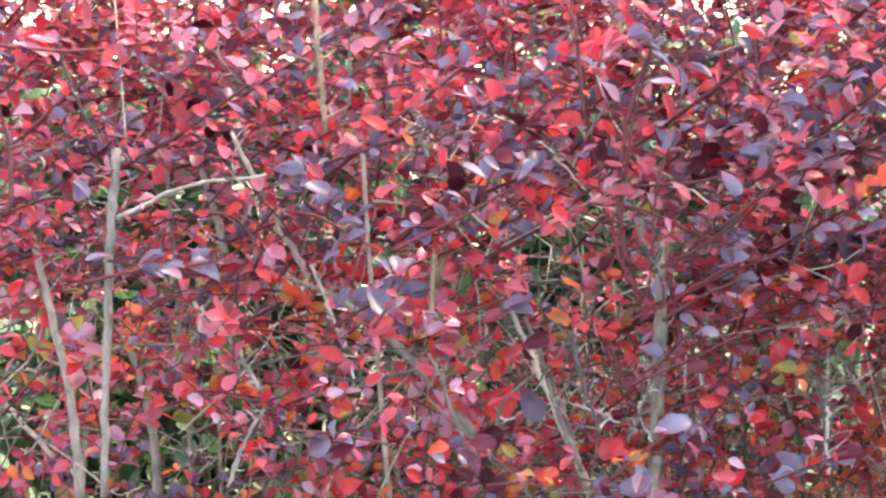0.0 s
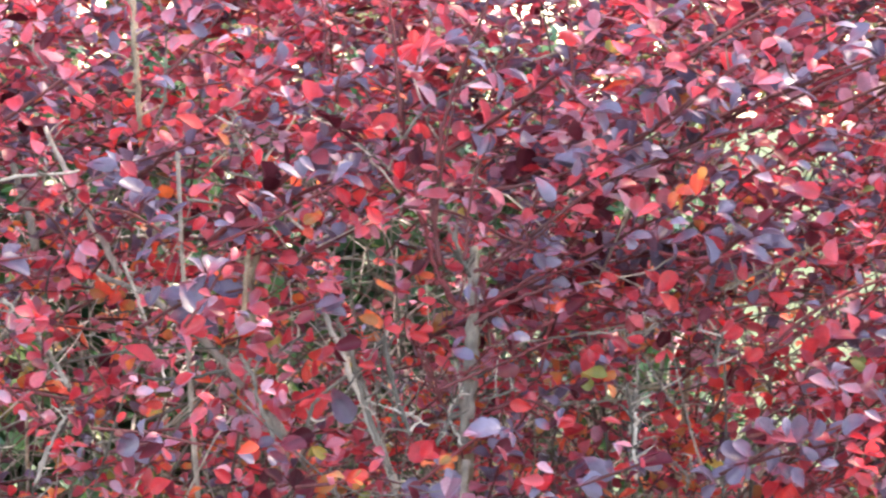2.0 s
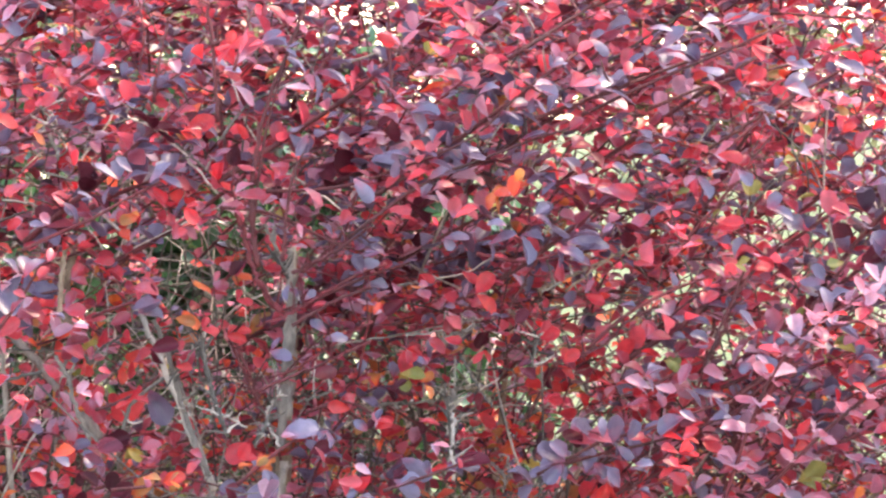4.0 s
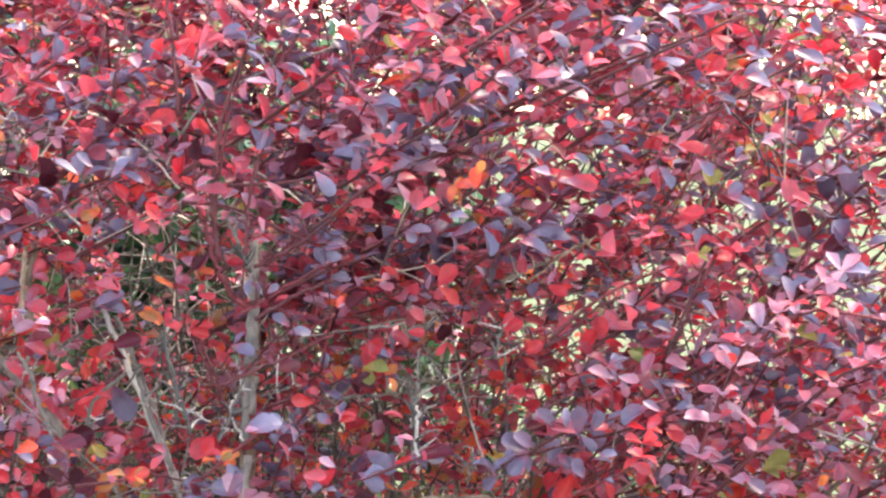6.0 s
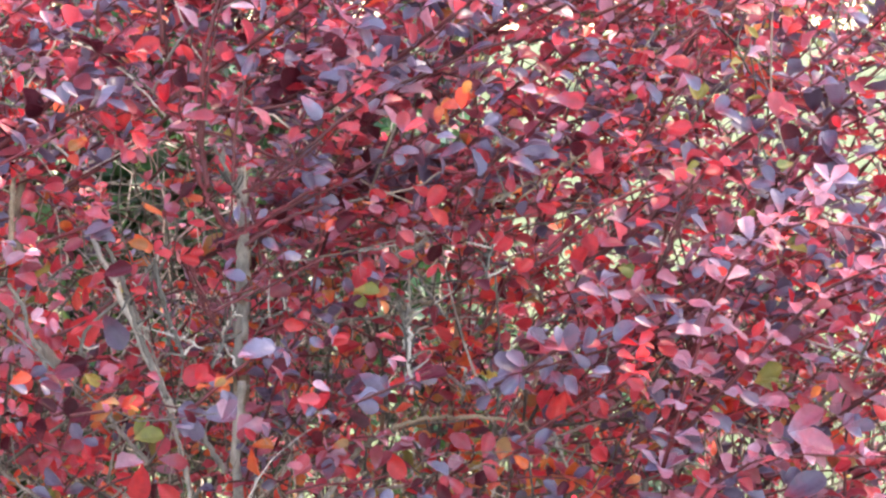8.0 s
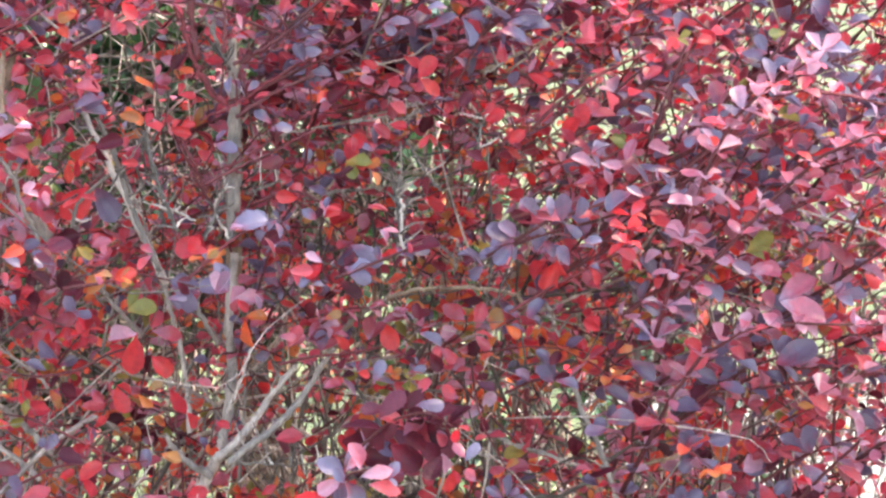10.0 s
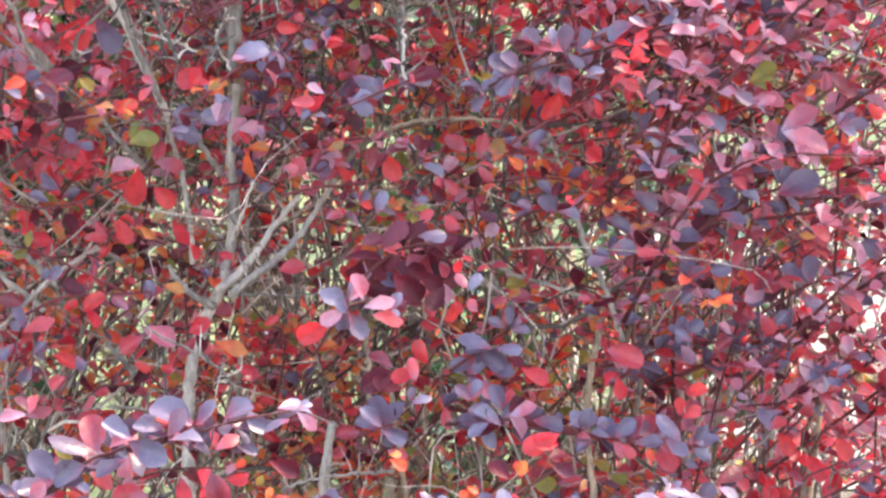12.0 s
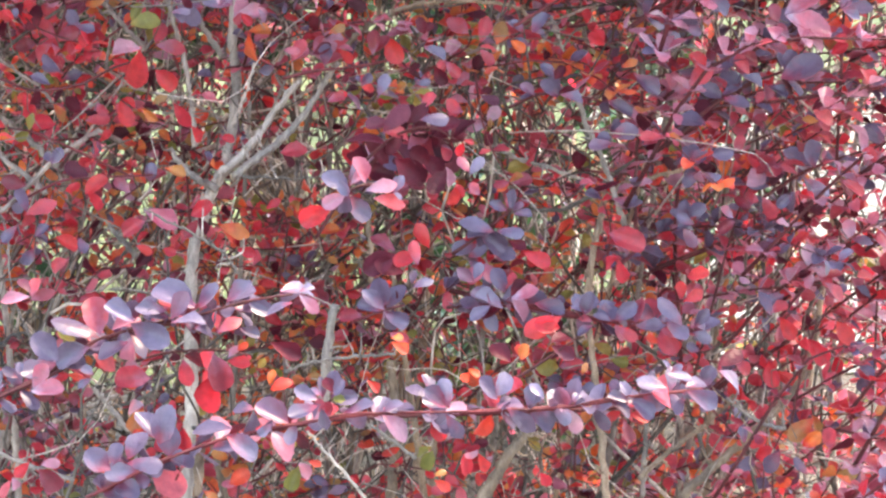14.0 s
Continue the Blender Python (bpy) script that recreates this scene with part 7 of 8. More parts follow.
blade(on, 0.158, 1.914, 1.423, 355, 0.021, "purple", 40)
blade(on, 0.127, 1.928, 1.417, 343, 0.014, "purple", 30)
blade(on, 0.124, 1.911, 1.4, 345, 0.024, "crimson", 15)
blade(on, 0.194, 1.928, 1.41, 301, 0.018, "purple", 45)
blade(on, 0.249, 1.93, 1.386, 343, 0.022, "purple", 55)
blade(on, 0.182, 1.941, 1.423, 25, 0.017, "scarlet", 15)
blade(on, 0.208, 1.924, 1.426, 8, 0.021, "scarlet", 20)
blade(on, 0.227, 1.906, 1.48, 47, 0.019, "scarlet", 12)
blade(on, 0.231, 1.93, 1.51, 35, 0.016, "scarlet", 15)
blade(on, 0.211, 1.915, 1.375, 354, 0.018, "scarlet", 20)
blade(on, 0.241, 1.94, 1.463, 335, 0.015, "purple", 45)
blade(on, 0.259, 1.923, 1.498, 333, 0.014, "purple", 50)
blade(on, 0.135, 1.923, 1.491, 22, 0.019, "purple", 55)
blade(on, 0.168, 1.948, 1.457, 208, 0.015, "crimson", 30)
blade(on, 0.106, 1.923, 1.451, 208, 0.015, "crimson", 35)
blade(on, 0.132, 1.921, 1.454, 213, 0.013, "purple", 50)
blade(on, 0.186, 1.921, 1.372, 200, 0.014, "scarlet", 25)
blade(on, 0.164, 1.928, 1.388, 328, 0.017, "crimson", 25)
blade(on, 0.222, 1.909, 1.416, 311, 0.018, "purple", 50)
blade(on, 0.152, 1.931, 1.521, 22, 0.019, "purple", 50)
blade(on, 0.099, 1.948, 1.429, 17, 0.017, "crimson", 30)
# leaves before the bare canes
on = sprig([(-0.382, 1.95, 1.275), (-0.36, 1.95, 1.289), (-0.338, 1.95, 1.299), (-0.298, 1.95, 1.309)], 0.0014)
blade(on, -0.363, 1.941, 1.303, 13, 0.024, "purple", 20)
blade(on, -0.358, 1.95, 1.285, 20, 0.022, "purple", 15)
blade(on, -0.344, 1.96, 1.294, 18, 0.025, "purple", 20)
blade(on, -0.334, 1.955, 1.285, 338, 0.023, "purple", 20)
blade(on, -0.329, 1.95, 1.312, 343, 0.030, "purple", 35)
blade(on, -0.374, 1.953, 1.293, 46, 0.020, "purple", 20)
blade(on, -0.319, 1.954, 1.304, 20, 0.022, "purple", 30)
blade(on, -0.292, 1.927, 1.267, 335, 0.021, "crimson", 10)
blade(on, -0.3, 1.938, 1.274, 35, 0.017, "pink", 15)
blade(on, -0.341, 1.931, 1.28, 354, 0.019, "scarlet", 20)
blade(on, -0.388, 1.927, 1.264, 356, 0.026, "scarlet", 12)
blade(on, -0.235, 1.942, 1.293, 42, 0.022, "purple", 12)
blade(on, -0.238, 1.93, 1.314, 355, 0.021, "crimson", 20)
blade(on, -0.271, 1.944, 1.332, 17, 0.017, "scarlet", 15)
blade(on, -0.206, 1.942, 1.29, 346, 0.017, "orange", 12)
blade(on, -0.223, 1.92, 1.267, 13, 0.024, "wine", 12)
blade(on, -0.205, 1.936, 1.253, 352, 0.014, "scarlet", 10)
blade(on, -0.185, 1.933, 1.282, 11, 0.014, "scarlet", 15)
blade(on, -0.167, 1.948, 1.277, 346, 0.017, "scarlet", 12)
blade(on, -0.289, 1.919, 1.298, 341, 0.020, "crimson", 20)
blade(on, -0.254, 1.923, 1.286, 17, 0.017, "crimson", 15)
blade(on, -0.288, 1.939, 1.319, 343, 0.015, "crimson", 20)
blade(on, -0.177, 1.934, 1.318, 343, 0.015, "crimson", 25)
blade(on, -0.16, 1.946, 1.304, 11, 0.014, "scarlet", 20)
blade(on, -0.132, 1.931, 1.267, 332, 0.019, "purple", 10)
blade(on, -0.09, 1.924, 1.277, 22, 0.020, "purple", 12)
blade(on, -0.14, 1.959, 1.33, 343, 0.015, "scarlet", 20)
blade(on, -0.106, 1.926, 1.307, 47, 0.013, "purple", 25)
# low leaves at the front
on = sprig([(-0.388, 1.88, 1.187), (-0.36, 1.88, 1.194), (-0.337, 1.88, 1.188)], 0.0013)
blade(on, -0.378, 1.852, 1.191, 26, 0.027, "purple", 10)
blade(on, -0.362, 1.858, 1.186, 23, 0.024, "wine", 12)
blade(on, -0.38, 1.861, 1.213, 28, 0.012, "scarlet", 12)
blade(on, -0.305, 1.856, 1.218, 323, 0.014, "purple", 12)
blade(on, -0.258, 1.87, 1.196, 351, 0.025, "wine", 12)
blade(on, -0.271, 1.889, 1.176, 332, 0.018, "wine", 12)
blade(on, -0.13, 1.851, 1.164, 33, 0.023, "purple", 8)
blade(on, -0.118, 1.865, 1.21, 20, 0.028, "purple", 15)
blade(on, -0.207, 1.876, 1.171, 22, 0.019, "orange", 8)
blade(on, -0.232, 1.887, 1.16, 26, 0.023, "orange", 8)
blade(on, -0.235, 1.892, 1.194, 323, 0.015, "lime", 8)
blade(on, -0.287, 1.852, 1.193, 16, 0.019, "orange", 12)
blade(on, -0.339, 1.87, 1.168, 196, 0.019, "scarlet", 12)
blade(on, -0.309, 1.886, 1.175, 328, 0.016, "scarlet", 12)
blade(on, -0.135, 1.847, 1.19, 13, 0.012, "orange", 12)
blade(on, -0.323, 1.873, 1.249, 196, 0.019, "scarlet", 12)
blade(on, -0.269, 1.853, 1.24, 46, 0.013, "pink", 12)
blade(on, -0.299, 1.881, 1.258, 328, 0.016, "crimson", 15)
blade(on, -0.356, 1.889, 1.234, 191, 0.014, "pink", 15)
blade(on, -0.177, 1.87, 1.19, 215, 0.016, "crimson", 12)
blade(on, -0.157, 1.845, 1.173, 316, 0.013, "wine", 12)
blade(on, -0.323, 1.848, 1.216, 22, 0.019, "crimson", 12)
blade(on, -0.246, 1.865, 1.253, 200, 0.014, "crimson", 15)
blade(on, -0.097, 1.885, 1.195, 16, 0.019, "wine", 12)
blade(on, -0.074, 1.856, 1.178, 348, 0.018, "crimson", 15)
blade(on, -0.05, 1.876, 1.18, 227, 0.019, "scarlet", 12)
blade(on, -0.365, 1.864, 1.249, 215, 0.016, "wine", 15)
# leaves of the middle
on = sprig([(0.113, 1.95, 1.272), (0.143, 1.95, 1.299), (0.173, 1.95, 1.317), (0.207, 1.95, 1.331)], 0.0014)
blade(on, 0.026, 1.927, 1.315, 332, 0.024, "scarlet", 8)
blade(on, 0.057, 1.948, 1.292, 40, 0.015, "wine", 12)
blade(on, -0.027, 1.929, 1.261, 23, 0.012, "scarlet", 12)
blade(on, -0.031, 1.932, 1.252, 355, 0.021, "lime", 10)
blade(on, -0.042, 1.951, 1.238, 8, 0.021, "wine", 12)
blade(on, 0.175, 1.938, 1.336, 317, 0.014, "purple", 45)
blade(on, 0.138, 1.952, 1.307, 352, 0.014, "purple", 55)
blade(on, 0.173, 1.939, 1.266, 343, 0.015, "lime", 10)
blade(on, 0.225, 1.923, 1.342, 28, 0.012, "lime", 10)
blade(on, 0.24, 1.936, 1.338, 32, 0.018, "scarlet", 12)
blade(on, 0.195, 1.956, 1.258, 33, 0.014, "scarlet", 12)
blade(on, 0.23, 1.942, 1.263, 356, 0.023, "purple", 30)
blade(on, 0.245, 1.96, 1.27, 329, 0.022, "purple", 55)
blade(on, 0.256, 1.915, 1.292, 347, 0.019, "purple", 40)
blade(on, 0.246, 1.931, 1.284, 22, 0.020, "purple", 45)
blade(on, 0.274, 1.951, 1.302, 31, 0.012, "lime", 12)
blade(on, 0.077, 1.947, 1.28, 16, 0.019, "scarlet", 15)
blade(on, 0.095, 1.941, 1.263, 28, 0.016, "scarlet", 15)
blade(on, 0.003, 1.946, 1.295, 335, 0.016, "crimson", 15)
blade(on, -0.06, 1.956, 1.319, 354, 0.019, "purple", 40)
blade(on, -0.069, 1.947, 1.333, 22, 0.020, "purple", 25)
blade(on, 0.015, 1.941, 1.331, 323, 0.015, "scarlet", 15)
blade(on, 0.111, 1.941, 1.316, 328, 0.017, "scarlet", 12)
blade(on, 0.16, 1.946, 1.282, 16, 0.019, "crimson", 20)
blade(on, 0.201, 1.93, 1.311, 36, 0.016, "crimson", 20)
blade(on, 0.135, 1.946, 1.273, 328, 0.017, "crimson", 15)
blade(on, 0.034, 1.944, 1.27, 227, 0.013, "scarlet", 15)
blade(on, -0.01, 1.952, 1.277, 328, 0.017, "crimson", 15)
blade(on, 0.115, 1.938, 1.338, 155, 0.015, "purple", 40)
blade(on, 0.06, 1.916, 1.26, 328, 0.017, "wine", 12)
blade(on, 0.208, 1.94, 1.28, 148, 0.017, "purple", 40)
blade(on, 0.226, 1.955, 1.301, 28, 0.016, "purple", 45)
blade(on, -0.029, 1.945, 1.308, 227, 0.020, "wine", 20)
blade(on, 0.163, 1.945, 1.339, 163, 0.015, "crimson", 25)
# leaves at the thin western end
on = sprig([(-0.573, 1.93, 1.314), (-0.531, 1.93, 1.324), (-0.49, 1.93, 1.328), (-0.458, 1.93, 1.333)], 0.0013)
blade(on, -0.545, 1.913, 1.338, 206, 0.022, "purple", 60)
blade(on, -0.526, 1.912, 1.329, 16, 0.025, "purple", 55)
blade(on, -0.49, 1.929, 1.328, 342, 0.030, "purple", 50)
blade(on, -0.505, 1.899, 1.326, 26, 0.021, "purple", 50)
blade(on, -0.459, 1.936, 1.368, 26, 0.016, "scarlet", 5)
blade(on, -0.422, 1.936, 1.404, 16, 0.025, "purple", 30)
blade(on, -0.409, 1.94, 1.399, 331, 0.019, "purple", 40)
blade(on, -0.379, 1.901, 1.374, 21, 0.025, "purple", 40)
blade(on, -0.366, 1.9, 1.361, 16, 0.024, "purple", 55)
blade(on, -0.359, 1.937, 1.364, 18, 0.023, "purple", 50)
blade(on, -0.59, 1.914, 1.369, 37, 0.016, "scarlet", 10)
blade(on, -0.477, 1.908, 1.372, 334, 0.012, "scarlet", 8)
blade(on, -0.422, 1.913, 1.343, 340, 0.020, "pink", 20)
blade(on, -0.434, 1.926, 1.326, 334, 0.016, "scarlet", 15)
blade(on, -0.027, 1.903, 1.459, 347, 0.021, "purple", 40)
blade(on, -0.055, 1.918, 1.416, 22, 0.024, "purple", 40)
blade(on, -0.068, 1.926, 1.347, 6, 0.021, "purple", 45)
blade(on, -0.501, 1.929, 1.517, 12, 0.022, "pink", 55)
blade(on, -0.488, 1.896, 1.501, 28, 0.019, "pink", 50)
blade(on, -0.632, 1.933, 1.505, 4, 0.030, "pink", 60)
blade(on, -0.53, 1.915, 1.493, 159, 0.021, "crimson", 40)
blade(on, -0.608, 1.915, 1.449, 173, 0.020, "pink", 45)
blade(on, -0.579, 1.921, 1.396, 321, 0.019, "purple", 50)
blade(on, -0.341, 1.908, 1.277, 31, 0.027, "crimson", 12)
blade(on, -0.328, 1.937, 1.288, 27, 0.021, "crimson", 10)
blade(on, -0.34, 1.905, 1.317, 297, 0.031, "purple", 12)
blade(on, -0.321, 1.921, 1.325, 233, 0.024, "purple", 15)
blade(on, -0.165, 1.903, 1.498, 36, 0.023, "scarlet", 10)
blade(on, -0.163, 1.924, 1.486, 116, 0.021, "scarlet", 12)
blade(on, -0.201, 1.937, 1.436, 10, 0.026, "scarlet", 15)
blade(on, -0.367, 1.936, 1.474, 337, 0.018, "purple", 45)
blade(on, -0.338, 1.901, 1.515, 339, 0.020, "purple", 20)
blade(on, -0.384, 1.924, 1.386, 162, 0.015, "purple", 45)
blade(on, -0.626, 1.937, 1.314, 218, 0.016, "scarlet", 12)
blade(on, -0.622, 1.904, 1.258, 142, 0.015, "scarlet", 15)
blade(on, -0.569, 1.914, 1.289, 218, 0.016, "lime", 15)
blade(on, -0.57, 1.929, 1.301, 307, 0.012, "lime", 15)
blade(on, -0.617, 1.93, 1.156, 136, 0.014, "orange", 10)
blade(on, -0.627, 1.916, 1.157, 108, 0.015, "orange", 10)
blade(on, -0.386, 1.925, 1.182, 19, 0.030, "wine", 10)
blade(on, -0.359, 1.926, 1.187, 327, 0.017, "purple", 10)
blade(on, -0.523, 1.912, 1.209, 14, 0.020, "crimson", 15)
blade(on, -0.49, 1.926, 1.226, 334, 0.016, "pink", 20)
blade(on, -0.448, 1.922, 1.244, 236, 0.017, "crimson", 12)
blade(on, -0.472, 1.928, 1.266, 18, 0.015, "scarlet", 15)
blade(on, -0.586, 1.919, 1.185, 163, 0.015, "crimson", 15)
# more leaves of the eastern crown
on = sprig([(0.157, 1.95, 1.46), (0.197, 1.95, 1.477), (0.241, 1.95, 1.49), (0.285, 1.95, 1.503)], 0.0013)
blade(on, 0.162, 1.919, 1.501, 15, 0.023, "purple", 65)
blade(on, 0.19, 1.926, 1.492, 11, 0.023, "purple", 60)
blade(on, 0.112, 1.953, 1.471, 7, 0.035, "purple", 65)
blade(on, 0.05, 1.942, 1.46, 343, 0.024, "purple", 60)
blade(on, 0.077, 1.919, 1.456, 56, 0.016, "purple", 40)
blade(on, 0.261, 1.935, 1.492, 12, 0.021, "purple", 40)
blade(on, 0.298, 1.938, 1.501, 322, 0.026, "purple", 45)
blade(on, 0.259, 1.923, 1.479, 354, 0.023, "purple", 20)
blade(on, 0.355, 1.95, 1.461, 320, 0.018, "purple", 50)
blade(on, 0.194, 1.92, 1.408, 300, 0.019, "purple", 50)
blade(on, 0.232, 1.933, 1.481, 50, 0.018, "scarlet", 12)
blade(on, 0.305, 1.939, 1.446, 31, 0.013, "scarlet", 15)
blade(on, 0.187, 1.935, 1.423, 37, 0.012, "scarlet", 15)
blade(on, 0.214, 1.943, 1.368, 34, 0.017, "scarlet", 12)
blade(on, 0.241, 1.95, 1.337, 23, 0.018, "scarlet", 12)
blade(on, 0.327, 1.96, 1.34, 346, 0.029, "purple", 40)
blade(on, 0.326, 1.928, 1.329, 343, 0.024, "purple", 40)
blade(on, 0.36, 1.945, 1.35, 23, 0.018, "purple", 35)
blade(on, 0.329, 1.948, 1.405, 7, 0.019, "purple", 50)
blade(on, 0.338, 1.929, 1.494, 18, 0.015, "scarlet", 20)
blade(on, 0.28, 1.915, 1.442, 143, 0.012, "lime", 15)
blade(on, 0.264, 1.961, 1.422, 22, 0.013, "lime", 15)
blade(on, 0.234, 1.929, 1.395, 63, 0.015, "lime", 15)
blade(on, 0.309, 1.93, 1.346, 196, 0.017, "lime", 20)
blade(on, 0.18, 1.957, 1.394, 37, 0.012, "lime", 15)
blade(on, 0.275, 1.943, 1.429, 26, 0.016, "pink", 40)
blade(on, 0.314, 1.937, 1.381, 146, 0.017, "crimson", 30)
blade(on, 0.369, 1.951, 1.398, 153, 0.016, "crimson", 30)
on = sprig([(0.234, 1.96, 1.238), (0.265, 1.96, 1.265), (0.296, 1.96, 1.291), (0.327, 1.96, 1.314)], 0.0013)
blade(on, 0.273, 1.926, 1.29, 53, 0.012, "purple", 40)
blade(on, 0.238, 1.958, 1.272, 331, 0.024, "purple", 60)
blade(on, 0.342, 1.943, 1.293, 326, 0.017, "purple", 30)
blade(on, 0.287, 1.929, 1.303, 344, 0.017, "purple", 35)
blade(on, 0.283, 1.956, 1.158, 350, 0.029, "pink", 30)
blade(on, 0.24, 1.969, 1.147, 323, 0.024, "purple", 35)
blade(on, 0.35, 1.935, 1.139, 348, 0.024, "purple", 25)
blade(on, 0.178, 1.955, 1.259, 28, 0.012, "lime", 10)
blade(on, 0.306, 1.939, 1.28, 342, 0.016, "lime", 20)
blade(on, 0.283, 1.96, 1.171, 26, 0.026, "lime", 20)
blade(on, 0.278, 1.959, 1.211, 326, 0.017, "scarlet", 12)
blade(on, 0.253, 1.935, 1.197, 206, 0.016, "crimson", 20)
blade(on, 0.328, 1.964, 1.228, 14, 0.019, "crimson", 25)
blade(on, 0.354, 1.956, 1.202, 346, 0.020, "purple", 40)
blade(on, 0.318, 1.957, 1.194, 326, 0.017, "pink", 35)
blade(on, 0.301, 1.964, 1.247, 206, 0.016, "purple", 35)
blade(on, 0.342, 1.945, 1.257, 34, 0.017, "purple", 35)
blade(on, 0.265, 1.961, 1.229, 26, 0.016, "pink", 35)
blade(on, 0.373, 1.966, 1.237, 45, 0.013, "scarlet", 25)
blade(on, 0.217, 1.93, 1.18, 34, 0.017, "crimson", 20)
blade(on, 0.203, 1.965, 1.162, 326, 0.017, "wine", 15)
blade(on, 0.316, 1.944, 1.164, 346, 0.019, "crimson", 20)
blade(on, 0.348, 1.948, 1.172, 333, 0.021, "crimson", 20)
# leaves in front of the bare middle
on = sprig([(-0.267, 1.94, 1.155), (-0.223, 1.94, 1.168), (-0.179, 1.94, 1.162), (-0.131, 1.94, 1.148)], 0.0012)
blade(on, -0.123, 1.912, 1.154, 108, 0.027, "purple", 12)
blade(on, -0.147, 1.938, 1.149, 163, 0.026, "purple", 25)
blade(on, -0.202, 1.919, 1.14, 10, 0.024, "lime", 12)
blade(on, -0.237, 1.946, 1.16, 44, 0.013, "orange", 8)
blade(on, -0.206, 1.918, 1.157, 53, 0.020, "orange", 8)
blade(on, -0.26, 1.931, 1.192, 16, 0.024, "wine", 15)
blade(on, -0.252, 1.924, 1.153, 25, 0.021, "wine", 15)
blade(on, -0.141, 1.934, 1.178, 21, 0.013, "orange", 8)
blade(on, -0.034, 1.914, 1.172, 342, 0.024, "purple", 20)
blade(on, -0.029, 1.913, 1.189, 340, 0.029, "purple", 35)
blade(on, 0.015, 1.94, 1.18, 19, 0.027, "wine", 40)
blade(on, -0.039, 1.94, 1.157, 340, 0.022, "wine", 20)
blade(on, -0.226, 1.932, 1.178, 25, 0.016, "crimson", 15)
blade(on, -0.051, 1.948, 1.125, 38, 0.015, "orange", 12)
blade(on, -0.271, 1.915, 1.186, 340, 0.014, "wine", 20)
blade(on, -0.247, 1.945, 1.136, 332, 0.016, "purple", 20)
blade(on, -0.104, 1.913, 1.152, 313, 0.013, "purple", 20)
blade(on, -0.119, 1.95, 1.142, 313, 0.013, "scarlet", 10)
blade(on, -0.293, 1.934, 1.143, 132, 0.013, "scarlet", 15)
blade(on, -0.257, 1.934, 1.174, 146, 0.022, "purple", 25)
blade(on, -0.232, 1.951, 1.186, 25, 0.016, "crimson", 20)
blade(on, -0.061, 1.942, 1.16, 216, 0.012, "purple", 15)
on = sprig([(0.093, 1.93, 1.131), (0.124, 1.93, 1.149), (0.159, 1.93, 1.166), (0.194, 1.93, 1.183)], 0.0012)
blade(on, 0.131, 1.932, 1.17, 249, 0.026, "scarlet", 5)
blade(on, 0.154, 1.898, 1.17, 314, 0.016, "scarlet", 8)
blade(on, 0.175, 1.912, 1.183, 329, 0.019, "crimson", 12)
blade(on, 0.261, 1.899, 1.175, 314, 0.020, "purple", 30)
blade(on, 0.281, 1.904, 1.16, 45, 0.016, "pink", 20)
blade(on, 0.24, 1.905, 1.157, 314, 0.023, "purple", 25)
blade(on, 0.306, 1.935, 1.135, 324, 0.041, "pink", 30)
blade(on, 0.246, 1.901, 1.113, 22, 0.017, "wine", 8)
blade(on, 0.207, 1.909, 1.128, 343, 0.017, "purple", 15)
blade(on, 0.347, 1.918, 1.141, 332, 0.016, "purple", 30)
blade(on, 0.226, 1.935, 1.128, 332, 0.016, "purple", 20)
blade(on, 0.195, 1.94, 1.172, 322, 0.024, "purple", 25)
blade(on, 0.177, 1.928, 1.223, 303, 0.017, "scarlet", 15)
blade(on, 0.201, 1.905, 1.208, 325, 0.017, "scarlet", 15)
blade(on, 0.272, 1.921, 1.2, 33, 0.017, "scarlet", 15)
blade(on, 0.335, 1.928, 1.215, 17, 0.015, "crimson", 25)
blade(on, 0.282, 1.897, 1.229, 236, 0.016, "scarlet", 15)
blade(on, 0.37, 1.927, 1.157, 326, 0.017, "scarlet", 20)
blade(on, 0.319, 1.912, 1.165, 45, 0.013, "orange", 20)
blade(on, 0.066, 1.923, 1.115, 325, 0.017, "crimson", 12)
# dark red canes through the front of the crown
cane([(-0.106, 1.93, 1.545), (-0.12, 1.93, 1.504), (-0.137, 1.93, 1.458), (-0.145, 1.93, 1.417), (-0.148, 1.93, 1.375), (-0.142, 1.93, 1.332)], 0.0013, 0.0024, REDBARK)
cane([(-0.077, 1.94, 1.521), (-0.082, 1.94, 1.511), (-0.098, 1.94, 1.484), (-0.107, 1.94, 1.459)], 0.0013, 0.0015, REDBARK)
cane([(-0.186, 1.94, 1.544), (-0.181, 1.94, 1.5), (-0.176, 1.94, 1.442)], 0.0013, 0.0017, REDBARK)
cane([(-0.216, 1.95, 1.522), (-0.218, 1.95, 1.514), (-0.224, 1.95, 1.481), (-0.226, 1.95, 1.456)], 0.0011, 0.0015, REDBARK)
cane([(-0.109, 1.92, 1.42), (-0.116, 1.92, 1.401), (-0.121, 1.92, 1.363), (-0.122, 1.92, 1.337)], 0.0011, 0.0017, REDBARK)
cane([(-0.056, 1.93, 1.365), (-0.087, 1.93, 1.343), (-0.116, 1.93, 1.328)], 0.0011, 0.0017, REDBARK)
cane([(0.116, 1.93, 1.542), (0.083, 1.93, 1.52), (0.052, 1.93, 1.499), (0.019, 1.93, 1.479)], 0.0009, 0.0015, REDBARK)
cane([(0.196, 1.95, 1.467), (0.184, 1.95, 1.455), (0.171, 1.95, 1.442)], 0.0009, 0.0011, REDBARK)
cane([(0.159, 1.93, 1.487), (0.127, 1.93, 1.473), (0.094, 1.93, 1.461), (0.063, 1.93, 1.448)], 0.0011, 0.0015, REDBARK)
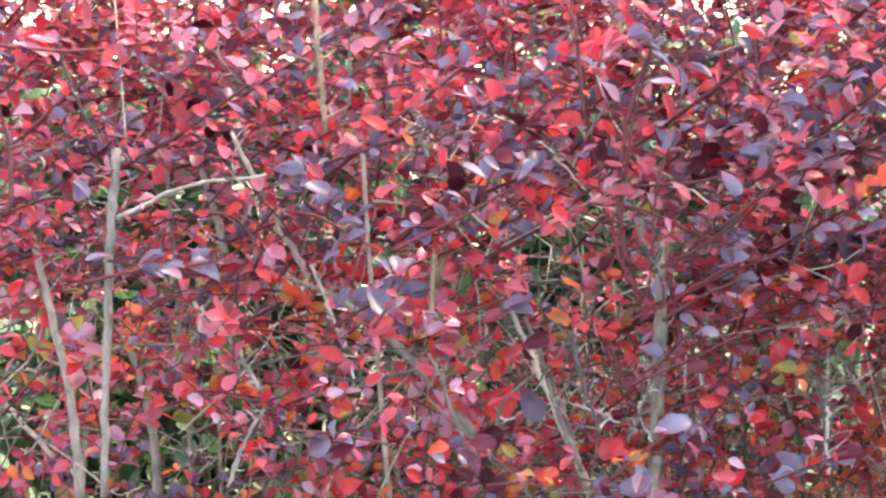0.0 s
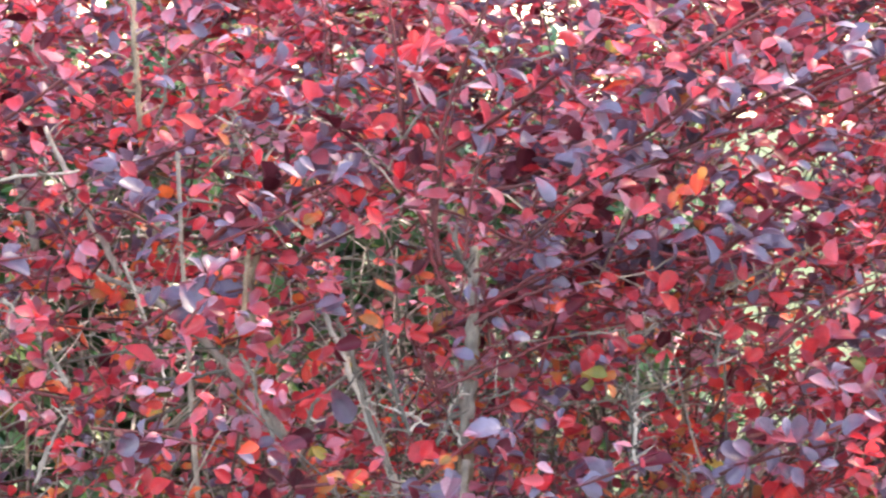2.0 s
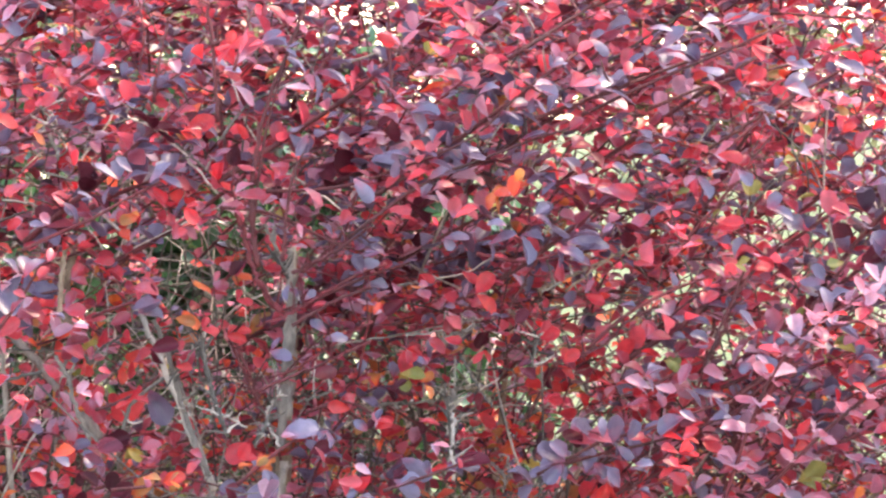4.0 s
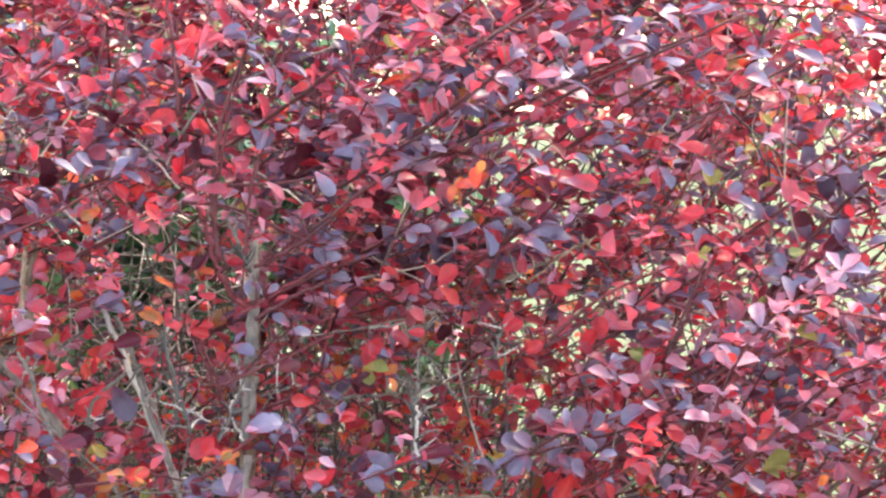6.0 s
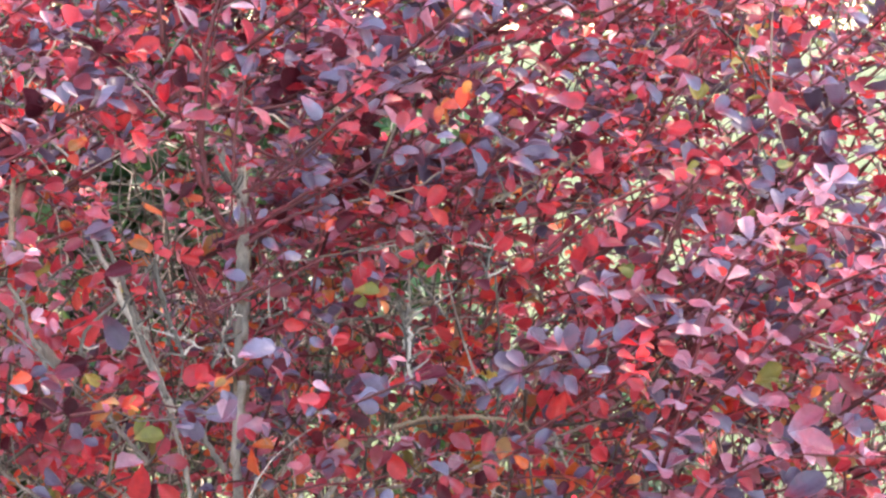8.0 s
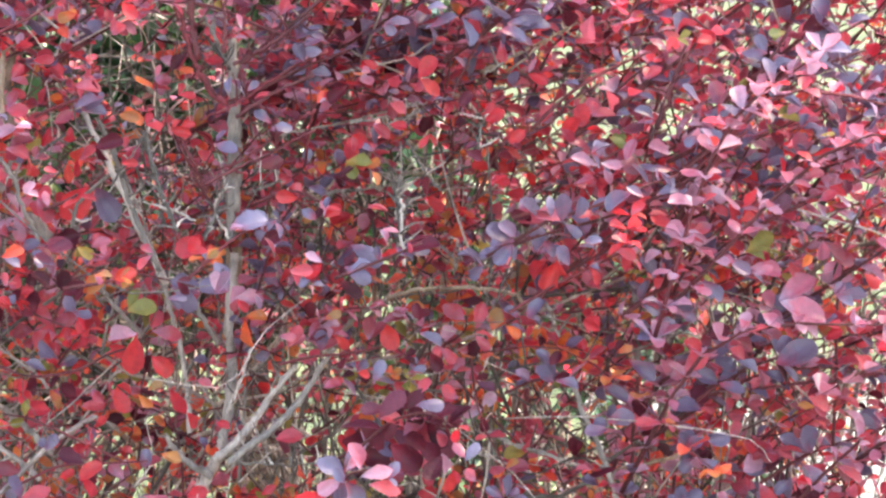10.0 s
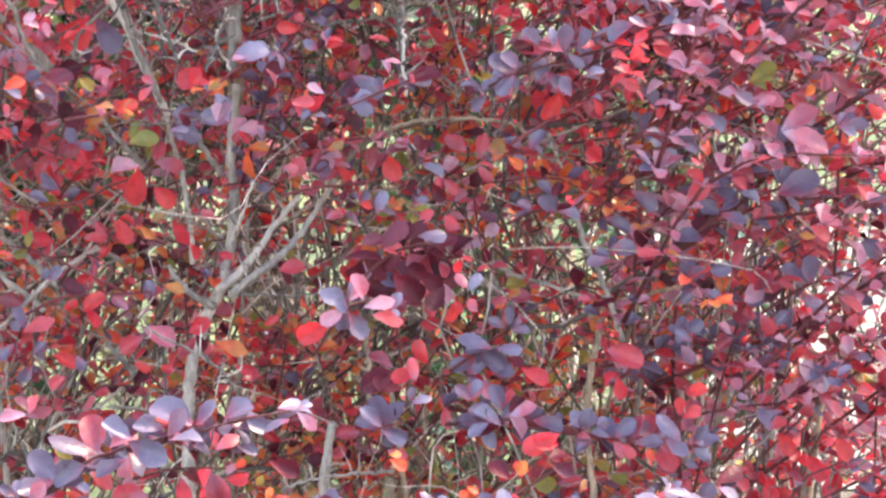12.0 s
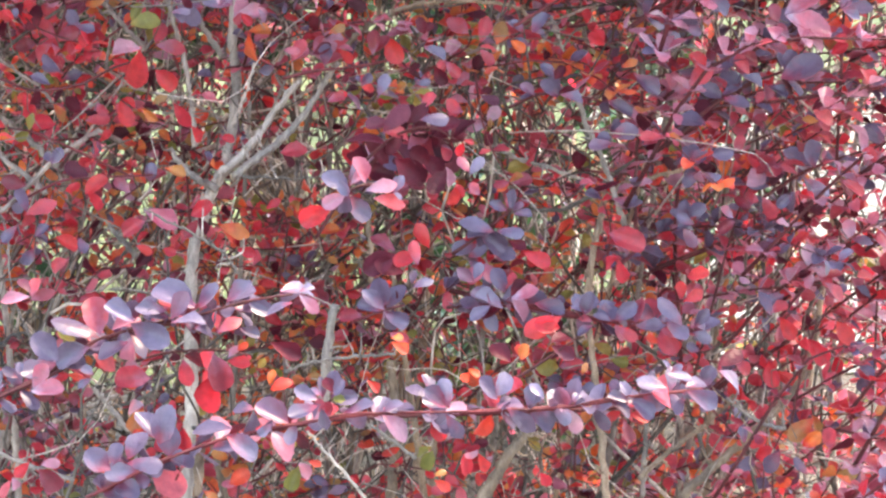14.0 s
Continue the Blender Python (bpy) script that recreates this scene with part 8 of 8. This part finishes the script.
cane([(0.254, 1.95, 1.444), (0.227, 1.95, 1.406), (0.194, 1.95, 1.365), (0.172, 1.95, 1.339)], 0.0009, 0.0013, REDBARK)
cane([(-0.055, 1.93, 1.318), (-0.086, 1.93, 1.305), (-0.115, 1.93, 1.287)], 0.0013, 0.0017, REDBARK)
cane([(-0.054, 1.93, 1.276), (-0.101, 1.93, 1.254), (-0.141, 1.93, 1.236)], 0.0009, 0.0013, REDBARK)
cane([(0.234, 1.94, 1.337), (0.218, 1.94, 1.297), (0.204, 1.94, 1.258)], 0.0011, 0.0015, REDBARK)
cane([(-0.162, 1.95, 1.277), (-0.153, 1.95, 1.255), (-0.141, 1.95, 1.229)], 0.0009, 0.0013, REDBARK)
cane([(-0.163, 1.95, 1.409), (-0.164, 1.95, 1.387), (-0.158, 1.95, 1.361)], 0.0009, 0.0013, REDBARK)
cane([(-0.029, 1.96, 1.483), (-0.016, 1.96, 1.497), (0.01, 1.96, 1.515)], 0.0007, 0.0009, REDBARK)
cane([(-0.243, 1.97, 1.54), (-0.238, 1.97, 1.509), (-0.24, 1.97, 1.482)], 0.0009, 0.0011, REDBARK)
cane([(-0.048, 1.96, 1.54), (-0.045, 1.96, 1.505), (-0.042, 1.96, 1.461)], 0.0011, 0.0013, REDBARK)
cane([(0.236, 1.96, 1.415), (0.219, 1.96, 1.393), (0.207, 1.96, 1.362)], 0.0007, 0.0009, REDBARK)
cane([(0.278, 1.97, 1.478), (0.249, 1.97, 1.459), (0.219, 1.97, 1.437)], 0.0009, 0.0013, REDBARK)
cane([(0.281, 1.94, 1.269), (0.252, 1.94, 1.25), (0.227, 1.94, 1.223)], 0.0011, 0.0015, REDBARK)
cane([(-0.392, 1.96, 1.536), (-0.389, 1.96, 1.505), (-0.386, 1.96, 1.474), (-0.384, 1.96, 1.439)], 0.0018, 0.0022, TANBARK)
cane([(-0.121, 2.02, 1.327), (-0.12, 2.02, 1.286), (-0.121, 2.02, 1.245), (-0.123, 2.02, 1.203)], 0.0036, 0.0045, BARK)
cane([(-0.297, 1.97, 1.339), (-0.299, 1.97, 1.312), (-0.301, 1.97, 1.281)], 0.0020, 0.0024, TANBARK)
cane([(0.077, 1.95, 1.315), (0.098, 1.95, 1.328), (0.115, 1.95, 1.34)], 0.0009, 0.0007, TWIG, "twig")
cane([(-0.186, 1.94, 1.277), (-0.181, 1.94, 1.251), (-0.171, 1.94, 1.22), (-0.164, 1.94, 1.199)], 0.0013, 0.0017, TWIG, "twig")
cane([(-0.2, 1.96, 1.222), (-0.173, 1.96, 1.214), (-0.15, 1.96, 1.204)], 0.0007, 0.0009, TWIG, "twig")
cane([(-0.124, 1.95, 1.238), (-0.132, 1.95, 1.216), (-0.143, 1.95, 1.189)], 0.0009, 0.0011, TWIG, "twig")
cane([(-0.11, 1.95, 1.226), (-0.097, 1.95, 1.23), (-0.082, 1.95, 1.236)], 0.0007, 0.0009, TWIG, "twig")
cane([(0.077, 1.95, 1.284), (0.074, 1.95, 1.271), (0.072, 1.95, 1.257)], 0.0009, 0.0011, TWIG, "twig")
cane([(0.001, 1.97, 1.276), (0.016, 1.97, 1.28), (0.027, 1.97, 1.292)], 0.0009, 0.0007, TWIG, "twig")
cane([(0.011, 1.95, 1.22), (0.011, 1.95, 1.194), (0.012, 1.95, 1.167)], 0.0013, 0.0015, TWIG, "twig")
cane([(-0.138, 1.96, 1.348), (-0.127, 1.96, 1.331), (-0.12, 1.96, 1.322)], 0.0011, 0.0015, TWIG, "twig")
cane([(-0.276, 1.96, 1.251), (-0.263, 1.96, 1.265), (-0.248, 1.96, 1.274)], 0.0011, 0.0009, TWIG, "twig")
cane([(-0.247, 1.96, 1.456), (-0.236, 1.96, 1.447), (-0.224, 1.96, 1.434)], 0.0011, 0.0013, TWIG, "twig")
cane([(-0.317, 1.97, 1.438), (-0.305, 1.97, 1.419), (-0.303, 1.97, 1.41)], 0.0011, 0.0013, BARK, "twig")
cane([(-0.604, 1.97, 1.506), (-0.592, 1.97, 1.465), (-0.568, 1.97, 1.422)], 0.0009, 0.0013, TWIG, "twig")
cane([(-0.639, 1.97, 1.405), (-0.612, 1.97, 1.419), (-0.584, 1.97, 1.423)], 0.0011, 0.0009, TWIG, "twig")
cane([(-0.318, 1.97, 1.452), (-0.308, 1.97, 1.438), (-0.299, 1.97, 1.425)], 0.0009, 0.0013, TWIG, "twig")
cane([(-0.434, 1.96, 1.211), (-0.448, 1.96, 1.19), (-0.465, 1.96, 1.149)], 0.0011, 0.0015, TWIG, "twig")
cane([(-0.57, 1.98, 1.256), (-0.546, 1.98, 1.26), (-0.508, 1.98, 1.26)], 0.0009, 0.0007, TANBARK, "twig")
cane([(-0.498, 1.98, 1.295), (-0.48, 1.98, 1.279), (-0.461, 1.98, 1.256), (-0.443, 1.98, 1.224)], 0.0016, 0.0018, BARK)


def grow(count, xs, ys, zs, ways, lengths, leaf, mats, step, n, seed, face=(0.0, -0.5, 0.9), loose=0.7, stem=0.0011, bare=0.0, flat=0.6):
    """Fills a part of the hedge with leafy side shoots. ways: mean direction and its scatter."""
    rng = np.random.default_rng(seed)
    p = shares(mats)
    mean, scatter = np.array(ways[0]), ways[1]
    for _ in range(count):
        start = np.array([rng.uniform(*xs), rng.uniform(*ys), rng.uniform(*zs)])
        d = unit(mean + rng.normal(0, scatter, 3) * np.array([1, 0.7, 1]))
        length = rng.uniform(*lengths)
        side = rng.normal(0, 0.12, 3) * length
        ctrl = [start, start + d * length * 0.5 + side + np.array([0, 0, 0.04 * length]), start + d * length - np.array([0, 0, 0.08 * length])]
        home = owner(start)
        home.stalks.add(*tube(spline(ctrl, 7), stem * rng.uniform(0.8, 1.4), stem * 0.5, 4, rng))
        nodes = spline(ctrl, max(2, int(length / step)))
        tone = rng.choice(7, p=p)
        size = leaf * rng.uniform(0.75, 1.15)
        for i, w in enumerate(nodes):
            if rng.random() < bare:
                continue
            dd = nodes[min(i + 1, len(nodes) - 1)] - nodes[max(i - 1, 0)]
            for m in rosette(w, dd, max(1, n + rng.integers(-1, 2)), size, rng, np.array(face), loose, flat=flat):
                mi = tone if rng.random() < 0.55 else rng.choice(7, p=p)
                v, q, a = (COARSE if start[1] < 2.3 else PLAIN)[rng.integers(8)]
                home.leaves.add(v @ m[:3, :3].T + m[:3, 3], q, mi, a)


def tangle(count, xs, ys, zs, ways, lengths, r, seed):
    """Dry leafless twigs inside the hedge."""
    rng = np.random.default_rng(seed)
    for _ in range(count):
        start = np.array([rng.uniform(*xs), rng.uniform(*ys), rng.uniform(*zs)])
        d = unit(np.array(ways[0]) + rng.normal(0, ways[1], 3))
        length = rng.uniform(*lengths)
        pts = [start, start + d * length * 0.35 + rng.normal(0, 0.07, 3) * length, start + d * length * 0.7 + rng.normal(0, 0.1, 3) * length, start + d * length]
        rr = rng.uniform(*r)
        owner(start).twigs.add(*tube(spline(pts, 7), rr, rr * 0.45, 4, rng, 0.1))


# crimson tops, leaning up and to the east
#    count  x             y             z             direction, scatter       length       leaf   crimson lilac ember wine lime
UP = (0.0, -0.08, 1.0)
grow(520, (-1.1, 0.62), (1.98, 2.8), (1.28, 1.74), ((0.6, -0.1, 0.4), 0.4), (0.12, 0.34), 0.0182, (6.0, 3.6, 0.3, 0.4, 0, 1.8, 0.9), 0.0178, 4, 11, UP, 0.26, flat=0.32)
grow(165, (-0.68, 0.62), (1.98, 2.6), (1.06, 1.3), ((0.6, -0.1, 0.4), 0.45), (0.1, 0.28), 0.0178, (5.0, 1.8, 1.5, 0.2, 0.1, 1.6, 1.6), 0.019, 4, 12, UP, 0.36, bare=0.22, flat=0.32)
grow(100, (-1.3, 0.35), (2.4, 3.4), (1.45, 1.78), ((0.5, 0, 0.4), 0.5), (0.12, 0.3), 0.022, (5, 2, 0.4, 0.8, 0.1, 1.2, 0.5), 0.021, 4, 10, UP, 0.32, flat=0.32)
grow(120, (0.1, 0.68), (1.98, 2.8), (0.8, 1.4), ((0.6, -0.15, 0.45), 0.4), (0.12, 0.3), 0.0185, (5.4, 2.2, 0.2, 0.2, 0.1, 2.8, 1.8), 0.018, 4, 13, UP, 0.30, bare=0.2, flat=0.32)
# the middle and the foot, thinner, more orange
grow(380, (-0.5, 0.35), (2.15, 2.9), (0.45, 1.08), ((0.3, -0.3, 0.3), 0.8), (0.08, 0.22), 0.0175, (3.6, 0.8, 6.0, 1.0, 1.3, 0.3, 2), 0.022, 3, 14, bare=0.3)
grow(60, (0.2, 0.95), (3.0, 3.8), (0.1, 1.0), ((0.3, 0, 0.5), 0.7), (0.12, 0.28), 0.02, (3, 0.6, 3.5, 0.3, 2, 0.8, 2), 0.022, 4, 6, bare=0.3)
grow(24, (0.22, 0.56), (1.88, 2.1), (0.45, 0.8), ((0.75, -0.05, 0.4), 0.3), (0.14, 0.3), 0.018, (4, 3.0, 0.0, 0.3, 0.05, 3.0, 1.4), 0.02, 4, 3, UP, 0.32, stem=0.0016, flat=0.32)
grow(50, (0.16, 0.54), (1.88, 2.15), (0.76, 1.2), ((0.75, -0.05, 0.5), 0.3), (0.14, 0.32), 0.0185, (3.6, 2.8, 0.0, 0.1, 0.05, 4.4, 1.6), 0.02, 4, 4, UP, 0.32, stem=0.0016, flat=0.32)
grow(60, (-1.15, -0.5), (2.1, 2.7), (1.5, 1.76), ((0.5, 0, 0.3), 0.5), (0.12, 0.28), 0.0185, (5, 2.4, 0.4, 0.6, 0.1, 1.0, 1.4), 0.019, 4, 2, UP, 0.32, flat=0.32)
grow(55, (0.1, 0.4), (2.2, 3.0), (1.42, 1.66), ((0.5, 0, 0.4), 0.5), (0.12, 0.28), 0.0185, (5, 3, 0.4, 0.5, 0.1, 1.6, 1), 0.019, 4, 5, UP, 0.29, flat=0.32)
grow(95, (0.2, 0.7), (2.05, 2.8), (0.38, 0.92), ((0.5, -0.2, 0.4), 0.6), (0.1, 0.26), 0.0195, (5, 2.2, 0.8, 0.5, 0.1, 1.8, 1.2), 0.02, 4, 15, bare=0.2)
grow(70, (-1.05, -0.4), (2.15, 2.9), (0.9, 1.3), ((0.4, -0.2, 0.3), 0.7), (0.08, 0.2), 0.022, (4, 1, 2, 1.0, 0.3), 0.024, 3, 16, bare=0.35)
# small bright leaves low in front, among the twigs
grow(270, (-0.5, 0.36), (2.0, 2.5), (0.5, 1.15), ((0.3, -0.2, 0.4), 0.8), (0.06, 0.16), 0.0165, (3.6, 0.9, 3.4, 0.8, 0.7, 0.5, 3.4), 0.02, 3, 41, (0.0, -0.7, 0.7), 0.6, bare=0.35)
grow(105, (-0.85, 0.25), (1.97, 2.4), (1.06, 1.34), ((0.4, -0.2, 0.4), 0.7), (0.06, 0.16), 0.0165, (4.6, 1.0, 2.4, 0.6, 0.3, 0.8, 3.0), 0.02, 3, 42, (0.0, -0.6, 0.8), 0.6, bare=0.3)
grow(45, (-0.15, 0.42), (2.5, 3.2), (0.95, 1.42), ((0.4, 0, 0.5), 0.6), (0.1, 0.25), 0.019, (5, 1.4, 2.0, 0.6, 0.3, 0.8, 1.6), 0.021, 4, 43, bare=0.2)
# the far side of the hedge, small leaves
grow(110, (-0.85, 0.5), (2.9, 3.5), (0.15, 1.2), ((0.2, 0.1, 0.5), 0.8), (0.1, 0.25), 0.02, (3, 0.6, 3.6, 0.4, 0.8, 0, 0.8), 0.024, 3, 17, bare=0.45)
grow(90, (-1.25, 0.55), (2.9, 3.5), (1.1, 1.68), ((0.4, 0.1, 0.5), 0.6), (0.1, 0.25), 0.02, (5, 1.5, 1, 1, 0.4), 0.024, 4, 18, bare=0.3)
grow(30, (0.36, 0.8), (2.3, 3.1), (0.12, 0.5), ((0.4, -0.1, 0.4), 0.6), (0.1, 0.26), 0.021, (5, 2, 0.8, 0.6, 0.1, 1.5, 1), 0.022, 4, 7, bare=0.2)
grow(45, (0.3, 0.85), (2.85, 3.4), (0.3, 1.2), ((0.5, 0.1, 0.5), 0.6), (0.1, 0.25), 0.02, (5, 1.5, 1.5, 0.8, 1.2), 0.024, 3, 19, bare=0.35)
# rearmost leaves: extra wine share puts the shade of the depth into their colour
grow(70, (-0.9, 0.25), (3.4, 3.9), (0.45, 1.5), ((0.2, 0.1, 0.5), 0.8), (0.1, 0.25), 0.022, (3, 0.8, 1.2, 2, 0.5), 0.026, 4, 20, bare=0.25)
grow(165, (-1.5, -0.45), (2.2, 3.3), (1.42, 1.85), ((0.5, 0, 0.3), 0.5), (0.12, 0.3), 0.022, (5, 2, 0.4, 0.8, 0.1, 1.0, 0.6), 0.021, 4, 9, UP, 0.32, flat=0.32)
grow(95, (-0.4, 0.2), (2.1, 2.9), (1.46, 1.74), ((0.4, 0, 0.4), 0.5), (0.1, 0.28), 0.021, (4.5, 3, 0.3, 0.6, 0, 1.6, 0.5), 0.02, 4, 8, UP, 0.29, flat=0.32)
tangle(560, (-0.6, 0.4), (2.3, 3.0), (0.35, 1.15), ((0.1, 0, 0.6), 0.8), (0.1, 0.35), (0.0007, 0.0019), 21)
tangle(560, (-0.75, 0.5), (2.9, 3.6), (0.1, 1.25), ((0.1, 0, 0.6), 0.8), (0.12, 0.45), (0.0009, 0.0024), 24)
tangle(420, (-0.9, 0.55), (1.98, 2.4), (0.98, 1.42), ((0.25, 0, 0.6), 0.8), (0.06, 0.24), (0.0006, 0.0014), 27)
tangle(200, (-0.4, 0.5), (2.15, 2.5), (0.55, 1.0), ((0.1, 0, 0.6), 0.8), (0.05, 0.2), (0.0006, 0.0015), 28)
tangle(260, (-0.45, 0.42), (1.99, 2.3), (0.52, 1.12), ((0.2, 0, 0.6), 0.8), (0.06, 0.24), (0.0005, 0.0011), 30)
tangle(350, (-1.1, 0.7), (2.1, 3.1), (0.95, 1.5), ((0.3, 0, 0.7), 0.7), (0.12, 0.4), (0.0007, 0.0016), 22)
tangle(140, (-0.6, 0.6), (2.4, 3.2), (0.2, 0.8), ((0.15, 0, 1.0), 0.3), (0.3, 0.6), (0.0015, 0.0035), 23)
tangle(160, (-0.9, 0.5), (3.4, 3.9), (0.0, 1.3), ((0.1, 0, 0.7), 0.7), (0.15, 0.5), (0.0012, 0.003), 26)
tangle(170, (-0.6, 0.35), (2.1, 2.6), (0.45, 1.1), ((0.2, 0, 0.7), 0.7), (0.15, 0.45), (0.0012, 0.0028), 29)
tangle(160, (0.3, 0.8), (2.5, 3.3), (0.25, 1.1), ((0.4, 0, 0.8), 0.5), (0.15, 0.4), (0.0009, 0.0022), 25)

# the canes that carry each bush, out of the ground
for s in SHRUBS:
    rng = np.random.default_rng(int(1000 + s.x * 100))
    for k in range(9):
        foot = np.array([s.x + rng.normal(0, 0.06), s.y + rng.normal(0, 0.1), -0.02])
        top = foot + np.array([rng.normal(0.06, 0.14), rng.normal(0, 0.2), rng.uniform(0.9, 1.45)])
        mid = (foot + top) / 2 + np.array([rng.normal(0, 0.03), rng.normal(0, 0.04), 0])
        cane([tuple(foot), tuple(mid), tuple(top)], rng.uniform(0.004, 0.008), 0.0018, TANBARK if k % 2 else BARK)

for s in SHRUBS:
    for buf, name, mats, label in ((s.leaves, "foliage", LEAFMATS, "crimson, purple and orange leaves"), (s.twigs, "brushwood", [TWIG], "dry grey twigs"), (s.stalks, "shoot_growth", [REDBARK], "thin dark red shoots")):
        if buf.n:
            tagged(part(name, buf.mesh(name, mats), s.ob, label), kind="stuff")


# ---- ground and what lies behind the hedge ----
def sheet(name, x0, x1, y0, y1, z, mat, label, cut=24):
    buf = Buf()
    xs, ys = np.meshgrid(np.linspace(x0, x1, cut + 1), np.linspace(y0, y1, cut + 1), indexing="ij")
    v = np.stack([xs, ys, np.full_like(xs, z)], -1).reshape(-1, 3)
    i, j = np.meshgrid(np.arange(cut), np.arange(cut), indexing="ij")
    c = cut + 1
    buf.add(v, np.stack([i * c + j, (i + 1) * c + j, (i + 1) * c + j + 1, i * c + j + 1], -1).reshape(-1, 4))
    return tagged(new(name, buf.mesh(name, [mat])), label, name, kind="structure")


sheet("ground", -1500, 1500, -1500, 1500, 0.0, LAWN, "yellowing autumn lawn reaching to the horizon")
# added out of view: throws light up into the hedge's front and undersides
sheet("pavement", -30, 30, -7, 1.5, 0.004, FRONT_BOUNCE, "unseen dark grey sheet before the hedge, added for bounce light")
sheet("soil", -8, 8, 1.5, 4.6, 0.002, SOIL, "brown soil strewn with dry leaves under the hedge")
sheet("path", 0.55, 30, 4.6, 7.4, 0.006, GRAVEL, "pale gravel path behind the hedge")


def evergreen(x, y, w, h, count, seed, low=-1.0):
    rng = np.random.default_rng(seed)
    root = tagged(new("evergreen_bush"), "dark green glossy evergreen bush behind the hedge", "shrub")
    root.location = (x, y, 0)
    root.matrix_world = Matrix.Translation((x, y, 0))
    stems, leaves = Buf(), Buf()
    for k in range(14):
        top = np.array([x + rng.normal(0, w * 0.4), y + rng.normal(0, 0.2), rng.uniform(0.5, 0.95) * h])
        stems.add(*tube(spline([(x + rng.normal(0, 0.1), y, -0.02), ((x + top[0]) / 2, (y + top[1]) / 2, top[2] * 0.55), tuple(top)], 8), 0.012, 0.004, 6, rng, 0.1))
    for _ in range(count):
        a, c = rng.uniform(0, 6.28), rng.uniform(low, 1)
        rad = rng.uniform(0.55, 1.0) ** 0.5 * (1 + 0.18 * math.sin(5 * a) * math.cos(4 * c))
        s = math.sqrt(1 - c * c)
        where = np.array([x + w * rad * s * math.cos(a), y + 0.5 * rad * s * math.sin(a), h * 0.5 + h * 0.5 * rad * c])
        for m in rosette(where, rng.normal(0, 1, 3), 3, rng.uniform(0.035, 0.055), rng, np.array([0, -0.5, 0.8]), 0.6):
            v, q, a = PLAIN[rng.integers(8)]
            leaves.add(v @ m[:3, :3].T + m[:3, 3], q, 0, a)
    tagged(part("stem_growth", stems.mesh("stem_growth", [TANBARK]), root), kind="stuff")
    tagged(part("foliage", leaves.mesh("foliage", [GREEN]), root), kind="stuff")


evergreen(-1.35, 3.95, 0.85, 1.55, 6000, 31)
evergreen(-0.75, 4.2, 0.6, 1.62, 1900, 32, 0.0)
evergreen(-0.22, 4.25, 0.42, 1.5, 1700, 33, 0.0)
evergreen(0.3, 4.4, 0.35, 0.8, 500, 34)


def far_tree(x, y, h, seed):
    """A broad tree far off: a tapered trunk, limbs, and a crown of many clumps with gaps."""
    rng = np.random.default_rng(seed)
    root = tagged(new("tree"), "distant leafy tree beyond the lawn", "tree", "trees beyond the lawn")
    root.location = (x, y, 0)
    root.matrix_world = Matrix.Translation((x, y, 0))
    wood, leaves = Buf(), Buf()
    wood.add(*tube(spline([(x, y, -0.1), (x + 0.1, y, h * 0.4), (x - 0.1, y, h * 0.8)], 8), h * 0.03, h * 0.008, 8, rng, 0.1))
    for k in range(22):
        a, up = rng.uniform(0, 6.28), rng.uniform(0.25, 0.95)
        reach = h * 0.38 * math.sin(min(1.0, 1.25 - up) * 1.7)
        tip = np.array([x + reach * math.cos(a), y + reach * math.sin(a), h * up])
        wood.add(*tube(spline([(x, y, h * up * 0.6), tuple((np.array([x, y, h * up * 0.75]) + tip) / 2), tuple(tip)], 6), h * 0.01, h * 0.002, 5, rng))
        for c in range(64):
            w = tip + rng.normal(0, h * 0.075, 3)
            m = leaf_frame(w, rng.normal(0, 1, 3), rng.normal(0, 1, 3), h * rng.uniform(0.04, 0.08))
            v, q, al = PLAIN[rng.integers(8)]
            leaves.add(v @ m[:3, :3].T + m[:3, 3], q, 0, al)
    part("trunk", wood.mesh("trunk", [TANBARK]), root)
    tagged(part("crown", leaves.mesh("crown", [OLIVE]), root), kind="stuff")


for k, (tx, ty, th) in enumerate(((-22, 62, 4.4), (-14.5, 58, 3.8), (-9, 66, 4.8), (-3, 60, 3.6), (2.5, 70, 5.2), (6.2, 62, 4.9), (9.5, 64, 4.4), (15, 72, 4.2),
                                  (-18.2, 64, 4.6), (-10.8, 61, 4.3), (-6, 63, 4.5), (0, 66, 4.8), (7.8, 63, 4.5))):
    far_tree(tx, ty, th, 60 + k)
